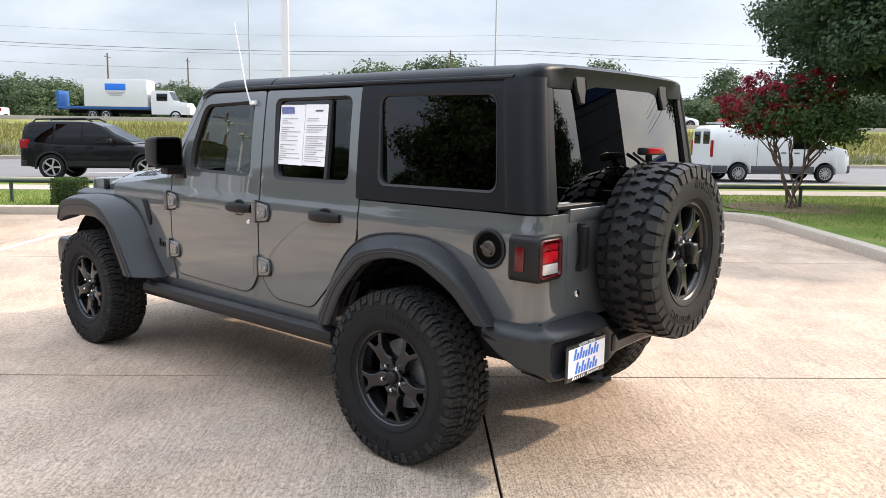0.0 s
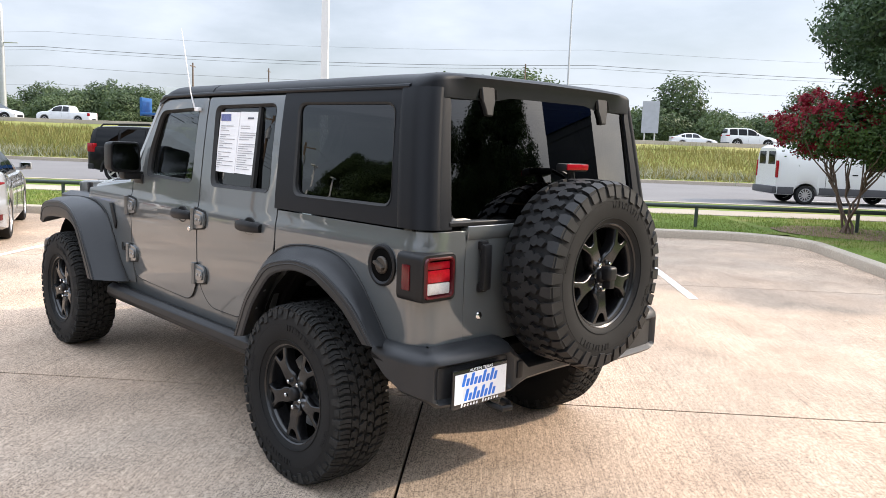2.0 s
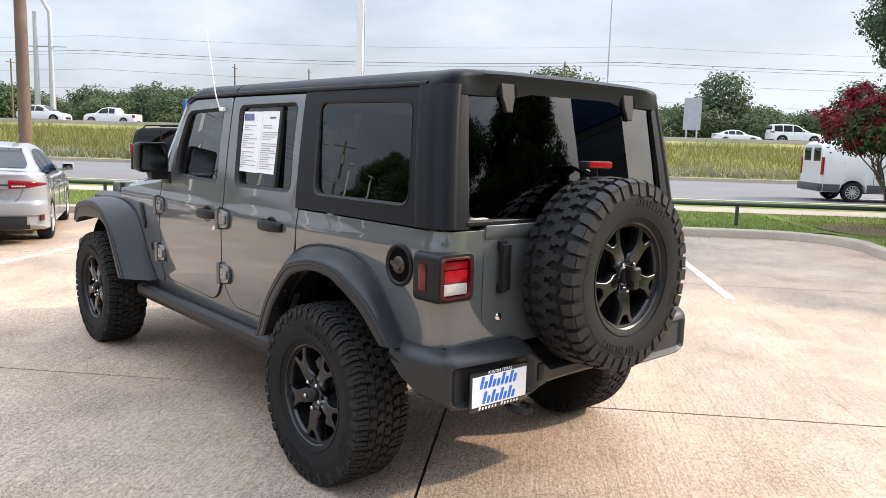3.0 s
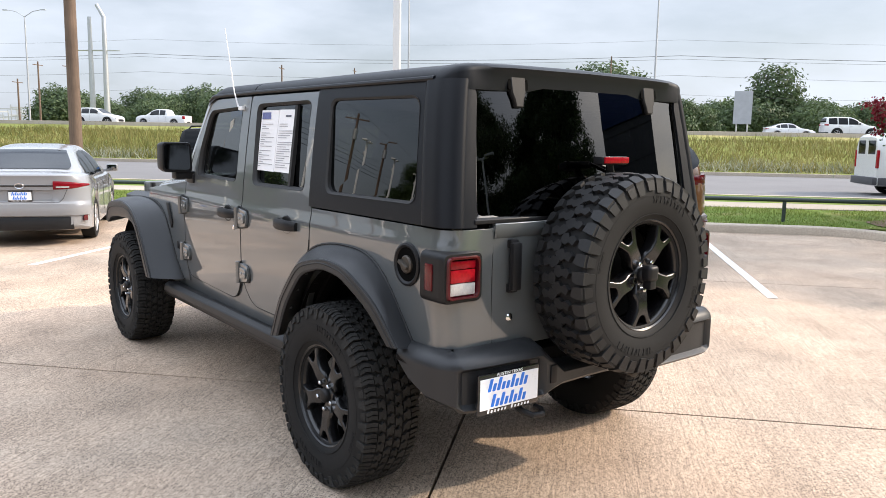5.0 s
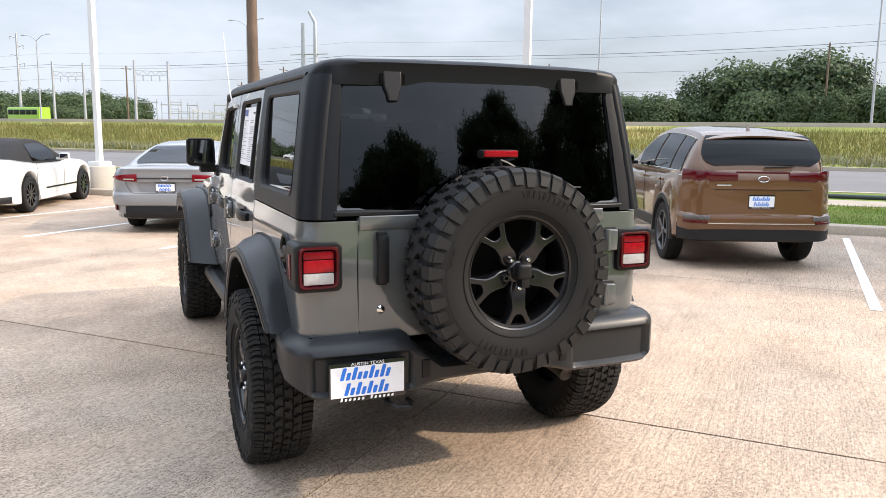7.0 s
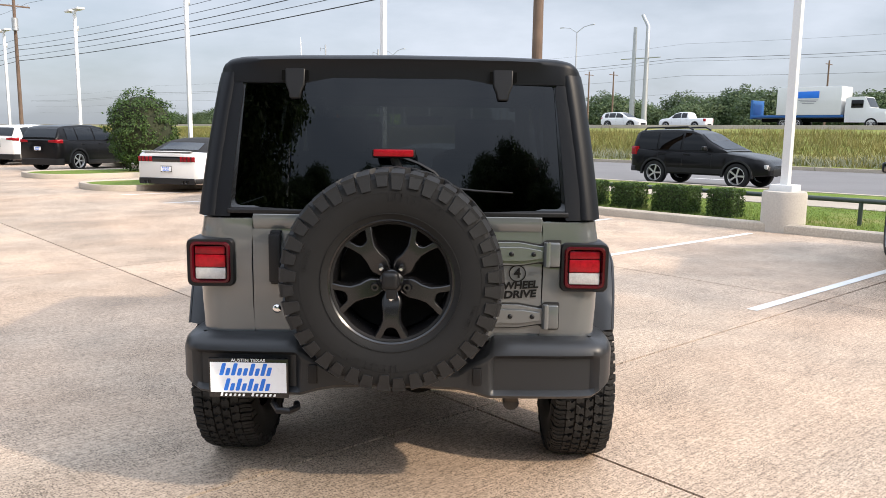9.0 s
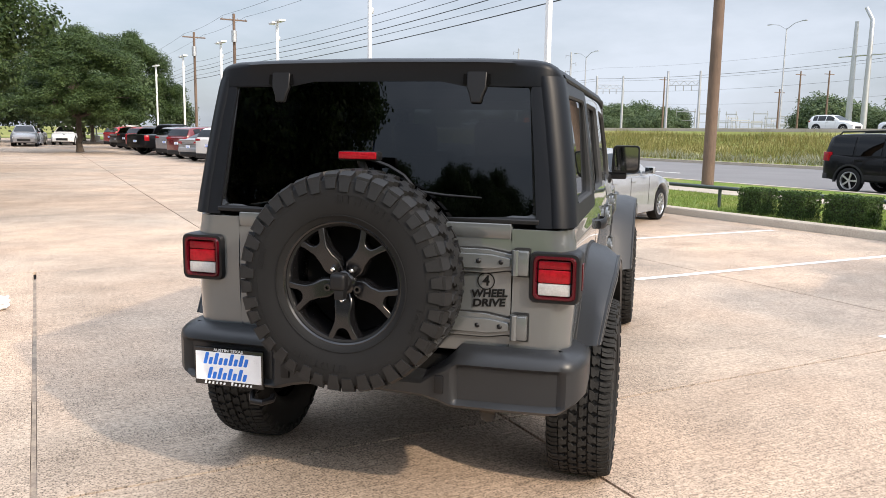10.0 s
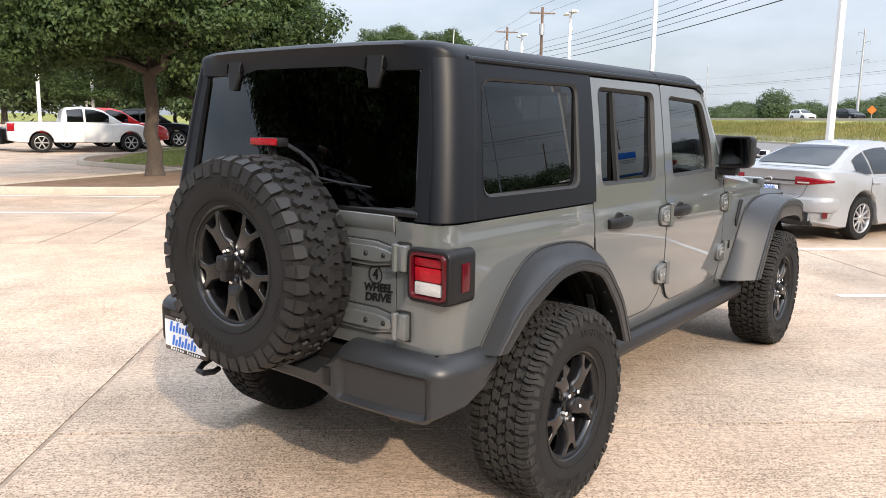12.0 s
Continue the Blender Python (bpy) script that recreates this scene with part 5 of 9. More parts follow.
def off_road_wheel(parent, m, seats=(0, 1, 2, 3, 4), first=None, spare=False):
    """Rim as the part; tyre, spokes, nuts, cap and disc under it."""
    if first is not None:
        w = copy_thing(first, m)
        w.parent = parent
        return w
    rim = part("wheel", rim_mesh(RIM_R), M_RIM, parent, "black alloy wheel with an off-road tyre", 30, m=m)
    gr = 0.005 if spare else 0.0
    part("tyre", tyre_mesh(TYRE_R, TYRE_W, RIM_R, groove=gr), M_RUBBER, rim, "black all-terrain tyre with chunky tread", 30, m=pose(0, TYRE_W / 2 - 0.022, 0))
    tagged(part("tread", tyre_mesh(TYRE_R, TYRE_W, RIM_R, 40 if spare else 52, tread_only=True, bold=2.0 if spare else 1.0, groove=gr), M_TREAD_NEW if spare else M_TREAD_WORN, rim, "chunky worn tread blocks", 30, m=pose(0, TYRE_W / 2 - 0.022, 0)), kind="stuff")
    part("side_wall_ring", side_rings(TYRE_R, TYRE_W, RIM_R), M_RUBBER, rim, smooth=30, m=pose(0, TYRE_W / 2 - 0.022, 0))
    part("spokes", spokes_mesh(RIM_R), M_RIM, rim, "five forked satin black spokes", 28, bevel=0.003)
    bm = bmesh.new()
    lathe(bm, [(0.0, -0.004), (0.024, -0.003), (0.03, 0.002), (0.033, 0.016), (0.033, 0.05)], 24)
    part("centre_cap", bm, M_BLACK, rim)
    if spare:
        # rear camera pod on the hub
        bm = boxed((0, -0.016, 0.012), (0.058, 0.05, 0.062), 0.016, seg=3)
        box(bm, (0.004, -0.014, -0.032), (0.036, 0.04, 0.04), 0.006)
        pod = part("camera_pod", bm, M_BLACK, rim, "square black camera pod on the hub")
        bm = bmesh.new()
        lathe(bm, [(0.0, -0.043), (0.006, -0.043), (0.009, -0.040), (0.009, -0.02)], 16)
        part("camera_lens", bm, M_GLOSS_BLACK, pod, "tiny glossy lens", m=pose(0.004, 0.003, 0.0))
        for k in (1, 4):
            a = -math.pi / 2 + k * 2 * math.pi / 5
            bm = bmesh.new()
            lathe(bm, [(0.006, 0.012), (0.007, 0.004), (0.0135, 0.004), (0.015, 0.012), (0.015, 0.03)], 16)
            part("bolt_seat", bm, M_RIM, rim, m=pose(0.060 * math.cos(a), 0.004, 0.060 * math.sin(a)))
    for k in seats:
        a = -math.pi / 2 + k * 2 * math.pi / 5
        bm = bmesh.new()
        lathe(bm, [(0.0, -0.012), (0.006, -0.011), (0.0095, -0.007), (0.0105, 0.0), (0.0105, 0.03)], 6)
        part("lug_nut", bm, M_CHROME, rim, "chrome lug nut", 30, m=pose(0.060 * math.cos(a), 0.012, 0.060 * math.sin(a)))
    if len(seats) == 5:
        bm = bmesh.new()
        lathe(bm, [(0.0, 0.1), (0.165, 0.1), (0.165, 0.125), (0.0, 0.125)], 36)
        part("brake_disc", bm, M_GALV, rim, "dull steel brake disc")
    bm = bmesh.new()
    lathe(bm, [(0.0, 0.15), (RIM_R - 0.02, 0.15), (RIM_R - 0.02, 0.16), (0.0, 0.16)], 24)
    part("brake_backing", bm, M_UNDER, rim)
    return rim

# ---- the grey off-roader: nose towards -x, rear axle over the origin ----
jeep = thing("off_road_vehicle", "grey four-door off-road vehicle with black hardtop parked on concrete", "car")

Y_BODY = [(0.45, 0.74), (0.55, 0.762), (0.68, 0.78), (0.85, 0.789), (1.0, 0.791), (1.08, 0.789), (1.12, 0.786), (1.15, 0.779), (1.185, 0.775)]
Y_TOP = [(1.185, 0.775), (1.26, 0.768), (1.45, 0.744), (1.60, 0.722), (1.70, 0.705), (1.75, 0.693)]
Z_CUTS = [0.55, 0.61, 0.68, 0.76, 0.85, 0.93, 1.0, 1.05, 1.085, 1.11, 1.13, 1.15, 1.17]
Z_TOP = [1.22, 1.26, 1.32, 1.38, 1.45, 1.52, 1.60, 1.66, 1.70, 1.73]


def flank(sg, proud=0.0, r=0.1):
    """The car's side as a surface: s runs back along x, then round the rear corner."""
    def place(s, z, d):
        low = z <= 1.185
        yb = interp(z, Y_BODY if low else Y_TOP) + proud
        xr = 0.70 if low else 0.70 - (z - 1.185) * 0.155
        xr += proud
        yb -= 0.03 * max(0.0, min(1.0, (-1.2 - s) / 1.2)) ** 1.5
        xc = xr - r
        if s <= xc:
            return Vector((s, sg * (yb - d), z))
        a = min((s - xc) / r, math.pi / 2)
        over = max(0.0, s - xc - r * math.pi / 2)
        return Vector((xc + (r - d) * math.sin(a), sg * (yb - r + (r - d) * math.cos(a) - over), z))
    return place


def rear_face(y, z, d):
    x = 0.70 if z <= 1.185 else 0.70 - (z - 1.185) * 0.155
    return Vector((x - d, y, z))


DOOR_F = rounded([(-2.085, 1.215), (-2.085, 0.605), (-1.27, 0.59), (-1.158, 0.72), (-1.15, 1.2), (-1.166, 1.727), (-1.745, 1.722), (-1.955, 1.44), (-2.04, 1.26)], [0.02, 0.09, 0.1, 0.12, 0, 0.02, 0.03, 0.05, 0.05])
HOLE_F = rounded([(-1.885, 1.262), (-1.87, 1.42), (-1.762, 1.66), (-1.262, 1.676), (-1.25, 1.256)], [0.05, 0.05, 0.06, 0.045, 0.05])
DOOR_R = rounded([(-1.138, 1.2), (-1.146, 0.72), (-1.05, 0.59), (-0.72, 0.59), (-0.585, 0.715), (-0.40, 0.905), (-0.352, 0.99), (-0.352, 1.19), (-0.384, 1.727), (-1.154, 1.727)], [0, 0.1, 0.08, 0.05, 0.03, 0.04, 0.05, 0, 0.02, 0.02])
HOLE_R = rounded([(-1.03, 1.252), (-1.072, 1.684), (-0.463, 1.690), (-0.438, 1.256)], 0.05)
HOLE_Q = rounded([(-0.225, 1.262), (-0.268, 1.690), (0.43, 1.684), (0.482, 1.266)], [0.055, 0.05, 0.06, 0.055])
QUARTER = rounded([(-0.343, 1.185), (0.883, 1.185), (0.883, 0.70), (0.50, 0.70), (0.44, 0.78), (0.33, 0.90), (0.16, 0.99), (-0.02, 1.0), (-0.2, 0.95), (-0.36, 0.78), (-0.46, 0.56), (-0.70, 0.56), (-0.71, 0.588), (-0.576, 0.712), (-0.391, 0.902), (-0.343, 0.988)], [0, 0.015] + [0.02] * 14, 3)
FENDER = rounded([(-2.097, 1.215), (-2.097, 0.56), (-2.62, 0.56), (-2.85, 1.03), (-2.85, 1.13)], 0.015, 3)


def shrink(loop, f, c=None):
    c = c or (sum(p[0] for p in loop) / len(loop), sum(p[1] for p in loop) / len(loop))
    return [(c[0] + (p[0] - c[0]) * f[0], c[1] + (p[1] - c[1]) * f[1]) for p in loop]


def door(sg, outer, hole, split=None):
    pl = flank(sg)
    ob = part("door", panel(outer, pl, [hole], 0.045, (-2.0, -1.8, -1.6, -1.4), Z_CUTS + Z_TOP), M_BODY, jeep, "glossy grey door with a tinted window", 25, 0.003)
    gap = bmesh.new()
    tube(gap, [pl(*p, 0.0022) for p in outer if p[1] < 1.19], 0.0042, 5)
    part("door_gap", gap, M_SEAL_SHADE, ob, "dark shut line round the door")
    inner = shrink(hole, (0.945, 0.93))
    seal = bmesh.new()
    a = [pl(*p, -0.002) for p in hole]
    b = [pl(*p, 0.014) for p in inner]
    c = [pl(*p, 0.03) for p in inner]
    e = [pl(*p, 0.03) for p in hole]
    loft(seal, [[q[i] for q in (a, b, c, e)] for i in range(len(a))] + [[q[0] for q in (a, b, c, e)]], True, False)
    part("window_seal", seal, M_SEAL_SHADE, ob, smooth=30)
    g = bmesh.new()
    vs = [g.verts.new(pl(*p, 0.022 + 0.028 * (1.69 - p[1]))) for p in inner]
    g.faces.new(vs)
    pane = part("window_pane", g, M_GLASS_MID if split is None else M_GLASS_DARK, ob, "dark tinted side glass", 0)
    if split is not None:
        bar = bmesh.new()
        z0, z1 = min(p[1] for p in inner), max(p[1] for p in inner)
        prism(bar, [(split - 0.012, z0 + 0.004), (split + 0.012, z0 + 0.004), (split - 0.002, z1 - 0.004), (split - 0.026, z1 - 0.004)], pl, 0.008, 0.028)
        part("window_divider", bar, M_SEAL_SHADE, ob, smooth=0)
    return ob


def door_handle(ob, sg, x, z):
    """A black pull bar over a dished cup, whose shade is a dark disc."""
    y = interp(z, Y_BODY)
    bm = bmesh.new()
    rows = []
    for k in range(13):
        t = -1 + k / 6
        out = 0.040 - 0.022 * abs(t) ** 3
        hi, lo = 0.021 + 0.009 * (1 - t * t), 0.024 - 0.004 * t * t
        inn = out - 0.014 if abs(t) < 0.62 else -0.004
        rows.append([(x + 0.115 * t, sg * (y + o), z + h) for o, h in ((inn, -lo), (out - 0.006, -lo), (out, -lo * 0.6), (out, hi * 0.5), (out - 0.008, hi), (inn, hi))])
    loft(bm, rows)
    part("door_handle", bm, M_BLACK, ob, "black pull handle", 35)
    # the cup is body colour; this black disc paints the shade inside it
    bm = bmesh.new()
    lathe(bm, [(0.0, -0.0012), (0.046, -0.0012), (0.052, -0.0035), (0.057, -0.002), (0.06, 0.004)], 32)
    for v in bm.verts:
        v.co.x *= 1.1
        v.co.z *= 0.80
    part("handle_cup_shade", bm, M_SEAL_SHADE, ob, m=pose(x, sg * (y - 0.002), z) @ Matrix.Diagonal((1, -sg, 1, 1)))


def body_hinge(parent, sg, x, z):
    """A body-colour strap hinge with two bolts."""
    y = interp(z, Y_BODY) - 0.03 * max(0.0, min(1.0, (-1.2 - x) / 1.2)) ** 1.5
    bm = bmesh.new()
    out = rounded([(x - 0.035, z - 0.055), (x + 0.065, z - 0.042), (x + 0.075, z), (x + 0.065, z + 0.042), (x - 0.035, z + 0.055)], 0.016, 3)
    prism(bm, out, lambda a, b, d: Vector((a, sg * d, b)), y - 0.01, y + 0.016)
    prism(bm, shrink(out, (0.7, 0.6)), lambda a, b, d: Vector((a, sg * d, b)), y + 0.01, y + 0.024)
    tube(bm, [(x - 0.045, sg * (y + 0.018), z - 0.06), (x - 0.045, sg * (y + 0.018), z + 0.06)], 0.015, 10)
    gp = bmesh.new()
    prism(gp, rounded([(x - 0.066, z - 0.066), (x + 0.07, z - 0.049), (x + 0.082, z), (x + 0.07, z + 0.049), (x - 0.066, z + 0.066)], 0.016, 3), lambda a, b, d: Vector((a, sg * d, b)), y - 0.01, y + 0.0025)
    part("hinge_gap", gp, M_SEAL_SHADE, parent, smooth=30)
    h = part("hinge", bm, M_BODY, parent, "painted strap hinge", 35, 0.002)
    for dx in (0.005, 0.045):
        bm = bmesh.new()
        tube(bm, [(x + dx, sg * (y + 0.02), z), (x + dx, sg * (y + 0.028), z)], 0.007, 8)
        part("hinge_bolt", bm, M_GALV, h)


def resample(curve, n):
    pts = [Vector(p) for p in curve]
    ls = [0.0]
    for a, b in zip(pts, pts[1:]):
        ls.append(ls[-1] + (b - a).length)
    out = []
    for k in range(n):
        t = ls[-1] * k / (n - 1)
        i = max(j for j in range(len(ls) - 1) if ls[j] <= t + 1e-9)
        f = (t - ls[i]) / max(1e-9, ls[i + 1] - ls[i])
        out.append(pts[i].lerp(pts[i + 1], min(1, f)))
    for _ in range(2):
        out = [out[0]] + [(out[i - 1] + out[i] * 2 + out[i + 1]) / 4 for i in range(1, n - 1)] + [out[-1]]
    return out


def flare(sg, attach, edge, lip, ya, yo0):
    """A wheel arch flare: from the body out over the tyre, round an edge and under a lip."""
    n = 30
    A, O, I = resample(attach, n), resample(edge, n), resample(lip, n)
    rings = []
    for k, (a, o, i) in enumerate(zip(A, O, I)):
        yo = yo0 - (0.04 * max(0.0, k / (n - 1) - 0.72) / 0.28 if attach[-1][0] > 0 else 0.0)
        m1 = a.lerp(o, 0.55) + (o - i).normalized() * 0.012
        q = [(a, ya - 0.02), (a, ya + 0.004), (m1, ya + (yo - ya) * 0.55), (o, yo - 0.012), (o.lerp(i, 0.12), yo), (i.lerp(o, 0.15), yo + 0.004), (i, yo - 0.002), (i + (o - i).normalized() * 0.012, yo - 0.03), (i.lerp(a, 0.35), ya + 0.02), (a.lerp(i, 0.3), ya - 0.02)]
        rings.append([Vector((p.x, sg * y, p.y)) for p, y in q])
    bm = bmesh.new()
    loft(bm, rings)
    ob = part("fender_flare", bm, M_FLARE, jeep, "matt black plastic wheel arch flare", 27)
    yo = yo0 - 0.006
    bm = bmesh.new()
    tube(bm, [r[3].lerp(r[4], 0.5) for r in rings], 0.0055, 6)
    part("flare_bead", bm, M_FLARE, ob)
    # no groove is cut: a black tube draws its shade
    bm = bmesh.new()
    tube(bm, [r[4].lerp(r[5], 0.35) for r in rings], 0.0035, 5)
    part("flare_groove_shade", bm, M_SEAL_SHADE, ob, "thin dark line drawn as groove shade above the lip")
    # black tube painted in for the shadow line where flare meets body
    bm = bmesh.new()
    tube(bm, [flank(sg)(a.x, a.y, -0.002) for a in A], 0.0065, 6)
    part("flare_gap_shade", bm, M_SEAL_SHADE, ob, "dark line drawn as the shadow gap against the body")
    for k in range(4, n - 6, 3):
        bm = bmesh.new()
        i = I[k] + (O[k] - I[k]).normalized() * 0.02
        tube(bm, [(i.x, sg * (yo - 0.03), i.y), (i.x, sg * (yo - 0.042), i.y)], 0.006, 6)
        part("flare_clip", bm, M_SILVER, ob)
    return ob


FL_REAR = ([(-0.66, 0.545), (-0.60, 0.66), (-0.52, 0.80), (-0.41, 0.945), (-0.28, 1.022), (-0.10, 1.05), (0.12, 1.052), (0.25, 1.012), (0.34, 0.93), (0.42, 0.83), (0.51, 0.712)],
           [(-0.50, 0.565), (-0.40, 0.77), (-0.22, 0.96), (0.01, 1.01), (0.21, 0.995), (0.40, 0.885), (0.525, 0.725)],
           [(-0.412, 0.58), (-0.325, 0.748), (-0.168, 0.917), (0.014, 0.964), (0.185, 0.947), (0.348, 0.847), (0.457, 0.722)])
FL_FRONT = ([(-3.56, 0.90), (-3.53, 0.99), (-3.35, 1.03), (-3.0, 1.055), (-2.72, 1.05), (-2.54, 1.005), (-2.45, 0.90), (-2.34, 0.72), (-2.225, 0.55)],
            [(-3.41, 0.86), (-3.37, 0.985), (-3.2, 1.02), (-2.95, 1.035), (-2.76, 1.0), (-2.61, 0.90), (-2.48, 0.73), (-2.35, 0.555)],
            [(-3.34, 0.84), (-3.3, 0.885), (-3.15, 0.905), (-2.93, 0.915), (-2.781, 0.914), (-2.665, 0.867), (-2.562, 0.725), (-2.45, 0.555)])

for sg in (-1, 1):
    pl = flank(sg)
    d1 = door(sg, DOOR_F, HOLE_F)
    door_handle(d1, sg, -1.325, 1.078)
    for z in (1.06, 0.755):
        body_hinge(d1, sg, -2.07, z + 0.005)
    d2 = door(sg, DOOR_R, HOLE_R, -0.62)
    door_handle(d2, sg, -0.585, 1.083)
    for z in (1.068, 0.765):
        body_hinge(d2, sg, -1.115, z)
    if sg < 0:
        bm = bmesh.new()
        lathe(bm, [(0.0, -0.006), (0.012, -0.005), (0.016, 0.0), (0.016, 0.01)], 16)
        part("lock", bm, M_CHROME, d1, "chrome lock barrel", m=pose(-1.235, -0.792, 1.005))
    q = part("quarter_panel", panel(QUARTER, pl, (), 0.03, lin(0.56, 0.80, 13), Z_CUTS), M_BODY, jeep, "glossy grey rear quarter panel", 25, 0.003)
    part("front_fender", panel(FENDER, pl, (), 0.03, (-2.4, -2.7), Z_CUTS), M_BODY, jeep, "glossy grey front fender side", 25, 0.003)
    # inner tub that closes the gaps
    bm = bmesh.new()
    prism(bm, rounded([(-2.7, 1.1), (-2.7, 0.5), (-0.50, 0.5), (-0.38, 0.72), (-0.2, 0.92), (0.0, 0.98), (0.2, 0.95), (0.36, 0.84), (0.47, 0.68), (0.60, 0.68), (0.60, 1.17), (-2.1, 1.17)], 0.01, 2), lambda a, b, d: Vector((a, sg * (d - 0.035 * max(0.0, min(1.0, (-1.0 - a) / 1.2)) ** 1.2 - 0.04 * max(0.0, (0.72 - b) / 0.22)), b)), 0.69, 0.735)
    part("inner_side", bm, M_UNDER, jeep, "black inner body side", 0)
    # body-colour sill below and between the doors
    sill = [(-2.62, 0.50), (-0.46, 0.50), (-0.46, 0.57), (-0.70, 0.66), (-0.70, 0.74), (-2.62, 0.74)]
    part("sill", panel(sill, flank(sg, -0.009), (), 0.02, (-2.2, -1.6, -1.15), (0.55, 0.61, 0.68)), M_BODY, jeep, "glossy grey body sill", 25)
    # hardtop side and rear corner
    ht = rounded([(-0.372, 1.192), (0.80, 1.192), (0.778, 1.30), (0.702, 1.70), (0.64, 1.745), (-0.400, 1.745)], [0.006, 0.006, 0.1, 0.06, 0, 0], 5)
    h = part("hardtop_side", panel(ht, flank(sg, 0.004, 0.085), [HOLE_Q], 0.03, lin(0.44, 0.72, 15), Z_TOP), M_TOP, jeep, "black textured hardtop side", 25, 0.003)
    inner = shrink(HOLE_Q, (0.972, 0.955))
    pq = flank(sg, 0.004)
    g = bmesh.new()
    g.faces.new([g.verts.new(pq(*p, 0.010 + 0.028 * (1.69 - p[1]))) for p in inner])
    part("quarter_window", g, M_GLASS_DARK, h, "dark privacy glass", 0)
    seal = bmesh.new()
    ringpts = [[pq(*HOLE_Q[i % len(HOLE_Q)], -0.003), pq(*inner[i % len(inner)], 0.004), pq(*inner[i % len(inner)], 0.022), pq(*HOLE_Q[i % len(HOLE_Q)], 0.024)] for i in range(len(inner) + 1)]
    loft(seal, ringpts, True, False)
    part("window_seal", seal, M_SEAL_SHADE, h, smooth=30)
    # vertical ridge on the hardtop's rear corner
    bm = bmesh.new()
    pr = flank(sg, 0.004, 0.085)
    rows = []
    for z in lin(1.195, 1.742, 14):
        s0 = 0.70 - (max(z, 1.185) - 1.185) * 0.155 - 0.085
        rows.append([pr(s0 - 0.085, z, 0.002), pr(s0 - 0.075, z, -0.006)] + [pr(s0 + q, z, -0.009) for q in lin(-0.062, 0.105, 11)] + [pr(s0 + 0.118, z, -0.006), pr(s0 + 0.126, z, 0.002), pr(s0 + 0.02, z, 0.02)])
    loft(bm, rows)
    part("corner_pillar", bm, M_TOP, h, "rounded black hardtop corner", smooth=60)
    # drip rail
    bm = bmesh.new()
    tube(bm, [(-1.80, sg * 0.690, 1.715), (-1.72, sg * 0.697, 1.742), (-1.14, sg * 0.70, 1.746), (-0.4, sg * 0.70, 1.746), (0.50, sg * 0.70, 1.744)], 0.011, 8)
    part("drip_rail", bm, M_TOP, jeep)
    flare(sg, *FL_REAR, 0.782, 0.925)
    flare(sg, *FL_FRONT, 0.735, 0.925)
    # wheel housings
    for cx, x0, x1, top in ((0.02, -0.44, 0.50, 0.97), (-2.98, -3.4, -2.5, 0.95)):
        bm = bmesh.new()
        arc = [(cx + 0.5 * math.cos(a), 0.42 + (top - 0.42) * math.sin(a)) for a in lin(0.42, math.pi - 0.42, 17)]
        loft(bm, [[(x, sg * 0.45, z) for x, z in arc], [(x, sg * 0.80, z) for x, z in arc]], False, False)
        vs = [bm.verts.new((x, sg * 0.45, z)) for x, z in arc]
        bm.faces.new(vs)
        part("wheel_housing", bm, M_UNDER, jeep, "dark dusty wheel housing")
    # rock rail
    bm = bmesh.new()
    prof = [(0.70, 0.50), (0.785, 0.52), (0.815, 0.50), (0.822, 0.46), (0.80, 0.425), (0.72, 0.42)]
    loft(bm, [[(x, sg * y, z) for y, z in prof] for x in (-2.40, -2.36, -1.5, -0.6, -0.52)])
    part("rock_rail", bm, M_RAIL_BLACK, jeep, "black rock rail under the doors", 30, 0.006)
    # door mirror
    bm = bmesh.new()
    face = rounded([(0.768, 1.278), (0.955, 1.283), (0.952, 1.452), (0.94, 1.466), (0.775, 1.466)], [0.03, 0.035, 0.02, 0.03, 0.03], 4)
    rings = []
    for x, f in ((-1.925, 0.965), (-1.93, 1.0), (-1.98, 1.0), (-2.04, 0.93), (-2.085, 0.72)):
        rings.append([(x, sg * p[0], p[1]) for p in shrink(face, (f, f))])
    loft(bm, rings)
    mir = part("door_mirror", bm, M_BLACK, jeep, "black square door mirror", 35)
    bm = bmesh.new()
    g = bm.faces.new([bm.verts.new((-1.921, sg * p[0], p[1])) for p in shrink(face, (0.86, 0.84))])
    part("mirror_glass", bm, M_MIRROR_DARK, mir, "dark mirror glass", 0)
    bm = bmesh.new()
    box(bm, (-1.985, sg * 0.80, 1.262), (0.09, 0.14, 0.05), 0.015)
    box(bm, (-1.985, sg * 0.745, 1.24), (0.12, 0.05, 0.06), 0.012)
    part("mirror_foot", bm, M_BLACK, mir)
    # tail lamp
    lam = bmesh.new()
    ring = rounded([(0.628, 0.918), (0.815, 0.918), (0.815, 1.108), (0.628, 1.108)], 0.028, 4)
    loft(lam, [[(x, sg * (0.7215 + (p[0] - 0.7215) * f), 1.013 + (p[1] - 1.013) * f) for p in ring] for x, f in ((0.58, 1.0), (0.69, 1.0), (0.716, 0.985), (0.722, 0.95), (0.722, 0.80), (0.706, 0.77))])
    lm = part("tail_lamp", lam, M_BLACK, jeep, "square tail lamp with red and clear lens in a black housing", 35)
    bm = bmesh.new()
    inn, outp = shrink(ring, (0.66, 0.70), (0.7215, 1.013)), shrink(ring, (0.86, 0.87), (0.7215, 1.013))
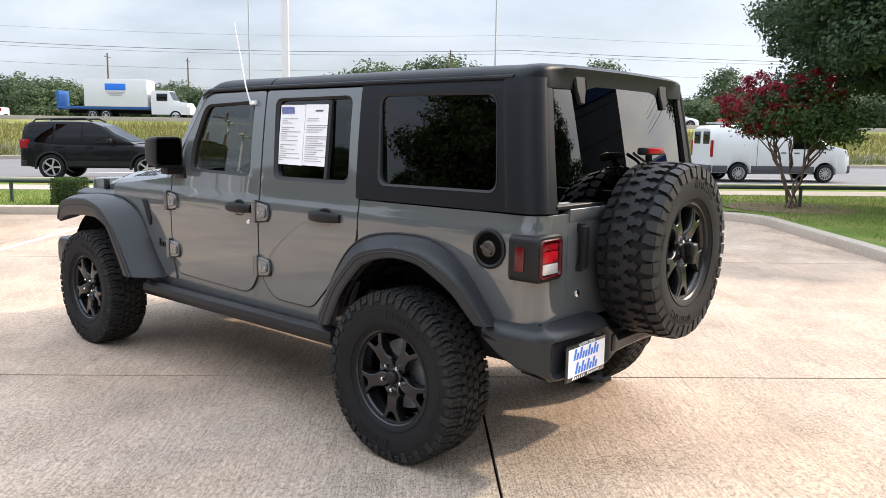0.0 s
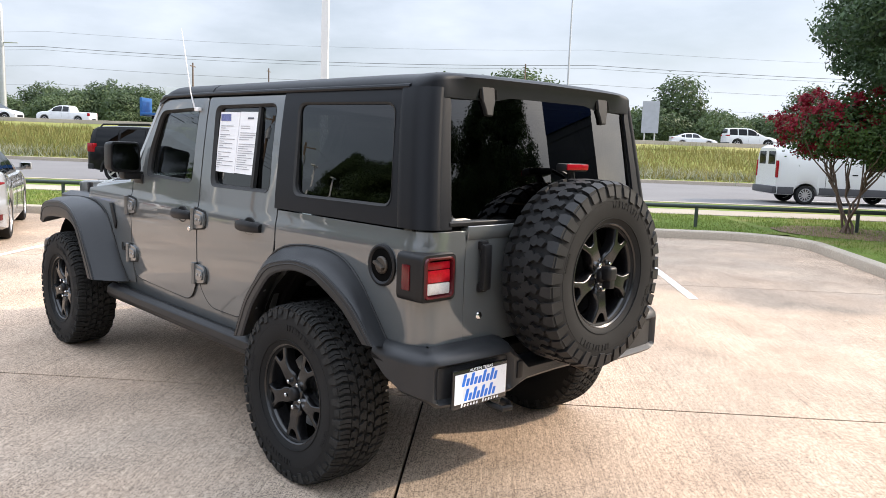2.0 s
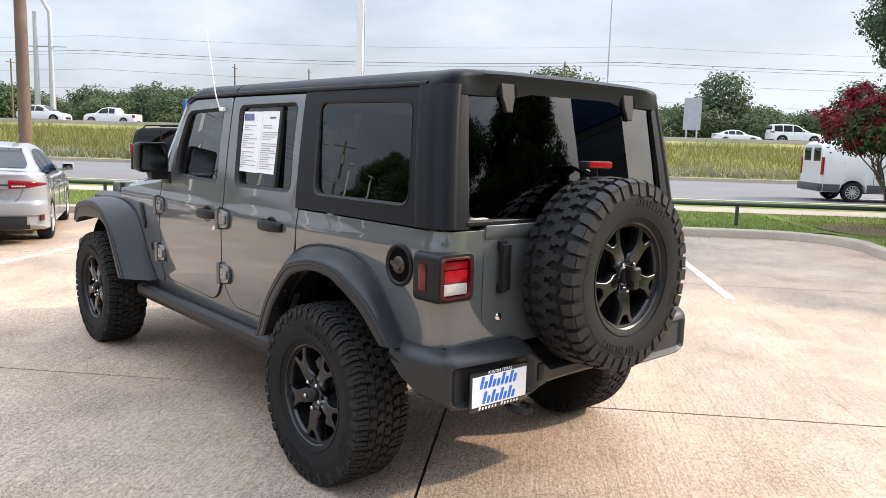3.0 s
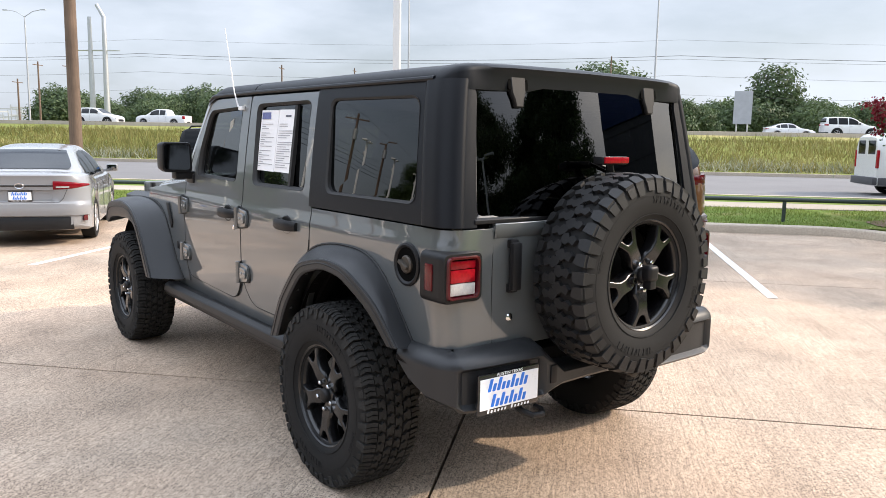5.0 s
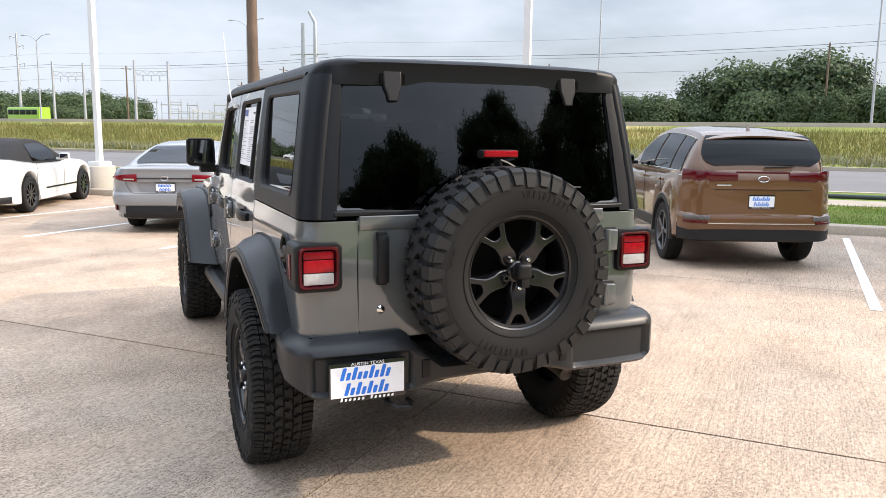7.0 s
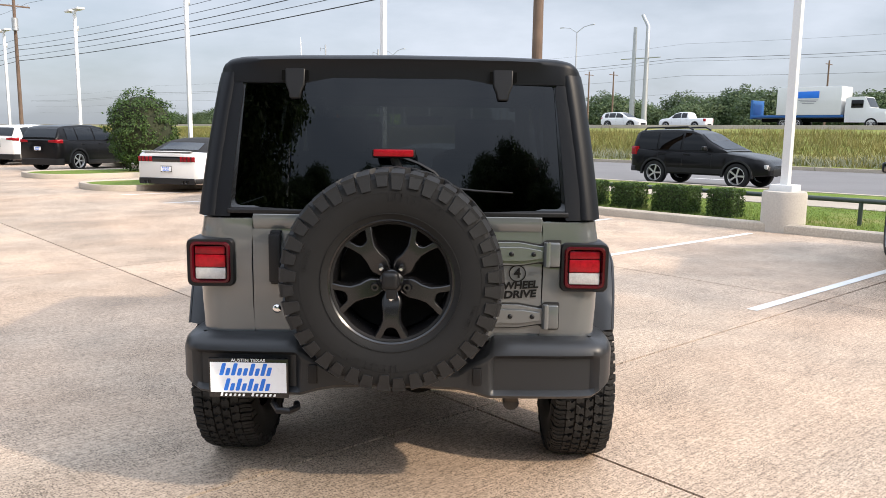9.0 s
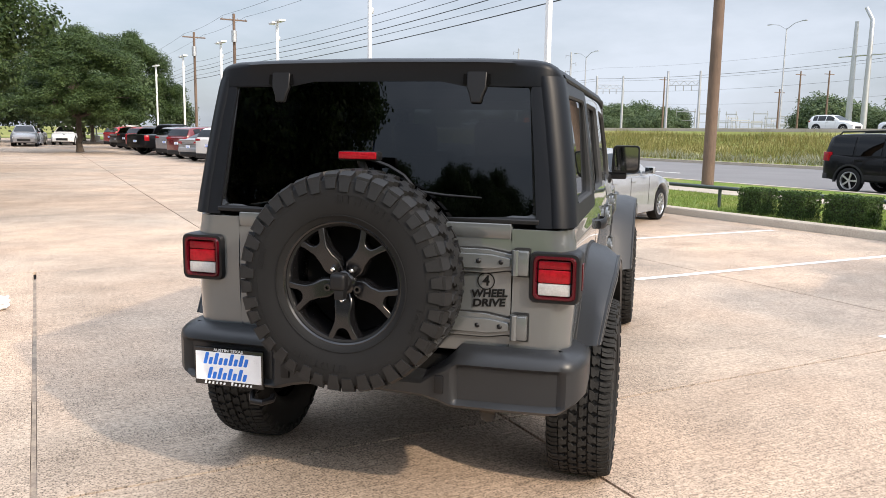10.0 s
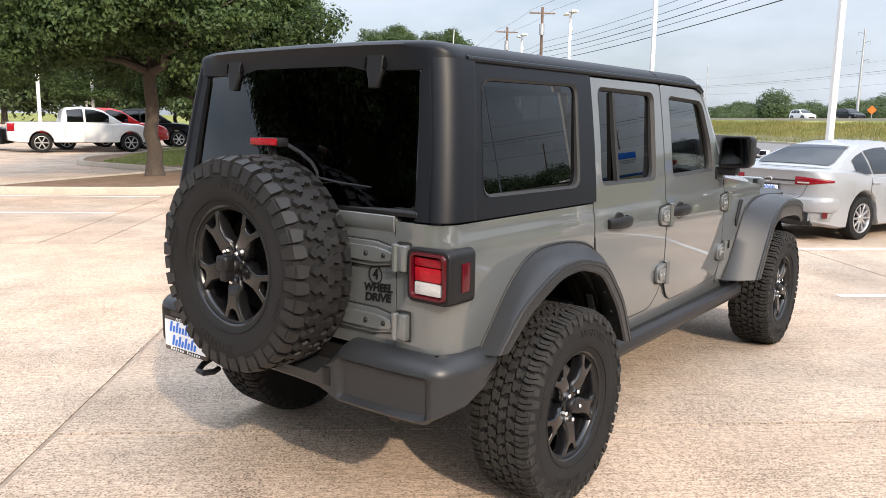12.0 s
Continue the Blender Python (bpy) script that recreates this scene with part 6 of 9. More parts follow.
    loft(bm, [[(0.718, sg * a[0], a[1]), (0.730, sg * (a[0] * 0.7 + b[0] * 0.3), a[1] * 0.7 + b[1] * 0.3), (0.730, sg * (a[0] * 0.3 + b[0] * 0.7), a[1] * 0.3 + b[1] * 0.7), (0.712, sg * b[0], b[1])] for a, b in zip(outp + outp[:1], inn + inn[:1])], True, False)
    part("lamp_ring", bm, M_LAMP_RING, lm, "smoked red lens ring", 35)
    for z0, z1, mt, lb in ((1.046, 1.078, M_LAMP_MID, "dark red upper lens"), (0.995, 1.044, M_LAMP_RED, "red lens"), (0.948, 0.993, M_LAMP_WHITE, "clear reversing lens")):
        bm = boxed((0.712, sg * 0.7215, (z0 + z1) / 2), (0.02, 0.118, z1 - z0), 0.006)
        part("lamp_lens", bm, mt, lm, lb)
    bm = boxed((0.635, sg * 0.8155, 1.012), (0.045, 0.008, 0.10), 0.003)
    part("side_marker", bm, M_LAMP_RING if sg > 0 else M_LAMP_DEEP, lm, "red side marker lens")
    # fuel filler on the driver's side
    if sg < 0:
        bm = bmesh.new()
        lathe(bm, [(0.086, 0.004), (0.084, -0.008), (0.076, -0.011), (0.069, -0.008), (0.066, -0.003)], 36)
        fu = part("fuel_filler", bm, M_BLACK, jeep, "round black recessed fuel filler", m=pose(0.462, -0.79, 1.034))
        bm = bmesh.new()
        lathe(bm, [(0.068, -0.0045), (0.05, -0.002), (0.0, -0.002)], 36)
        part("filler_recess", bm, M_VOID, fu)
        bm = bmesh.new()
        lathe(bm, [(0.0, -0.016), (0.03, -0.014), (0.036, -0.008), (0.036, 0.01)], 24)
        box(bm, (0, -0.02, 0), (0.06, 0.02, 0.014), 0.004, 0)
        part("fuel_cap", bm, M_PIPE, fu, m=pose(0, 0, 0, 0, 25, 0))

# roof: two front panels and the rear cap, seams between them
def roof_piece(x0, x1, n):
    bm = bmesh.new()
    rings = []
    for x in lin(x0, x1, n):
        dz = -0.055 * max(0, (-1.62 - x) / 0.18) ** 1.7 - 0.004 * max(0, (x - 0.3) / 0.3)
        sec = [(-0.703, 1.738), (-0.700, 1.757), (-0.685, 1.778), (-0.655, 1.795), (-0.60, 1.805), (-0.4, 1.812), (0, 1.816), (0.4, 1.812), (0.60, 1.805), (0.655, 1.795), (0.685, 1.778), (0.700, 1.757), (0.703, 1.738), (0.6, 1.728), (-0.6, 1.728)]
        rings.append([(x, y, (z + dz if z > 1.73 else z + dz * 0.6)) for y, z in sec])
    loft(bm, rings)
    return part("roof_panel", bm, M_TOP, jeep, "black textured hardtop roof panel", 40, 0.004)


roof_piece(-1.80, -1.132, 12)
roof_piece(-1.124, 0.516, 14)
# spoiler lip over the rear glass
bm = bmesh.new()
rings = []
ROOF_EDGE = [(0, 1.816), (0.4, 1.812), (0.60, 1.805), (0.655, 1.795), (0.685, 1.778), (0.700, 1.757), (0.706, 1.742)]
for k in range(-30, 31):
    y = math.copysign(0.706 * math.sin(abs(k) / 30 * math.pi / 2), k)
    ay = abs(y)
    e = 1 - max(0.0, min(1.0, (ay - 0.48) / 0.14)) ** 2 * (3 - 2 * max(0.0, min(1.0, (ay - 0.48) / 0.14)))
    zt = interp(ay, ROOF_EDGE)
    xb = 0.622 if ay < 0.615 else 0.529 + 0.093 * math.sqrt(max(0.0, 1 - ((ay - 0.615) / 0.0912) ** 2))
    zs = [zt + (1.704 - zt) * f for f in (0.0, 0.03, 0.10, 0.19, 0.31, 0.55, 0.8, 1.0)]
    rings.append([(0.512, y, 1.70), (0.512, y, zt)] + [(max(0.514, xb + dx + o * e), y, z) for (dx, o), z in zip(((-0.06, 0.0), (-0.028, 0.010), (-0.010, 0.020), (-0.002, 0.024), (0.0, 0.016), (0.002, 0.008), (0.004, 0.004), (0.004, 0.002)), zs)] + [(max(0.513, xb - 0.03), y, 1.698)])
loft(bm, rings)
part("rear_spoiler", bm, M_TOP, jeep, "black hardtop lip over the rear glass", 60)

# rear glass
gl = rounded([(-0.652, 1.222), (-0.612, 1.722), (0.612, 1.722), (0.652, 1.222)], [0.03, 0.035, 0.035, 0.03])
g = bmesh.new()
g.faces.new([g.verts.new(rear_face(*p, 0.004)) for p in gl])
for s in lin(-0.62, 0.62, 32):
    bmesh.ops.bisect_plane(g, geom=g.verts[:] + g.edges[:] + g.faces[:], plane_co=(0, s, 0), plane_no=(0, 1, 0), dist=1e-5)
# the pane bows outwards with a radius of about 6.4 m
for v in g.verts:
    v.co.x += 0.022 - v.co.y ** 2 / 12.8
tg = part("rear_window", g, M_GLASS_DARK, jeep, "large dark rear window", 60)
bm = bmesh.new()
ring2 = shrink(gl, (0.97, 0.955))
loft(bm, [[rear_face(*a, 0.002), rear_face(*b, 0.006), rear_face(*b, 0.012), rear_face(*a, 0.02)] for a, b in zip(gl + gl[:1], ring2 + ring2[:1])], True, False)
part("window_border", bm, M_GLOSS_BLACK, tg, "black border of the rear window", 30)
bm = bmesh.new()
loft(bm, [[(0.704, y, 1.204), (0.704, y, 1.220), (0.69, y, 1.228), (0.67, y, 1.204)] for y in lin(-0.655, 0.655, 5)])
part("window_sill_seal", bm, M_BLACK, tg, smooth=30, bevel=0.003)
for sg in (-1, 1):
    bm = bmesh.new()
    yc = sg * 0.398
    out = [(-0.040, 1.775), (0.040, 1.775), (0.038, 1.70), (0.026, 1.672), (0.020, 1.642), (-0.020, 1.642), (-0.026, 1.672), (-0.038, 1.70)]
    prism(bm, [(yc + a, b) for a, b in out], lambda a, b, d: rear_face(a, b, d), 0.012, -0.022)
    # the notch is not cut out: a near-black slab gives its shade
    nt = bmesh.new()
    prism(nt, rounded([(yc - 0.052, 1.71), (yc + 0.052, 1.71), (yc + 0.050, 1.782), (yc - 0.050, 1.782)], 0.006, 2), lambda a, b, d: rear_face(a, b, d), 0.0, -0.0195)
    part("hinge_notch_shade", nt, M_VOID, tg, "black slab drawn as the shaded notch behind the hinge", 0)
    part("glass_hinge", bm, M_BLACK, tg, "black rear glass hinge", 30, 0.006)
# wiper
bm = bmesh.new()
tube(bm, [rear_face(0.18, 1.315, -0.031), rear_face(0.30, 1.302, -0.025), rear_face(0.44, 1.296, -0.016)], [0.006, 0.005, 0.003], 6)
tube(bm, [rear_face(0.0, 1.43, -0.035), rear_face(0.08, 1.402, -0.034), rear_face(0.14, 1.37, -0.033), rear_face(0.172, 1.338, -0.032), rear_face(0.18, 1.314, -0.031)], [0.008, 0.0075, 0.007, 0.006, 0.006], 6)
part("wiper", bm, M_BLACK, tg, "rear wiper arm")

# tailgate
TG = rounded([(-0.560, 1.196), (-0.560, 0.712), (0.560, 0.712), (0.560, 1.196)], [0.01, 0.06, 0.06, 0.01])
gate = part("tailgate", panel(TG, rear_face, (), 0.03, (), Z_CUTS), M_BODY, jeep, "glossy grey side-hinged tailgate", 25, 0.004)
bm = bmesh.new()
loft(bm, [[(0.694, y, 1.14), (0.706, y, 1.152), (0.709, y, 1.185), (0.706, y, 1.203), (0.68, y, 1.206)] for y in lin(-0.556, 0.556, 9)])
part("gate_top_rail", bm, M_BODY, gate, smooth=40, bevel=0.003)
for z in (1.062, 0.818):
    bm = bmesh.new()
    prism(bm, rounded([(0.30, z - 0.044), (0.47, z - 0.044), (0.55, z - 0.030), (0.585, z - 0.030), (0.585, z + 0.030), (0.55, z + 0.032), (0.47, z + 0.046), (0.30, z + 0.046)], 0.010, 3), lambda a, b, d: Vector((0.70 + d, a, b)), -0.005, 0.015)
    prism(bm, rounded([(0.31, z - 0.026), (0.485, z - 0.026), (0.56, z - 0.014), (0.56, z + 0.016), (0.485, z + 0.028), (0.31, z + 0.028)], 0.010, 3), lambda a, b, d: Vector((0.70 + d, a, b)), 0.01, 0.026)
    tube(bm, [(0.722, 0.577, z - 0.047), (0.722, 0.577, z + 0.049)], 0.014, 10)
    box(bm, (0.712, 0.606, z), (0.034, 0.042, 0.094), 0.008)
    gp = bmesh.new()
    prism(gp, rounded([(0.296, z - 0.049), (0.472, z - 0.049), (0.552, z - 0.036), (0.575, z - 0.054), (0.632, z - 0.054), (0.632, z + 0.056), (0.575, z + 0.056), (0.552, z + 0.038), (0.472, z + 0.051), (0.296, z + 0.051)], 0.008, 3), lambda a, b, d: Vector((0.70 + d, a, b)), -0.005, 0.003)
    part("hinge_gap", gp, M_SEAL_SHADE, gate, smooth=30)
    hg = part("gate_hinge", bm, M_BODY, gate, "painted tailgate hinge strap", 35, 0.002)
    for y in (0.44, 0.525):
        bm = bmesh.new()
        lathe(bm, [(0.0, 0.006), (0.0045, 0.006), (0.006, 0.004), (0.0075, 0.003), (0.0095, 0.001)], 14, "x")
        part("hinge_bolt", bm, M_BLACK, hg, m=pose(0.7265, y, z + 0.002))
bm = bmesh.new()
box(bm, (0.728, -0.468, 1.035), (0.03, 0.052, 0.19), 0.014)
for v in bm.verts:
    t = abs(v.co.z - 1.035) / 0.095
    v.co.y = -0.468 + (v.co.y + 0.468) * (0.72 + 0.28 * max(0, t - 0.5) * 2)
box(bm, (0.708, -0.468, 1.122), (0.03, 0.042, 0.036), 0.008)
box(bm, (0.708, -0.468, 0.948), (0.03, 0.042, 0.036), 0.008)
part("gate_handle", bm, M_BLACK, gate, "black upright tailgate handle", 35)
bm = bmesh.new()
lathe(bm, [(0.0, 0.008), (0.012, 0.007), (0.017, 0.003), (0.017, -0.004)], 16, "x")
part("lock", bm, M_CHROME, gate, "chrome lock barrel", m=pose(0.70, -0.47, 0.83))
FACE = Matrix(((0, 0, 1, 0.7035), (1, 0, 0, 0), (0, 1, 0, 0), (0, 0, 0, 1)))
lettering("decal_lettering", "WHEEL", 0.040, M_DECAL, gate, FACE @ pose(0.478, 0.938, 0, 0, 0, 4), 0.0006, "black lettering", shear=0.15, stretch=1.05, bold=0.0016)
lettering("decal_lettering", "DRIVE", 0.040, M_DECAL, gate, FACE @ pose(0.476, 0.902, 0, 0, 0, 4), 0.0006, "black lettering", shear=0.15, stretch=1.15, bold=0.0016)
lettering("decal_lettering", "4", 0.052, M_DECAL, gate, FACE @ pose(0.466, 0.985, 0), 0.0006, "black lettering", bold=0.0016)
bm = bmesh.new()
ring = [(math.cos(a), math.sin(a)) for a in lin(0, 2 * math.pi, 33)]
loft(bm, [[(0.7035, 0.466 + c * r, 0.985 + s * r) for r in (0.029, 0.0335)] + [(0.7045, 0.466 + c * r, 0.985 + s * r) for r in (0.0335, 0.029)] for c, s in ring], True, False)
part("decal_ring", bm, M_DECAL, gate)

# rear bumper
def bumper_mesh():
    bm = bmesh.new()
    path = [(0.47, -0.845), (0.56, -0.852), (0.66, -0.848), (0.73, -0.828), (0.760, -0.806), (0.777, -0.785), (0.782, -0.770), (0.786, -0.755), (0.792, -0.72), (0.80, -0.62), (0.805, -0.45), (0.806, -0.382), (0.806, -0.368), (0.806, -0.355), (0.80, -0.30), (0.79, -0.24), (0.785, -0.12), (0.785, 0.0)]
    path += [(x, -y) for x, y in reversed(path[:-1])]
    rings = []
    for i, (x, y) in enumerate(path):
        a, b = Vector(path[max(0, i - 1)]), Vector(path[min(len(path) - 1, i + 1)])
        d = (b - a).normalized()
        nr = Vector((d.y, -d.x))
        if nr.x < 0 and abs(y) < 0.8:
            nr = -nr
        if abs(y) >= 0.8:
            nr = Vector((abs(nr.x), nr.y if nr.y * y > 0 else -nr.y))
        top = interp(abs(y), [(0.0, 0.615), (0.25, 0.62), (0.38, 0.735), (1, 0.735)])
        low = interp(abs(y), [(0.0, 0.535), (0.27, 0.53), (0.36, 0.505), (0.75, 0.505), (0.86, 0.56)])
        low += 0.10 * max(0, (0.62 - x) / 0.15)
        dish = 0.024 * max(0.0, min(1.0, (abs(y) - 0.362) / 0.018)) * max(0.0, min(1.0, (0.778 - abs(y)) / 0.02)) if top > 0.7 else 0.0
        hi = top - 0.05 if top > 0.7 else top - 0.028
        sec = [(-0.20, top), (-0.07, top + 0.004), (-0.025, top - 0.010), (-0.006, top - 0.03 if top > 0.7 else top - 0.02), (0.0, hi), (-dish * 0.15, hi - 0.004), (-dish, hi - 0.018), (-dish, low + 0.038), (-dish * 0.15, low + 0.024), (0.0, low + 0.021), (-0.012, low + 0.008), (-0.035, low), (-0.2, low)]
        rings.append([(x + nr.x * o, y + nr.y * o, z) for o, z in sec])
    loft(bm, rings)
    return bm


bump = part("rear_bumper", bumper_mesh(), M_FLARE, jeep, "dark grey plastic rear bumper", 30)
bm = boxed((0.800, -0.315, 0.60), (0.02, 0.036, 0.075), 0.006)
part("bumper_lamp", bm, M_BLACK, bump, "small dark bumper lamp")
bm = boxed((0.800, 0.315, 0.60), (0.02, 0.036, 0.07), 0.006)
part("bumper_lamp", bm, M_BLACK, bump)

# number plate frame with a dealer plate
def dealer_plate(parent, m, s=1.0, wide=0.308, high=0.158):
    fr = part("plate_frame", boxed((0, 0, 0), (0.014, wide * s, high * s), 0.006), M_GLOSS_BLACK, parent, "black plate frame", m=m)
    part("plate", boxed((0.0085, 0, 0.002 * s), (0.003, wide * 0.95 * s, high * 0.75 * s), 0.001), M_PLATE, fr, "white dealer plate with blue script shapes", 0)
    # two lines of slanted strokes and loops stand in for the dealer's mark
    def stroke(bm, y, z0, z1, t, x0, x1):
        pts = rounded([(y, z0), (y + t, z0), (y + t + (z1 - z0) * 0.28, z1), (y + (z1 - z0) * 0.28, z1)], t * 0.3, 3)
        prism(bm, [(a * s, b * s) for a, b in pts], lambda a, b, d: Vector((d, a, b)), x0, x1)

    for zb, y0, tall in ((0.010, -0.112, (4.6, 2.8, 4.6, 2.8, 2.8, 4.6, 2.8, 4.6, 3.2)), (-0.050, -0.096, (4.6, 2.8, 4.6, 2.8, 4.6, 2.8, 4.6, 2.8))):
        bm = bmesh.new()
        for k, h in enumerate(tall):
            stroke(bm, y0 + 0.0225 * k, zb, zb + h * 0.0105, 0.0155, 0.0095, 0.0107)
        part("plate_script", bm, M_BLUE, fr, "row of slanted blue strokes", 0)
    bm = bmesh.new()
    for k in range(13):
        y = -0.110 + 0.017 * k
        if k in (6,):
            continue
        stroke(bm, y, -0.073, -0.058 if k in (0, 7) else -0.063, 0.0085, 0.0070, 0.0076)
    part("frame_script", bm, M_WHITE_PRINT, fr, smooth=0)
    return fr


plate = dealer_plate(bump, pose(0.806, -0.559, 0.583, 0, 0, 0))
lettering("frame_lettering", "AUSTIN TEXAS", 0.0165, M_WHITE_PRINT, plate, Matrix(((0, 0, 1, 0.0073), (1, 0, 0, 0), (0, 1, 0, 0.069), (0, 0, 0, 1))), 0.0004, "white lettering", stretch=1.2)

# spare wheel on its carrier
w_spare = pose(0.985, 0.0, 0.995, 0, 0, 90)
bm = bmesh.new()
lathe(bm, [(0.0, 0.80), (0.10, 0.80), (0.12, 0.76), (0.16, 0.72), (0.18, 0.69)], 24, "x")
car = part("spare_carrier", bm, M_BLACK, jeep, "black cast spare wheel carrier", m=pose(0, 0, 0.995))
bm = bmesh.new()
tube(bm, [(0.765, 0.03, 0.30), (0.77, 0.01, 0.385), (0.775, -0.005, 0.425), (0.778, -0.006, 0.44)], [0.02, 0.018, 0.016, 0.014], 8)
part("lamp_stalk", bm, M_BLACK, car)
bm = boxed((0.782, -0.006, 0.447), (0.055, 0.160, 0.034), 0.01)
part("lamp_housing", bm, M_BLACK, car)
bm = boxed((0.810, -0.006, 0.449), (0.012, 0.146, 0.026), 0.004)
part("brake_lamp", bm, M_LAMP_RED, car, "red high brake lamp")
# wheels
first = off_road_wheel(jeep, pose(0, -0.912, 0.398))
off_road_wheel(jeep, pose(-3.008, -0.912, 0.398), first=first)
off_road_wheel(jeep, pose(0, 0.912, 0.398, 0, 0, 180), first=first)
off_road_wheel(jeep, pose(-3.008, 0.912, 0.398, 0, 0, 180), first=first)
off_road_wheel(jeep, w_spare, seats=(0, 2, 3), spare=True)

# nose: hood, grille, bumper, windscreen
def hood_mesh():
    bm = bmesh.new()
    rings = []
    for x, zc, hw, zs in ((-2.16, 1.262, 0.66, 1.215), (-2.4, 1.255, 0.648, 1.19), (-2.8, 1.235, 0.62, 1.165), (-3.15, 1.205, 0.59, 1.135), (-3.36, 1.165, 0.57, 1.10), (-3.44, 1.12, 0.555, 1.06), (-3.46, 1.05, 0.55, 1.02)):
        rings.append([(x, -hw, zs - 0.16), (x, -hw, zs - 0.02), (x, -hw + 0.025, zs + 0.008), (x, -hw * 0.72, zc - 0.012), (x, -hw * 0.6, zc), (x, 0, zc + 0.006), (x, hw * 0.6, zc), (x, hw * 0.72, zc - 0.012), (x, hw - 0.025, zs + 0.008), (x, hw, zs - 0.02), (x, hw, zs - 0.16)])
    return loft(bm, rings)


hood = part("hood", hood_mesh(), M_BODY, jeep, "glossy grey hood", 45, 0.004)
for sg in (-1, 1):
    bm = bmesh.new()
    for k in range(6):
        x = -2.60 - k * 0.062
        hw = interp(x, [(-3.15, 0.59), (-2.8, 0.62), (-2.4, 0.648)])
        zs = interp(x, [(-3.15, 1.135), (-2.8, 1.165), (-2.4, 1.19)])
        zc = interp(x, [(-3.15, 1.205), (-2.8, 1.235), (-2.4, 1.255)])
        lo, hi = Vector((x, hw - 0.045, zs + 0.012)), Vector((x, hw * 0.72 + 0.02, zc - 0.016))
        for dx, a0, a1, w in ((0, 0.05, 0.95, 0.011), (-0.022, 0.05, 0.4 if k % 2 else 0.25, 0.026)):
            p, q = lo.lerp(hi, a0), lo.lerp(hi, a1)
            vs = [bm.verts.new((pt.x + dx + sx * w / 2, sg * pt.y, pt.z + up)) for up in (0.0, 0.003) for pt, sx in ((p, -1), (p, 1), (q, 1), (q, -1))]
            for f in ((0, 1, 2, 3), (7, 6, 5, 4), (0, 4, 5, 1), (1, 5, 6, 2), (2, 6, 7, 3), (3, 7, 4, 0)):
                bm.faces.new([vs[i] for i in f])
    part("hood_letter_bars", bm, M_DECAL, hood, "dark decal bars", 0)
    bm = boxed((-3.28, sg * 0.60, 1.10), (0.05, 0.03, 0.08), 0.008)
    part("hood_latch", bm, M_BLACK, hood)
    # fender top, inner side and vent
    bm = bmesh.new()
    loft(bm, [[(x, sg * 0.54, 1.06), (x, sg * 0.70, 1.07), (x, sg * 0.765, 1.045), (x, sg * 0.765, 0.9), (x, sg * 0.5, 0.7)] for x in (-3.42, -2.98, -2.72)])
    part("fender_top", bm, M_FLARE, jeep, "black fender top", 35, 0.006)
    bm = bmesh.new()
    prism(bm, rounded([(-2.455, 1.055), (-2.405, 1.055), (-2.34, 0.93), (-2.36, 0.88)], 0.015, 3), lambda a, b, d: Vector((a, sg * d, b)), 0.74, 0.772)
    part("fender_vent", bm, M_BLACK, jeep, "black fender vent", 30, 0.004)
    bm = bmesh.new()
    for k, (h, w) in enumerate(((0.05, 0.014), (0.03, 0.02), (0.03, 0.02), (0.04, 0.022))):
        box(bm, (-2.245 + k * 0.03, sg * 0.768, 0.775 + h / 2 - 0.015), (w, 0.006, h), 0.003)
    part("badge", bm, M_BLACK, jeep, "dark raised badge shape")
    bm = bmesh.new()
    lathe(bm, [(0.0, -0.012), (0.07, -0.008), (0.088, 0.01), (0.088, 0.05)], 24, "x")
    part("headlamp", bm, M_LAMP_WHITE, jeep, "round clear headlamp", m=pose(-3.50, sg * 0.45, 0.98))
bm = boxed((-3.47, 0, 0.93), (0.06, 1.22, 0.42), 0.03)
gr = part("grille", bm, M_BODY, jeep, "grey slotted grille")
for k in range(7):
    part("grille_slot", boxed((-3.50, -0.24 + k * 0.08, 0.95), (0.012, 0.045, 0.26), 0.015), M_BLACK, gr)
bm = bmesh.new()
loft(bm, [[(x, y, 0.50), (x - 0.16, y, 0.50), (x - 0.18, y, 0.56), (x - 0.17, y, 0.66), (x - 0.14, y, 0.69), (x, y, 0.69)] for y, x in ((-0.84, -3.44), (-0.80, -3.50), (-0.5, -3.58), (0, -3.60), (0.5, -3.58), (0.80, -3.50), (0.84, -3.44))])
part("front_bumper", bm, M_FLARE, jeep, "black plastic front bumper", 35, 0.01)
bm = bmesh.new()
g = [bm.verts.new(p) for p in ((-2.19, -0.66, 1.235), (-2.19, 0.66, 1.235), (-1.80, 0.625, 1.722), (-1.80, -0.625, 1.722))]
bm.faces.new(g)
ws = part("windscreen", bm, M_GLASS_CLEAR, jeep, "flat clear windscreen", 0)
for sg in (-1, 1):
    bm = bmesh.new()
    loft(bm, [[(x + dx, sg * (y + dy), z) for dx, dy in ((-0.03, -0.05), (-0.03, 0.02), (0.05, 0.035), (0.06, -0.03))] for x, y, z in ((-2.20, 0.705, 1.18), (-2.10, 0.70, 1.33), (-1.90, 0.68, 1.58), (-1.785, 0.665, 1.735))])
    part("windscreen_pillar", bm, M_BODY, ws, smooth=35, bevel=0.008)
part("header", boxed((-1.80, 0, 1.735), (0.08, 1.34, 0.04), 0.012), M_BODY, ws)
part("cowl", boxed((-2.16, 0, 1.20), (0.14, 1.40, 0.05), 0.015), M_BLACK, jeep)

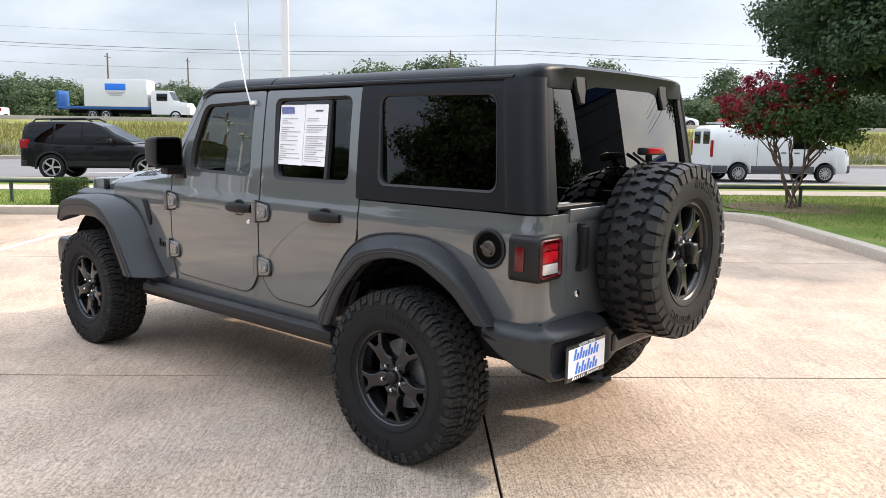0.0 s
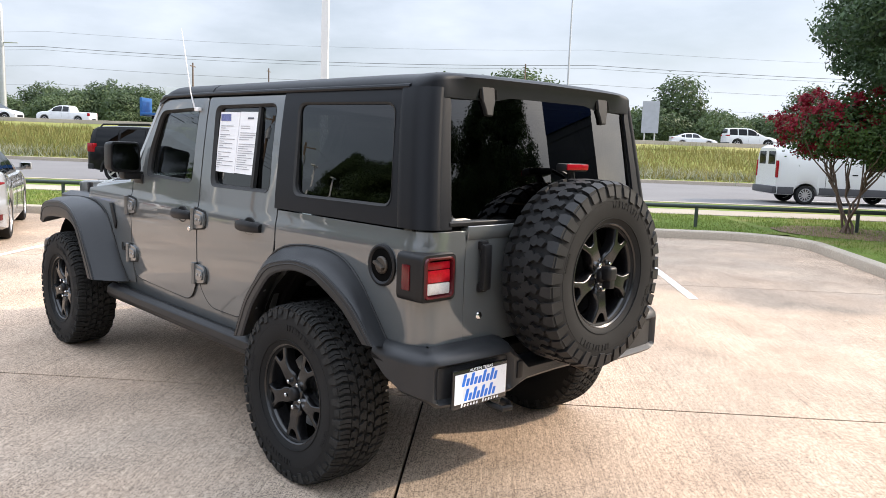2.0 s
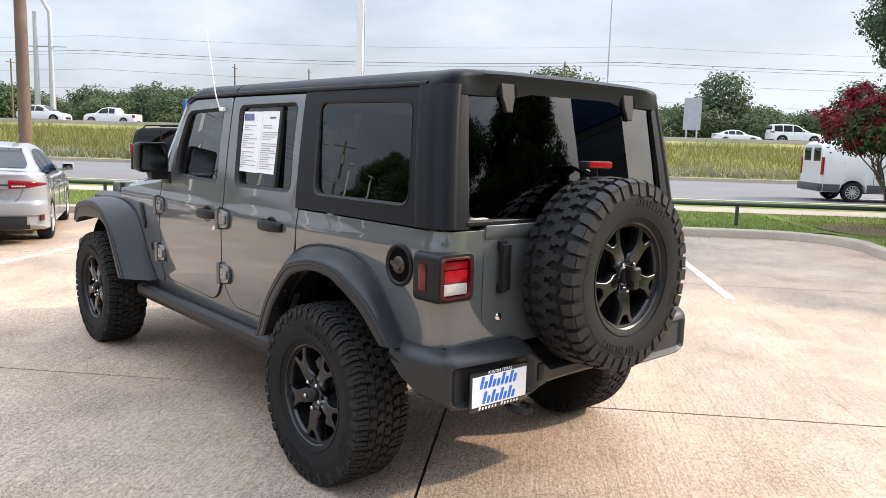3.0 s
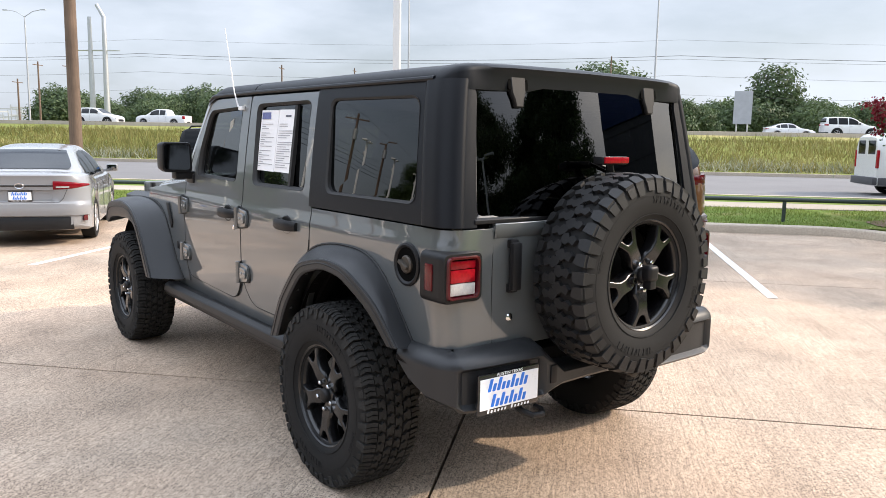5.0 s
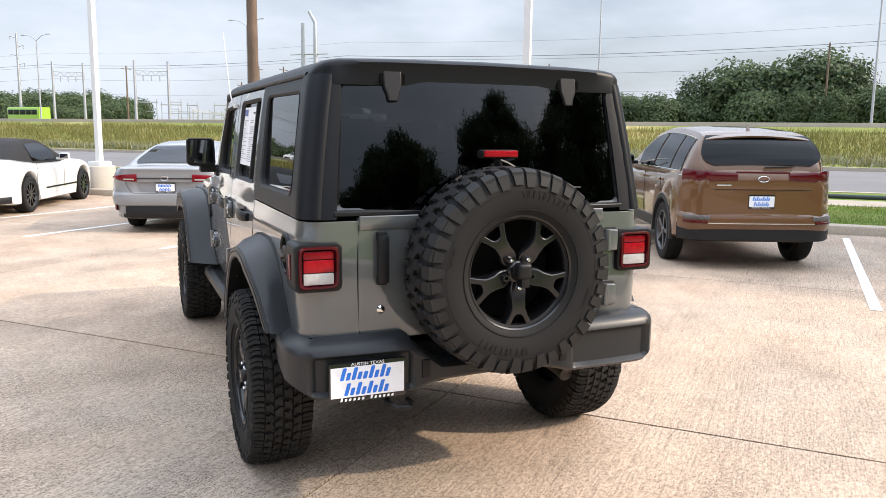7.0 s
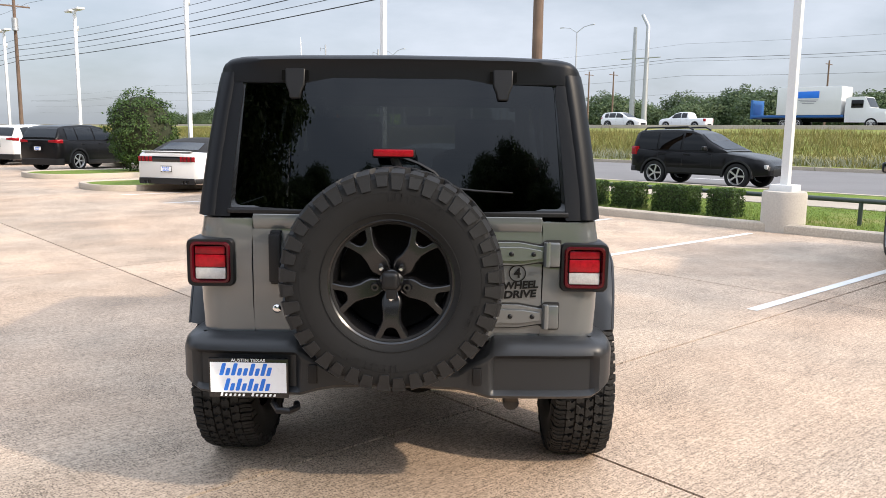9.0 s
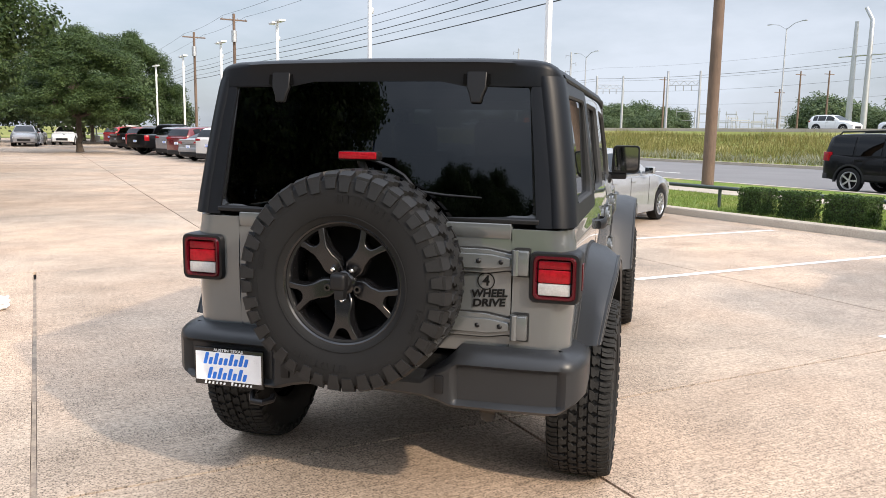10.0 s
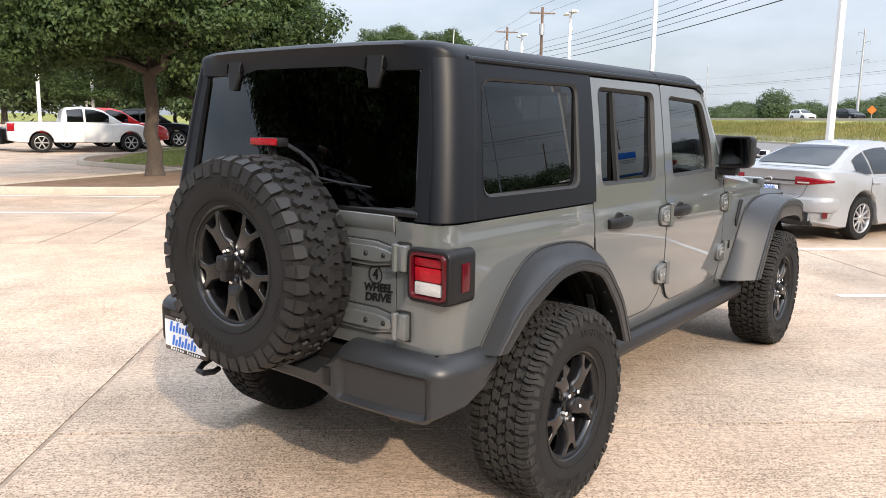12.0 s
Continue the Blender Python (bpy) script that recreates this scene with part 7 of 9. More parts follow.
# under the car and the cabin
bm = bmesh.new()
box(bm, (-1.35, 0, 0.56), (3.9, 1.0, 0.16), 0.03)
box(bm, (0.45, 0, 0.60), (0.5, 1.36, 0.16), 0.03)
part("floor_pan", bm, M_UNDER, jeep, "dusty dark underbody")
for x in (0, -3.008):
    bm = bmesh.new()
    tube(bm, [(x, -0.72, 0.40), (x, 0.72, 0.40)], 0.045, 12)
    bmesh.ops.create_uvsphere(bm, u_segments=14, v_segments=10, radius=0.13, matrix=Matrix.Translation((x + 0.02, -0.1 if x < 0 else 0.05, 0.40)))
    part("axle", bm, M_UNDER, jeep, "dark solid axle")
for sg in (-1, 1):
    bm = bmesh.new()
    tube(bm, [(0.55, sg * 0.46, 0.52), (-0.4, sg * 0.46, 0.50), (-3.3, sg * 0.46, 0.52)], 0.05, 6)
    part("frame_rail", bm, M_UNDER, jeep)
    bm = bmesh.new()
    tube(bm, [(0.10, sg * 0.5, 0.34), (0.14, sg * 0.5, 0.62)], 0.03, 10)
    part("shock_absorber", bm, M_UNDER, jeep)
bm = bmesh.new()
tube(bm, [(-0.35, 0.40, 0.46), (0.25, 0.42, 0.46), (0.42, 0.45, 0.455), (0.54, 0.46, 0.44), (0.60, 0.462, 0.425), (0.58, 0.461, 0.43)], [0.03, 0.03, 0.03, 0.033, 0.033, 0.029], 16, False)
part("exhaust_pipe", bm, M_PIPE, jeep, "dull steel exhaust tip")
bm = bmesh.new()
box(bm, (0.25, 0.3, 0.47), (0.22, 0.56, 0.16), 0.05)
part("muffler", bm, M_UNDER, jeep)
bm = bmesh.new()
tube(bm, [(0.72, -0.47, 0.50), (0.79, -0.47, 0.475), (0.83, -0.445, 0.462), (0.835, -0.40, 0.462), (0.80, -0.375, 0.465), (0.77, -0.385, 0.47)], 0.013, 8)
part("tow_hook", bm, M_BLACK, jeep, "black rear tow hook")
bm = bmesh.new()
box(bm, (-0.75, 0, 0.70), (2.7, 1.36, 0.06))
box(bm, (-2.0, 0, 1.05), (0.30, 1.38, 0.34), 0.05)
part("cabin_floor", bm, M_CABIN, jeep, "dark cabin floor and dashboard")


def seat(x, y, w=0.5):
    bm = bmesh.new()
    box(bm, (x, y, 0.88), (0.50, w, 0.16), 0.05, seg=3)
    b0 = len(bm.verts)
    box(bm, (x + 0.25, y, 1.14), (0.14, w * 0.92, 0.56), 0.06, seg=3)
    box(bm, (x + 0.30, y, 1.50), (0.09, w * 0.52, 0.17), 0.035, seg=3)
    for dy in (-0.06, 0.06):
        tube(bm, [(x + 0.28, y + dy, 1.38), (x + 0.30, y + dy, 1.46)], 0.007, 6)
    for v in bm.verts:
        if v.co.z > 0.98:
            v.co.x += (v.co.z - 0.98) * 0.16
    part("seat", bm, M_CABIN, jeep, "black cloth seat with headrest")


for y in (-0.36, 0.36):
    seat(-1.45, y)
    seat(-0.55, y, 0.56)
bm = bmesh.new()
ringp = [(-1.78 + 0.06 * math.sin(a), -0.37 + 0.18 * math.cos(a), 1.14 + 0.17 * math.sin(a)) for a in lin(0, 2 * math.pi, 25)]
tube(bm, ringp, 0.014, 6, False)
tube(bm, [(-1.78, -0.37, 1.14), (-1.95, -0.37, 1.06)], 0.03, 8)
part("steering_wheel", bm, M_BLACK, jeep)
for sg in (-1, 1):
    bm = bmesh.new()
    tube(bm, [(-1.72, sg * 0.60, 1.69), (-1.0, sg * 0.60, 1.70), (0.35, sg * 0.60, 1.69), (0.55, sg * 0.62, 1.25)], 0.03, 8)
    tube(bm, [(-1.08, sg * 0.62, 0.9), (-1.08, sg * 0.60, 1.69)], 0.03, 8)
    part("roll_bar", bm, M_CABIN, jeep, "padded black roll bar")
bm = bmesh.new()
tube(bm, [(-1.08, -0.60, 1.70), (-1.08, 0.60, 1.70)], 0.03, 8)
part("roll_bar", bm, M_CABIN, jeep)
bm = bmesh.new()
box(bm, (-1.74, 0.0, 1.60), (0.02, 0.24, 0.06), 0.01)
part("inner_mirror", bm, M_BLACK, jeep)

# price papers behind the rear door glass and a bare flag stick on the front one
pl = flank(-1)
papers = thing("window_papers", "two white printed price sheets fixed in the rear door window", "paper sheet")
for k, (x0, x1) in enumerate(((-1.030, -0.825), (-0.822, -0.615))):
    bm = bmesh.new()
    prism(bm, [(x0, 1.335), (x1, 1.332), (x1 - 0.012, 1.648), (x0 - 0.012, 1.650)], lambda a, b, d: pl(a, b, d), 0.0165, 0.0185)
    sh = part("sheet", bm, M_PAPER, papers, "white printed sheet", 0)
    bm = bmesh.new()
    rnd = random.Random(k + 3)
    for r in range(20):
        z = 1.575 - r * 0.0115
        if rnd.random() < 0.12:
            continue
        a, b = x0 + 0.012, x0 + 0.012 + (x1 - x0 - 0.03) * rnd.uniform(0.45, 1.0)
        if k == 0 and r % 2:
            b = a + (b - a) * 0.35
        prism(bm, [(a, z), (b, z), (b, z + 0.0028), (a, z + 0.0028)], lambda a_, b_, d: pl(a_, b_, d), 0.0155, 0.0163)
    part("print_block", bm, M_INK, sh, smooth=0)
    bm = bmesh.new()
    if k == 0:
        prism(bm, [(x0 + 0.004, 1.602), (x0 + 0.11, 1.602), (x0 + 0.10, 1.638), (x0 - 0.006, 1.638)], lambda a_, b_, d: pl(a_, b_, d), 0.0155, 0.0163)
    else:
        prism(bm, [(x0 + 0.07, 1.612), (x0 + 0.13, 1.612), (x0 + 0.13, 1.621), (x0 + 0.07, 1.621)], lambda a_, b_, d: pl(a_, b_, d), 0.0155, 0.0163)
    part("print_block", bm, material("dusk_photo_print_%d" % k, (0.12, 0.14, 0.3) if k == 0 else (0.1, 0.1, 0.12), 0.6, vary=0.5, scale=40, bump=0), sh, smooth=0)
stick = thing("flag_stick", "thin white plastic flag stick clipped on the door glass", "flag stick")
bm = bmesh.new()
tube(bm, [(-1.275, -0.735, 1.672), (-1.29, -0.75, 1.75), (-1.355, -0.77, 2.10)], [0.005, 0.0036, 0.0024], 8)
part("stick", bm, M_WHITE_PRINT, stick)
part("clip", boxed((-1.262, -0.722, 1.664), (0.05, 0.022, 0.022), 0.005), M_WHITE_PRINT, stick)

# ---- other vehicles: nose towards +x, rear axle over the origin ----
def road_wheel(parent, m, R, W, rim_mat, spokes=10, cover=False, first=None):
    if first is not None:
        w = copy_thing(first, m)
        w.parent = parent
        return w
    rr = R * 0.68
    bm = bmesh.new()
    w = W / 2
    lathe(bm, [(rr - 0.02, w * 0.8), (rr, w * 0.9), (R - 0.05, w), (R - 0.012, w * 0.86), (R, w * 0.5), (R, -w * 0.5), (R - 0.012, -w * 0.86), (R - 0.05, -w), (rr, -w * 0.9), (rr - 0.02, -w * 0.8)], 40)
    ty = part("wheel", bm, M_RUBBER, parent, "black road tyre on an alloy rim", 35, m=m)
    bm = bmesh.new()
    lathe(bm, [(rr + 0.006, -w * 0.90), (rr - 0.012, -w * 0.93), (rr - 0.022, -w * 0.8), (rr - 0.03, 0), (rr - 0.02, w * 0.8)], 36)
    rim = part("rim", bm, rim_mat, ty, smooth=35)
    bm = bmesh.new()
    for k in range(spokes):
        a = 2 * math.pi * k / spokes
        h0, h1 = 0.020, (0.42 if cover else 0.26) * rr * 2.2 / spokes
        ca, sa = math.cos(a), math.sin(a)
        out = [(0.03, -h0), (rr - 0.015, -h1), (rr - 0.015, h1), (0.03, h0)]
        prism(bm, out, lambda r_, t_, d: Vector((r_ * ca - t_ * sa, d + 0.05 * (1 - r_ / rr) * 0.2, r_ * sa + t_ * ca)), -w * 0.86, -w * 0.62)
    lathe(bm, [(0.0, -w * 0.9), (0.045, -w * 0.88), (0.055, -w * 0.7)], 16)
    part("spokes", bm, rim_mat, ty, smooth=30, bevel=0.003)
    bm = bmesh.new()
    lathe(bm, [(0.0, -w * 0.3), (rr - 0.03, -w * 0.3), (rr - 0.03, -w * 0.2), (0.0, -w * 0.2)], 24)
    part("hub_backing", bm, M_UNDER, ty)
    return ty


def car(name, label, at, heading, S, body_mat, group="", rim=None, lamp_mat=None):
    """A car from a table of its sizes S: deck and roof lines along x, widths, axles, glass splits."""
    th = thing(name, label, "car", pose(at[0], at[1], at[2] if len(at) > 2 else 0.0, 0, 0, heading), group)
    W, R, wb = S["W"], S["R"], S["wb"]
    x0, x1 = -S["rear"], wb + S["front"]
    deck, roof, low = S["deck"], S["roof"], S.get("low", 0.2)
    tuck = S.get("tuck", 0.5)

    def half(x):
        e0, e1 = (x - x0) / 0.45, (x1 - x) / 0.75
        f = 1.0
        if e0 < 1:
            f -= (0.24 if S.get("shell") else 0.14) * (1 - max(0, e0)) ** 2.2
        if e1 < 1:
            f -= 0.24 * (1 - max(0, e1)) ** 2.0
        return W * f

    def under(x):
        z = low
        z += 0.10 * max(0, 1 - (x - x0) / 0.5) ** 1.5 + 0.06 * max(0, 1 - (x1 - x) / 0.5)
        for xa in (0, wb):
            d = R + 0.055
            if abs(x - xa) < d:
                z = max(z, R + math.sqrt(max(0, d * d - (x - xa) ** 2)) * 1.0)
        return z

    def ring(x, f=1.0):
        w, zd, zb = half(x) * f, interp(x, deck), under(x)
        zb = min(zb, zd - 0.1)
        zm = zb + (zd - zb) * 0.55
        side = [(w * 0.93, zb), (w * 0.985, zb + 0.03), (w, max(zb + 0.05, min(zm, 0.62))), (w * 0.985, max(zb + 0.07, zd - 0.14)), (w * 0.95, max(zb + 0.085, zd - 0.045)), (w * 0.88, zd - 0.008), (w * 0.45, zd + 0.012)]
        return [(x, -y, z) for y, z in side] + [(x, y, z) for y, z in reversed(side)]

    xs = sorted(set(lin(x0 + 0.03, x1 - 0.03, 60) + [xa + (R + 0.055) * c for xa in (0, wb) for c in (-0.999, -0.97, -0.9, -0.75, -0.5, -0.25, 0, 0.25, 0.5, 0.75, 0.9, 0.97, 0.999)]))
    bm = bmesh.new()

    def end_ring(x, f, dz):
        return [(x, y * f, 0.5 + (z - 0.5) * dz) for _, y, z in ring(max(x0 + 0.03, min(x1 - 0.03, x)))]
    loft(bm, [end_ring(x0, 0.94, 0.95)] + [ring(x) for x in xs] + [end_ring(x1, 0.9, 0.9)])
    body = part("body", bm, body_mat, th, "painted car body", 38)
    # cabin
    b0, b1 = S["cabin"]
    belt = S["belt"]
    hb = W * 0.90

    def top(x):
        return interp(x, roof)

    def side_y(x, z):
        return min(hb, half(x) * 0.93) - max(0.0, z - belt) * tuck * (0.55 + 0.45 * (z - belt) / 0.5)
    bm = bmesh.new()
    rings = []
    for x in lin(b0, b1, 46):
        zt = max(top(x), belt + 0.01)
        pts = []
        for z in (belt - 0.05, belt, belt + (zt - belt) * 0.5, zt - 0.06 if zt - belt > 0.1 else zt - 0.004):
            pts.append((side_y(x, min(z, zt)), min(z, zt)))
        yt = pts[-1][0]
        pts += [(yt * 0.95, zt - 0.018 if zt - belt > 0.1 else zt - 0.002), (yt * 0.82, zt), (yt * 0.4, zt + 0.012)]
        rings.append([(x, -y, z) for y, z in pts] + [(x, y, z) for y, z in reversed(pts)])
    loft(bm, rings)
    cab = part("cabin", bm, S.get("cabin_mat", body_mat), th, S.get("cabin_label", "painted roof and pillars"), 40)
    # side glass
    for sg in (-1, 1):
        for (g0, g1) in S["glass"]:
            zb = belt + 0.035
            bm = bmesh.new()
            cols = []
            for x in lin(g0, g1, 12):
                zt = max(zb + 0.012, top(x) - 0.085)
                cols.append([bm.verts.new((x, sg * (side_y(x, z) + 0.010), z)) for z in lin(zb, zt, 6)])
            for a_, b_ in zip(cols, cols[1:]):
                for i in range(5):
                    bm.faces.new((a_[i], b_[i], b_[i + 1], a_[i + 1]))
            part("side_window", bm, S.get("side_glass", M_GLASS_CAR), cab, "dark side window", 40)
    # front and rear glass follow the roof line
    for g0, g1, wide in S["screens"]:
        bm = bmesh.new()
        rows = []
        for x in lin(g0, g1, 13):
            z = top(x)
            n_x, n_z = -(top(x + 0.02) - top(x - 0.02)) / 0.04, 1.0
            k = 0.014 / math.hypot(n_x, n_z)
            y = side_y(x, z) * wide
            if g0 < 0 and S.get("hatch_w"):
                y = min(y, S["hatch_w"] * (0.88 + 0.12 * min(1.0, (x - g0) / (g1 - g0) * 2.2)))
                if S.get("hatch_round"):
                    f = (x - g0) / (g1 - g0)
                    y = S["hatch_w"] * (0.80 + 0.20 * min(1.0, f * 5) ** 0.5 - 0.22 * max(0.0, f - 0.25) ** 1.3)
            rows.append([(x + n_x * k, yy, z + n_z * k + 0.010 * (1 - (yy / y) ** 2)) for yy in lin(-y, y, 7)])
        vs = [[bm.verts.new(p) for p in r] for r in rows]
        for a, b in zip(vs, vs[1:]):
            for i in range(6):
                bm.faces.new((a[i], a[i + 1], b[i + 1], b[i]))
        part("screen", bm, S.get("rear_glass", M_GLASS_CAR) if g0 < 0 else M_GLASS_CAR, cab, "dark sloping window", 40)
    # wheels
    tr, ww = W - 0.115, S.get("tw", 0.215)
    rm = rim or M_SILVER
    w0 = road_wheel(th, pose(0, -tr, R), R, ww, rm, S.get("spokes", 10))
    road_wheel(th, pose(wb, -tr, R), R, ww, rm, first=w0)
    road_wheel(th, pose(0, tr, R, 0, 0, 180), R, ww, rm, first=w0)
    road_wheel(th, pose(wb, tr, R, 0, 0, 180), R, ww, rm, first=w0)
    # underside
    part("underside", boxed(((x0 + x1) / 2, 0, low + 0.13), (x1 - x0 - 0.3, W * 1.35, 0.22), 0.05), M_UNDER, th)
    # a band that follows the rear outline at a given height
    shell = S.get("shell")

    def rear_x(y, z=0.0):
        if shell:
            xr = interp(z, [(r[0], r[1]) for r in shell])
            wr = interp(z, [(r[0], r[2]) for r in shell])
            return xr + S["wrap"] * min(1.0, abs(y) / wr) ** 8
        k = abs(y) / W
        if k <= 0.86:
            return x0 + 0.012 * (k / 0.86) ** 4
        return x0 + 0.012 + 0.45 * (1 - (max(0.0, 1 - k) / 0.14) ** (1 / 2.2))

    def band(bm, y0, y1, z0, z1, proud, deep=0.05, n=17):
        rows = []
        for i in range(n):
            y = y0 + (y1 - y0) * i / (n - 1)
            k = max(0.0, min(1.0, (abs(y) / W - 0.80) / 0.17))
            s_ = 1 if y > 0 else -1
            a, b = z0(y) if callable(z0) else z0, z1(y) if callable(z1) else z1
            x = rear_x(min(abs(y), W * 0.985), (a + b) / 2)
            xo, yo = x - proud * (1 - 0.6 * k), y + s_ * proud * k
            xi, yi = x + deep, y - s_ * deep * k
            r = min(0.012, (b - a) * 0.25)
            rows.append([(xi, yi, a), (xo + proud * 0.6, yo - s_ * proud * 0.6 * k, a), (xo, yo, a + r), (xo, yo, b - r), (xo + proud * 0.6, yo - s_ * proud * 0.6 * k, b), (xi, yi, b)])
        loft(bm, rows)
        return bm

    if shell:
        # the tail: bumper, plate recess, crease and lip, wrapping round to the flanks
        bm = bmesh.new()
        rings = []
        dish = S.get("dish")
        for z, xr, wr in shell:
            ring_ = []
            for t in lin(-1, 1, 41):
                y = wr * math.sin(t * math.pi / 2)
                push = 0.0
                if dish and dish[1] < z < dish[2]:
                    push = dish[3] * max(0.0, min(1.0, (dish[0] - abs(y)) / 0.03))
                ring_.append((rear_x(y, z) + push, y, z))
            rings.append([(x0 + 0.55, -wr * 0.97, z)] + ring_ + [(x0 + 0.55, wr * 0.97, z)])
        loft(bm, rings)
        part("tail_panel", bm, body_mat, body, "shaped painted tail", 35)
    if S.get("clad"):
        c0, c1 = S["clad"]
        part("bumper_cladding", band(bmesh.new(), -W * 0.965, W * 0.965, c0, c1, 0.02, 0.1, 29), M_CLAD, body, "black plastic lower bumper", 40)
        for sg in (-1, 1):
            for xa in (0, wb):
                bm = bmesh.new()
                rows = []
                for a in lin(-0.12, math.pi + 0.12, 19):
                    ca, sa = math.cos(a), math.sin(a)
                    rows.append([(xa + r_ * ca, sg * (half(xa + r_ * ca) * yk + o), R + r_ * sa) for r_, o, yk in ((R + 0.03, -0.05, 1), (R + 0.045, 0.008, 1), (R + 0.10, 0.008, 0.995), (R + 0.115, -0.02, 0.99))])
                loft(bm, rows)
                part("arch_trim", bm, M_CLAD, body, "black wheel arch trim", 40)
            bm = bmesh.new()
            loft(bm, [[(x, sg * (half(x) - 0.05), c0), (x, sg * (half(x) * 0.985 + 0.012), c0 + 0.02), (x, sg * (half(x) + 0.008), c0 + 0.15), (x, sg * (half(x) - 0.03), c0 + 0.17)] for x in lin(R + 0.08, wb - R - 0.08, 8)])
            part("sill_trim", bm, M_CLAD, body, "black sill trim", 40)
    for nm, y0, y1, z0, z1, mt, proud, lb in S.get("bands", ()):
        for sg in ((-1, 1) if y0 > 0 else (1,)):
            part(nm, band(bmesh.new(), sg * y0, sg * y1, z0, z1, proud), mt, body, lb, 40)
    if S.get("window_trim"):
        for sg in (-1, 1):
            bm = bmesh.new()
            g0, g1 = S["glass"][0][0], S["glass"][-1][1]
            pts = [(x, max(belt + 0.047, top(x) - 0.08)) for x in lin(g0 - 0.02, g1 + 0.03, 22)]
            pts = pts + [(pts[-1][0] + 0.01, belt + 0.03)] + [(x, belt + 0.03) for x in lin(g1, g0, 8)] + [pts[0]]
            tube(bm, [(x, sg * (side_y(x, z) + 0.008), z) for x, z in pts], 0.007, 5)
            part("window_trim", bm, M_CHROME, cab, "chrome window trim")
    # lower rear bumper, lamps, plate, mirrors, handles, front lamps
    zl = S["lamp_z"]
    if S.get("dark_bumper", True):
        bm = bmesh.new()
        zc = S.get("bumper_z", 0.36)
        rows = []
        for y in lin(-W * 0.80, W * 0.80, 13):
            t = abs(y) / (W * 0.8)
            x = x0 + 0.10 * t ** 3
            rows.append([(x + 0.12, y, zc - 0.11), (x - 0.012, y, zc - 0.09), (x - 0.018, y, zc + 0.04 - 0.03 * t), (x + 0.1, y, zc + 0.09 - 0.03 * t)])
        loft(bm, rows)
        part("bumper_insert", bm, M_BLACK, body, "black lower bumper insert", 40)
    for sg in (-1, 1):
        y0, y1 = S["lamp_y"]
        hgt = S.get("lamp_h", 0.12)
        taper = S.get("lamp_taper", True)

        def tall(y):
            t = max(0.0, min(1.0, (abs(y) - y0) / (y1 - y0)))
            if taper == "point":
                return hgt / 2 * (1.0 - 0.75 * t ** 2)
            return hgt / 2 * (0.55 + 0.45 * t if taper else 1.0)
        bm = band(bmesh.new(), sg * y0, sg * y1, lambda y: zl - tall(y), lambda y: zl + tall(y), 0.014, 0.06, 13)
        part("tail_lamp", bm, lamp_mat or M_LAMP_RED, th, "red tail lamp", 40)
        xm = S["mirror_x"]
        bm = boxed((xm, sg * (W + 0.09), belt + 0.10), (0.11, 0.19, 0.13), 0.04, seg=3)
        box(bm, (xm + 0.01, sg * (W - 0.01), belt + 0.05), (0.07, 0.12, 0.05), 0.015)
        mi = part("door_mirror", bm, S.get("mirror_mat", body_mat), th)
        bm = boxed((xm - 0.054, sg * (W + 0.09), belt + 0.10), (0.008, 0.15, 0.095), 0.003)
        part("mirror_glass", bm, M_MIRROR_DARK, mi)
        for xh in S["handles"]:
            bm = boxed((xh, sg * (half(xh) * 0.985 + 0.008), belt - 0.10), (0.2, 0.03, 0.032), 0.012)
            part("door_handle", bm, body_mat, body)
        for xg in S["seams"]:
            bm = bmesh.new()
            pts = [(xg + 0.05 * (z - 0.6), sg * (half(xg) * 1.0 + 0.002 - 0.03 * max(0, z - 0.75)), z) for z in lin(low + 0.18, belt - 0.02, 6)]
            tube(bm, pts, 0.0032, 4)
            part("door_seam", bm, M_SEAL_SHADE, body)
        bm = boxed((x1 - 0.16, sg * W * 0.68, S.get("head_z", 0.66)), (0.22, W * 0.30, 0.13), 0.04)
        part("headlamp", bm, M_LAMP_WHITE, th, "clear headlamp")
    part("grille", boxed((x1 - 0.02, 0, 0.5), (0.06, W * 1.0, 0.22), 0.03), M_BLACK, th, "black front grille")
    # inside
    bm = bmesh.new()
    for y in (-0.38, 0.38):
        for xs_ in (wb * 0.36, wb * 0.64):
            box(bm, (xs_, y, belt - 0.02), (0.14, 0.46, 0.5), 0.05)
            box(bm, (xs_ - 0.03, y, belt + 0.27), (0.09, 0.24, 0.15), 0.03)
    part("seats", bm, M_CABIN, th, "dark seats")
    return th


M_CLAD = material("black_cladding_plastic", (0.013, 0.013, 0.014), 0.5, vary=0.15, scale=5, fine=300, bump=0.2, bump_dist=0.0006, spec=0.3)
M_GLASS_REAR = glass("dark_hatch_glass", (0.02, 0.021, 0.022), 0.0, 0.02, 0.45)
M_GLASS_CAR = glass("car_window_glass", (0.07, 0.077, 0.08), 0.0, 0.04, 0.4)
M_FOG = material("grey_clear_lens", (0.35, 0.34, 0.33), 0.15, vary=0.3, scale=40, fine=120, bump=0.2, bump_dist=0.002)
M_FOG_DARK = material("smoked_clear_lens", (0.12, 0.11, 0.105), 0.15, vary=0.5, scale=40, fine=120, bump=0.2, bump_dist=0.002)
PAINTS = {k: paint(k + "_car_paint", c) for k, c in dict(silver=(0.25, 0.258, 0.27), white=(0.66, 0.66, 0.65), bronze=(0.135, 0.064, 0.025), black=(0.012, 0.012, 0.014), grey=(0.2, 0.2, 0.21), maroon=(0.12, 0.012, 0.016), red=(0.35, 0.012, 0.014), blue=(0.03, 0.06, 0.16)).items()}
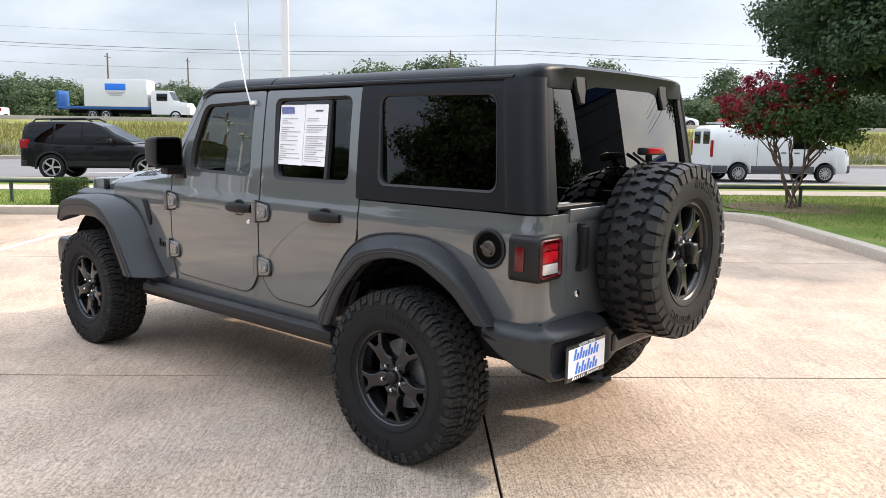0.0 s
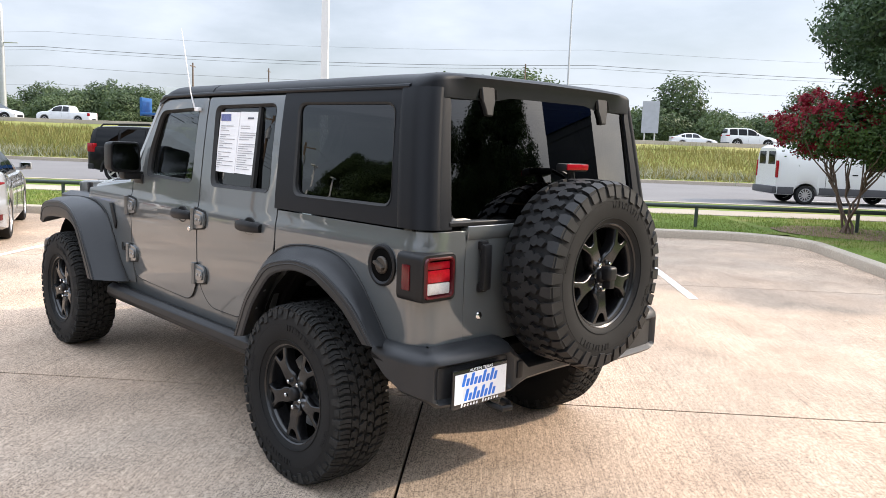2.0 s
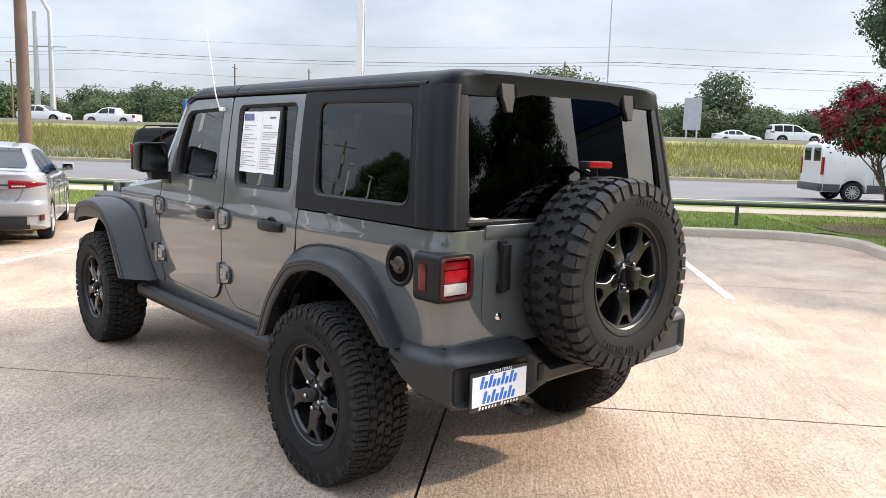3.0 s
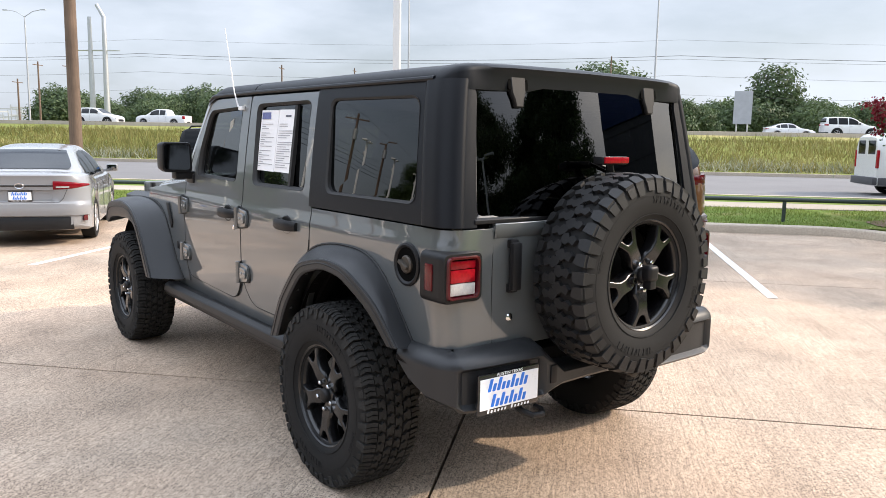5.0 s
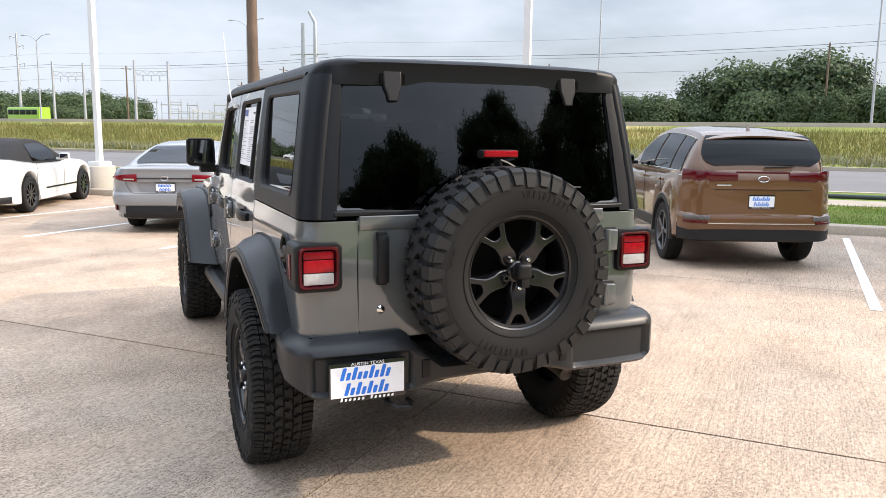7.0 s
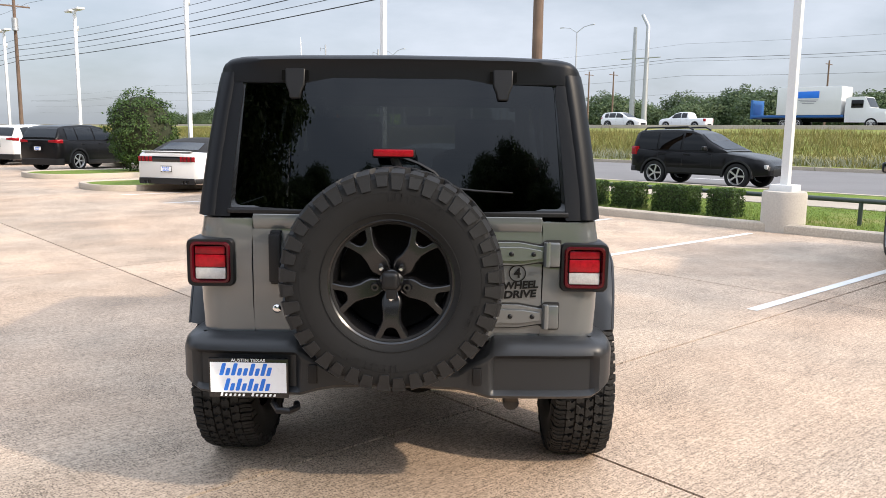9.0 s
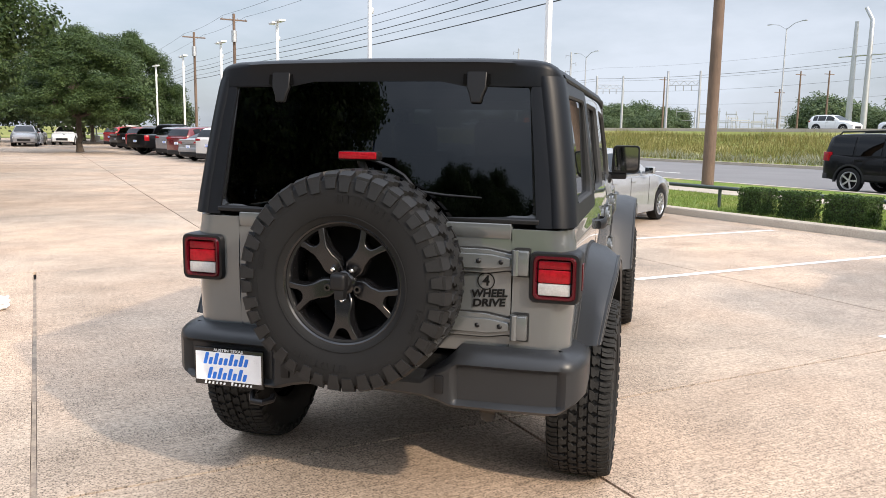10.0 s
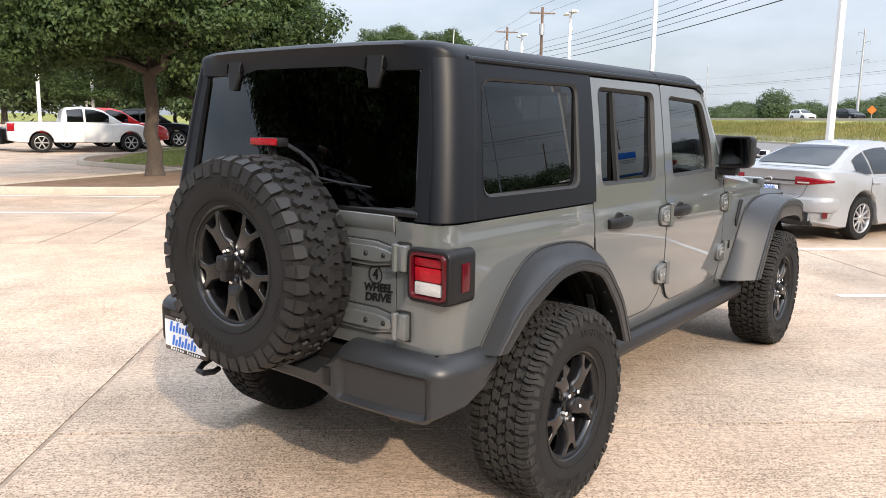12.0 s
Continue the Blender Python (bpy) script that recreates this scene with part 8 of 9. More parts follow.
PAINTS["black"] = material("black_car_paint", (0.006, 0.006, 0.007), 0.3, vary=0.03, scale=1.5, fine=900, bump=0, coat=0.55, coat_ior=1.25, spec=0.1)

SEDAN = dict(W=0.89, R=0.322, wb=2.70, rear=0.98, front=0.95, low=0.19, belt=0.93, cabin=(-0.62, 2.28),
             deck=[(-0.98, 0.99), (-0.9, 1.045), (-0.6, 1.055), (-0.2, 1.03), (0.3, 0.95), (1.9, 0.93), (2.3, 0.955), (2.9, 0.87), (3.45, 0.74), (3.65, 0.62)],
             roof=[(-0.62, 1.03), (-0.3, 1.17), (0.05, 1.31), (0.35, 1.385), (0.7, 1.425), (1.1, 1.435), (1.45, 1.40), (1.75, 1.27), (2.28, 0.955)],
             glass=[(-0.10, 0.28), (0.34, 0.98), (1.06, 1.72)], screens=[(-0.50, 0.20, 0.86), (1.52, 2.18, 0.88)],
             lamp_z=0.882, lamp_y=(0.43, 0.87), lamp_h=0.12, lamp_taper="point", dark_bumper=False, tuck=0.68, hatch_w=0.66, rear_glass=M_GLASS_CAR, wrap=0.24, dish=(0.46, 0.64, 0.82, 0.03),
             shell=[(0.22, -0.86, 0.78), (0.27, -0.97, 0.81), (0.30, -0.992, 0.83), (0.43, -0.998, 0.86), (0.45, -1.03, 0.88), (0.50, -1.045, 0.892), (0.57, -1.05, 0.895), (0.62, -1.04, 0.893), (0.64, -1.018, 0.89), (0.66, -1.012, 0.89), (0.72, -1.008, 0.888), (0.80, -1.012, 0.88), (0.82, -1.02, 0.878), (0.86, -1.022, 0.87), (0.93, -1.026, 0.85), (0.985, -1.034, 0.82), (1.02, -1.045, 0.785), (1.038, -1.03, 0.75), (1.05, -0.98, 0.71), (1.055, -0.90, 0.68)],
             bands=(("bumper_insert", -0.67, 0.67, 0.245, 0.435, M_CLAD, 0.016, "black lower bumper insert"), ("bumper_lip", -0.60, 0.60, 0.272, 0.288, M_SILVER, 0.03, "silver lower bumper lip"), ("lamp_clear", 0.47, 0.64, 0.842, 0.872, M_FOG, 0.020, "clear lower lamp lens"),
                    ("trunk_trim", -0.44, 0.44, 0.862, 0.886, M_GLOSS_BLACK, 0.012, "dark trunk trim strip"), ("trunk_seam", -0.50, 0.50, 0.636, 0.641, M_SEAL_SHADE, 0.003, "dark trunk gap"), ("reflector", 0.80, 0.84, 0.36, 0.52, M_LAMP_DEEP, 0.010, "slim dark red reflector")), mirror_x=1.72, handles=(0.28, 1.15), seams=(0.14, 1.02, 1.95), spokes=10)
SUV = dict(W=0.925, R=0.362, wb=2.67, rear=0.91, front=0.90, low=0.26, belt=1.06, cabin=(-0.87, 2.35),
           deck=[(-0.91, 1.06), (-0.86, 1.13), (-0.5, 1.12), (0.3, 1.07), (1.9, 1.05), (2.25, 1.07), (2.9, 0.99), (3.4, 0.86), (3.57, 0.7)],
           roof=[(-0.87, 1.14), (-0.78, 1.30), (-0.66, 1.48), (-0.54, 1.57), (-0.2, 1.61), (0.5, 1.64), (1.1, 1.63), (1.45, 1.56), (1.8, 1.37), (2.35, 1.05)],
           glass=[(-0.42, 0.02), (0.08, 0.84), (0.92, 1.72)], screens=[(-0.855, -0.64, 0.97), (1.5, 2.24, 0.88)], tuck=0.42,
           lamp_z=1.05, lamp_y=(0.46, 0.89), lamp_h=0.13, bumper_z=0.40, dark_bumper=False, clad=(0.23, 0.45), mirror_x=1.72, handles=(0.25, 1.1), seams=(0.1, 0.95, 1.9), spokes=5, mirror_mat=M_BLACK)
CROSSOVER = dict(SUV, wrap=0.26, hatch_w=0.70, tuck=0.5, shell=[(0.33, -0.82, 0.76), (0.38, -0.89, 0.84), (0.46, -0.93, 0.895), (0.50, -0.95, 0.905), (0.58, -0.952, 0.91), (0.64, -0.935, 0.91), (0.662, -0.905, 0.905), (0.80, -0.898, 0.90), (0.925, -0.905, 0.89), (0.94, -0.922, 0.885), (1.0, -0.93, 0.875), (1.08, -0.92, 0.86), (1.125, -0.895, 0.835), (1.155, -0.87, 0.80), (1.175, -0.85, 0.77)],
                 low=0.33, belt=1.09, lamp_z=1.08, lamp_y=(0.30, 0.86), lamp_h=0.15, rear_glass=M_GLASS_REAR, window_trim=True, clad=(0.35, 0.545), hatch_round=True,
                 roof=[(-0.87, 1.15), (-0.80, 1.28), (-0.70, 1.42), (-0.60, 1.51), (-0.50, 1.56), (-0.36, 1.585), (0.1, 1.62), (0.6, 1.64), (1.1, 1.63), (1.45, 1.56), (1.8, 1.37), (2.35, 1.05)], screens=[(-0.845, -0.57, 0.995), (1.5, 2.24, 0.88)],
                 bands=(("lamp_bar", -0.31, 0.31, 1.115, 1.14, M_LAMP_DEEP, 0.010, "thin red light bar across the hatch"), ("chrome_strip", -0.62, 0.62, 0.546, 0.562, M_CHROME, 0.024, "thin chrome bumper strip"),
                        ("fog_lamp", 0.60, 0.86, 0.585, 0.64, M_FOG_DARK, 0.014, "slim clear rear lamp"), ("reflector", 0.63, 0.86, 0.548, 0.58, M_LAMP_DEEP, 0.022, "slim red reflector"),
                        ("hatch_seam", -0.62, 0.62, 0.93, 0.936, M_SEAL_SHADE, 0.003, "dark hatch crease"), ("hatch_seam", -0.57, 0.57, 0.66, 0.667, M_SEAL_SHADE, 0.003, "dark hatch gap")))
BOXY = dict(SUV, roof=[(-0.87, 1.14), (-0.84, 1.40), (-0.79, 1.60), (-0.68, 1.68), (-0.2, 1.71), (0.6, 1.72), (1.1, 1.70), (1.4, 1.60), (1.75, 1.36), (2.35, 1.08)], screens=[(-0.855, -0.79, 0.94), (1.42, 2.24, 0.88)], glass=[(-0.66, 0.02), (0.10, 0.84), (0.92, 1.66)], rear_glass=M_GLASS_REAR, side_glass=M_GLASS_REAR, tuck=0.3)
COUPE = dict(W=0.935, R=0.345, wb=2.72, rear=0.98, front=0.96, low=0.18, belt=0.92, cabin=(-0.60, 2.05),
             deck=[(-0.98, 0.97), (-0.9, 1.02), (-0.5, 1.02), (0.0, 0.97), (0.6, 0.92), (1.7, 0.92), (2.1, 0.96), (2.9, 0.90), (3.4, 0.78), (3.66, 0.62)],
             roof=[(-0.60, 1.0), (-0.3, 1.15), (0.0, 1.28), (0.25, 1.34), (0.7, 1.375), (1.1, 1.36), (1.4, 1.24), (2.05, 0.955)],
             glass=[(0.38, 1.42)], screens=[(-0.48, -0.1, 0.72), (1.22, 1.98, 0.86)], cabin_mat=material("black_soft_top_cloth", (0.012, 0.012, 0.013), 0.9, vary=0.2, scale=8, fine=200, bump=0.3), cabin_label="black cloth soft top",
             lamp_z=0.845, lamp_y=(0.40, 0.80), lamp_h=0.13, lamp_taper=False, bumper_z=0.36, dark_bumper=False,
             bands=(("tail_panel", -0.41, 0.41, 0.775, 0.915, M_GLOSS_BLACK, 0.008, "black panel between the tail lamps"), ("diffuser", -0.78, 0.78, 0.21, 0.37, M_CLAD, 0.02, "black rear diffuser"), ("corner_vent", 0.80, 0.905, 0.24, 0.36, M_CLAD, 0.012, "black bumper corner vent")), mirror_x=1.45, handles=(0.45,), seams=(0.3, 1.62), spokes=10, tw=0.26)
PICKUP = dict(W=0.95, R=0.385, wb=3.3, rear=1.15, front=0.95, low=0.38, belt=1.16, cabin=(0.72, 3.02),
              deck=[(-1.15, 1.16), (-0.9, 1.18), (0.6, 1.18), (0.75, 1.16), (2.7, 1.15), (2.95, 1.18), (3.7, 1.12), (4.1, 1.0), (4.25, 0.8)],
              roof=[(0.72, 1.2), (0.80, 1.6), (0.95, 1.76), (1.4, 1.80), (1.9, 1.79), (2.3, 1.68), (3.02, 1.18)],
              glass=[(0.95, 1.55), (1.63, 2.5)], screens=[(2.35, 2.95, 0.88)], lamp_z=0.98, lamp_y=(0.80, 0.92), lamp_h=0.3, lamp_taper=False, bumper_z=0.55,
              mirror_x=2.4, handles=(1.0, 1.75), seams=(0.85, 1.58, 2.6), spokes=6, tw=0.25, mirror_mat=M_BLACK, tuck=0.35)


def back_plate(th, x, z, s=1.0):
    return dealer_plate(th, Matrix.Translation((x, 0, z)) @ pose(0, 0, 0, 0, 0, 180), s)


M_RIM_TWO = material("dark_machined_alloy", (0.12, 0.12, 0.125), 0.35, 0.8, vary=0.3, scale=12, bump=0.02)
# silver saloon
sedan = car("sedan", "silver four-door saloon parked nose-in at the kerb", (-9.34, -0.40), 160.5, SEDAN, PAINTS["silver"], lamp_mat=M_LAMP_MID)
back_plate(sedan, -0.998, 0.73)
sedan.scale = (0.93, 0.92, 0.92)
for sg in (-1, 1):
    bm = bmesh.new()
    tube(bm, [(-1.016, sg * y, z) for y, z in ((0.50, 0.64), (0.56, 0.70), (0.60, 0.80), (0.62, 0.84))], 0.0035, 5)
    part("trunk_seam", bm, M_SEAL_SHADE, sedan)
bm = bmesh.new()
tube(bm, [(-1.036, 0.055 * math.cos(a), 0.875 + 0.036 * math.sin(a)) for a in lin(0, 2 * math.pi, 17)], 0.006, 5, False)
part("emblem", bm, M_CHROME, sedan, "oval chrome emblem")
# bronze crossover
suv = car("crossover", "bronze brown compact crossover parked nose-in on concrete", (-3.79, 5.57), 156, CROSSOVER, PAINTS["bronze"], lamp_mat=M_LAMP_DEEP, rim=M_RIM_TWO)
back_plate(suv, -0.912, 0.80)
for sg in (-1, 1):
    bm = bmesh.new()
    tube(bm, [(-0.898 + 0.26 * (y / 0.895) ** 8 - 0.004, sg * y, z) for y, z in ((0.62, 0.94), (0.63, 0.84), (0.60, 0.72), (0.56, 0.664))], 0.004, 5)
    part("hatch_seam", bm, M_SEAL_SHADE, suv)
bm = bmesh.new()
tube(bm, [(-0.938, 0.062 * math.cos(a), 1.055 + 0.032 * math.sin(a)) for a in lin(0, 2 * math.pi, 17)], 0.005, 5, False)
part("emblem", bm, M_CHROME, suv, "small oval chrome emblem")
part("badge_bar", boxed((-0.926, 0.45, 0.985), (0.008, 0.17, 0.02), 0.003), M_CHROME, suv, "plain chrome badge bar")
bm = bmesh.new()
loft(bm, [[(-0.38, -0.014, 1.58), (-0.30, -0.005, 1.66), (-0.24, 0, 1.60)], [(-0.38, 0.014, 1.58), (-0.30, 0.005, 1.66), (-0.24, 0, 1.60)]])
part("roof_fin", bm, PAINTS["bronze"], suv)
bm = bmesh.new()
loft(bm, [[(-0.42, y, 1.578 - 0.02 * (y / 0.56) ** 2), (-0.60, y, 1.552 - 0.03 * (y / 0.56) ** 2), (-0.655, y, 1.535 - 0.04 * (y / 0.56) ** 2), (-0.645, y, 1.517 - 0.04 * (y / 0.56) ** 2), (-0.52, y, 1.52 - 0.04 * (y / 0.56) ** 2)] for y in lin(-0.61, 0.61, 15)])
part("hatch_spoiler", bm, PAINTS["bronze"], suv, "hatch spoiler", 40)
bm = bmesh.new()
tube(bm, [(-0.885, -0.02, 1.185), (-0.89, -0.2, 1.19), (-0.885, -0.36, 1.20)], 0.010, 6)
part("rear_wiper", bm, M_BLACK, suv)
suv.scale = (0.95, 0.95, 0.985)
# white soft-top coupe, with another beyond
for k, (p, hd) in enumerate((((-12.5, -3.66), 163), ((-16.0, -6.5), 163))):
    cv = car("convertible", "white two-door convertible with black cloth top parked nose-in", (*p, 0), hd, COUPE, PAINTS["white"], rim=M_GLOSS_BLACK)
    back_plate(cv, -0.995, 0.60)
    cv.scale = (1, 1, 0.95)
    for sg in (-1, 1):
        for y in (0.49, 0.60, 0.71):
            part("lamp_divider", boxed((-0.985, sg * y, 0.845), (0.04, 0.016, 0.134), 0.004), M_GLOSS_BLACK, cv)
        for y in (0.50, 0.60):
            bm = bmesh.new()
            lathe(bm, [(0.034, -1.02), (0.042, -1.03), (0.045, -1.02), (0.045, -0.9), (0.034, -0.9)], 16, "x")
            part("exhaust_tip", bm, M_GLOSS_BLACK, cv, m=pose(0, sg * y, 0.27))
        part("side_stripe", boxed((1.5, sg * 0.938, 0.42), (1.6, 0.006, 0.03)), M_DECAL, cv, "black sill stripe")
    bm = bmesh.new()
    loft(bm, [[(-0.80, y, 1.02), (-0.97, y, 1.05), (-0.98, y, 1.035), (-0.82, y, 1.01)] for y in lin(-0.7, 0.7, 5)])
    part("deck_spoiler", bm, PAINTS["white"], cv, smooth=40)

# rows of stock farther down the lot
STOCK = ((SUV, "black", -27.2, 7.2), (SUV, "white", -32.9, 7.4), (SEDAN, "silver", -35.6, 7.2), (SUV, "maroon", -38.6, 7.2), (SUV, "grey", -41.8, 7.2), (PICKUP, "black", -45.2, 6.4), (SUV, "black", -48.6, 7.2),
         (SUV, "red", -53, 7.2), (SUV, "black", -57, 7.2), (SEDAN, "grey", -61, 7.2), (SUV, "red", -65, 7.2))
WORDS = {"black": "glossy black", "white": "clean white", "silver": "silver", "maroon": "dark maroon", "grey": "grey", "red": "bright red"}
NOUN = {id(SUV): ("crossover", "crossover"), id(SEDAN): ("sedan", "saloon"), id(PICKUP): ("pickup_truck", "pickup truck")}
for S, col, u, v in STOCK:
    nm, wd = NOUN[id(S)]
    p = uv(u, v)
    c = car(nm, "%s %s parked in the row beside the kerb" % (WORDS[col], wd), (p.x, p.y, 0), 163, S, PAINTS[col], "cars in the kerb row")
    back_plate(c, -S["rear"] - 0.03, 0.8 if S is not SEDAN else 0.7)
for S, col, x, y, hd in ((PICKUP, "white", -12.1, -29.75, 159.6), (PICKUP, "red", -14.0, -31.6, 159.6), (PICKUP, "black", -16.6, -33.2, 159.6), (SUV, "white", -27.9, -34.1, 253), (SUV, "black", -31.2, -34.8, 253),
                         (SEDAN, "black", -45, -48, 40), (SUV, "grey", -48.4, -47.5, 40), (SEDAN, "silver", -52, -50, 35), (SUV, "white", -54.8, -48.8, 30), (SEDAN, "white", -41, -50, 40), (PICKUP, "white", -60, -47, 200), (SUV, "black", -8.6, -33, 159.6)):
    nm, wd = NOUN[id(S)]
    car(nm, "%s %s parked among the lot trees" % (WORDS[col], wd), (x, y, 0), hd, S, PAINTS[col], "cars among the trees")

# ---- traffic caught on the road and highway ----
HD = math.degrees(KA)


def on_road(u, v, z=None):
    p = uv(u, v)
    return (p.x, p.y, height(v) + 0.04 if z is None else z)


car("crossover", "white crossover driving on the raised highway", on_road(-43.3, 66, 2.1), HD, SUV, PAINTS["white"], "road traffic")
car("pickup_truck", "white pickup truck driving on the raised highway", on_road(-37.5, 73, 2.1), HD + 180, PICKUP, PAINTS["white"], "road traffic")
car("sedan", "white saloon driving on the raised highway", on_road(22.6, 78, 2.1), HD, SEDAN, PAINTS["white"], "road traffic")

car("crossover", "white crossover far down the raised highway", on_road(-106.2, 66, 2.1), HD, SUV, PAINTS["white"], "road traffic")
car("crossover", "black crossover far down the raised highway", on_road(-95.3, 66, 2.1), HD, SUV, PAINTS["black"], "road traffic")
car("crossover", "white crossover driving on the raised highway", on_road(24.0, 66, 2.1), HD, BOXY, PAINTS["white"], "road traffic")
ROADER = dict(BOXY, W=0.915, wb=2.70, low=0.36, R=0.375, clad=(0.40, 0.56), lamp_y=(0.78, 0.89), lamp_h=0.26, lamp_taper=False, side_glass=M_GLASS_REAR)
rack = car("suv", "black boxy off-road wagon with roof rails on the road", on_road(-10.4, 20.4, -0.02), HD, ROADER, PAINTS["black"], "road traffic")
for sg in (-1, 1):
    bm = bmesh.new()
    tube(bm, [(-0.6, sg * 0.56, 1.66), (-0.5, sg * 0.56, 1.76), (0.9, sg * 0.56, 1.80), (1.1, sg * 0.56, 1.71)], 0.025, 8)
    part("roof_rail", bm, M_CLAD, rack, "black roof rail")


# panel van on the road: nose towards +x, rear axle over the origin
def panel_van(at, heading):
    th = thing("panel_van", "white high-sided panel van with grey lower cladding on the road", "van", pose(*at, 0, 0, heading), "road traffic")
    wb, W = 3.3, 1.0

    def sec(x):
        top = interp(x, [(-1.05, 1.98), (-0.95, 2.08), (-0.6, 2.13), (2.1, 2.13), (2.5, 2.06), (3.55, 1.38), (4.15, 1.16), (4.28, 0.9)])
        w = W * interp(x, [(-1.05, 0.93), (-0.8, 1.0), (3.2, 1.0), (4.0, 0.93), (4.28, 0.80)])
        roof_w = interp(x, [(-1.05, 0.82), (2.3, 0.82), (3.4, 0.86), (4.2, 0.95)])
        low = 0.34
        for xa in (0, wb):
            r = 0.42
            if abs(x - xa) < r:
                low = max(low, 0.35 + math.sqrt(r * r - (x - xa) ** 2))
        belt = min(1.2, top - 0.05)
        side = [(w * 0.95, low), (w, min(low + 0.12, belt - 0.02)), (w, belt), (w * (1 + roof_w) / 2, (belt + top) / 2 + 0.1), (w * roof_w, top - 0.08), (w * roof_w * 0.9, top), (w * 0.4, top + 0.02)]
        return [(x, -y, z) for y, z in side] + [(x, y, z) for y, z in reversed(side)]
    xs = sorted(set(lin(-1.05, 4.28, 40) + [xa + 0.42 * c for xa in (0, wb) for c in (-0.999, -0.95, -0.8, -0.5, 0, 0.5, 0.8, 0.95, 0.999)]))
    bm = bmesh.new()
    loft(bm, [sec(x) for x in xs])
    b = part("body", bm, PAINTS["white"], th, "white high van body", 40)
    for sg in (-1, 1):
        for nm, x0, x1, z0, z1, mt, lb in (("sill_cladding", 0.45, 2.85, 0.36, 0.62, M_VAN_GREY, "grey sill cladding"), ("sill_cladding", -1.0, -0.44, 0.36, 0.62, M_VAN_GREY, "grey sill cladding"), ("door_handle", 1.55, 1.75, 1.10, 1.14, M_BLACK, ""), ("door_handle", 2.05, 2.25, 1.10, 1.14, M_BLACK, "")):
            part(nm, boxed(((x0 + x1) / 2, sg * 1.0, (z0 + z1) / 2), (x1 - x0, 0.03, z1 - z0), 0.01), mt, b, lb)
        bm = bmesh.new()
        pts = [(2.0, 1.27), (3.35, 1.27), (3.2, 1.38), (2.55, 1.84), (2.42, 1.88), (2.0, 1.88)]
        prism(bm, pts, lambda x, z, d: Vector((x, sg * (0.994 - 0.12 * max(0, z - 1.2) + d), z)), -0.015, 0.018)
        part("cab_window", bm, M_GLASS_CAR, b, "dark cab side window", 0)
        part("tail_lamp", boxed((-1.03, sg * 0.90, 1.25), (0.07, 0.14, 0.62), 0.02), M_LAMP_RED, b, "tall red tail lamp")
        part("headlamp", boxed((4.02, sg * 0.80, 1.08), (0.34, 0.14, 0.18), 0.04), M_LAMP_WHITE, b, "clear headlamp")
        part("door_mirror", boxed((3.0, sg * 1.12, 1.38), (0.14, 0.18, 0.28), 0.04), M_BLACK, b)
        for x in (0.65, 1.92):
            part("door_seam", boxed((x, sg * 1.001, 1.05), (0.012, 0.012, 1.2)), M_SEAL_SHADE, b)
    part("rear_bumper", boxed((-1.08, 0, 0.50), (0.16, 1.9, 0.26), 0.04), M_VAN_GREY, b, "grey rear bumper step")
    part("front_bumper", boxed((4.25, 0, 0.52), (0.18, 1.66, 0.32), 0.06), M_VAN_GREY, b, "grey front bumper")
    for sg in (-1, 1):
        part("rear_window", boxed((-1.035, sg * 0.42, 1.65), (0.04, 0.62, 0.5), 0.03), M_GLASS_CAR, b)
    bm = bmesh.new()
    for y in (-0.55, 0.55):
        box(bm, (0.5, y, 2.22), (2.4, 0.05, 0.05), 0.01)
    for x in (-0.3, 0.5, 1.3):
        box(bm, (x, 0, 2.24), (0.05, 1.2, 0.05), 0.01)
    part("roof_rack", bm, M_GALV, th, "steel roof rack")
    part("rack_load", boxed((0.6, -0.3, 2.31), (2.3, 0.36, 0.10), 0.02), M_LOAD, th, "red-orange ladder load")
    w0 = None
    for x in (0, wb):
        for y, rz in ((-0.88, 0), (0.88, 180)):
            w = road_wheel(th, pose(x, y, 0.345, 0, 0, rz), 0.345, 0.23, M_SILVER, 12, cover=True, first=w0)
            w0 = w0 or w
    part("underside", boxed((1.6, 0, 0.42), (4.6, 1.4, 0.24), 0.05), M_UNDER, th)
    th.scale = (0.93, 0.93, 0.9)


M_VAN_GREY = material("grey_van_plastic", (0.06, 0.06, 0.065), 0.6, vary=0.15, scale=4, fine=80, bump=0.1)
M_LOAD = material("red_orange_fibreglass", (0.55, 0.05, 0.02), 0.5, vary=0.15, scale=5, bump=0.05)
panel_van(on_road(11.3, 22.6, -0.02), HD)

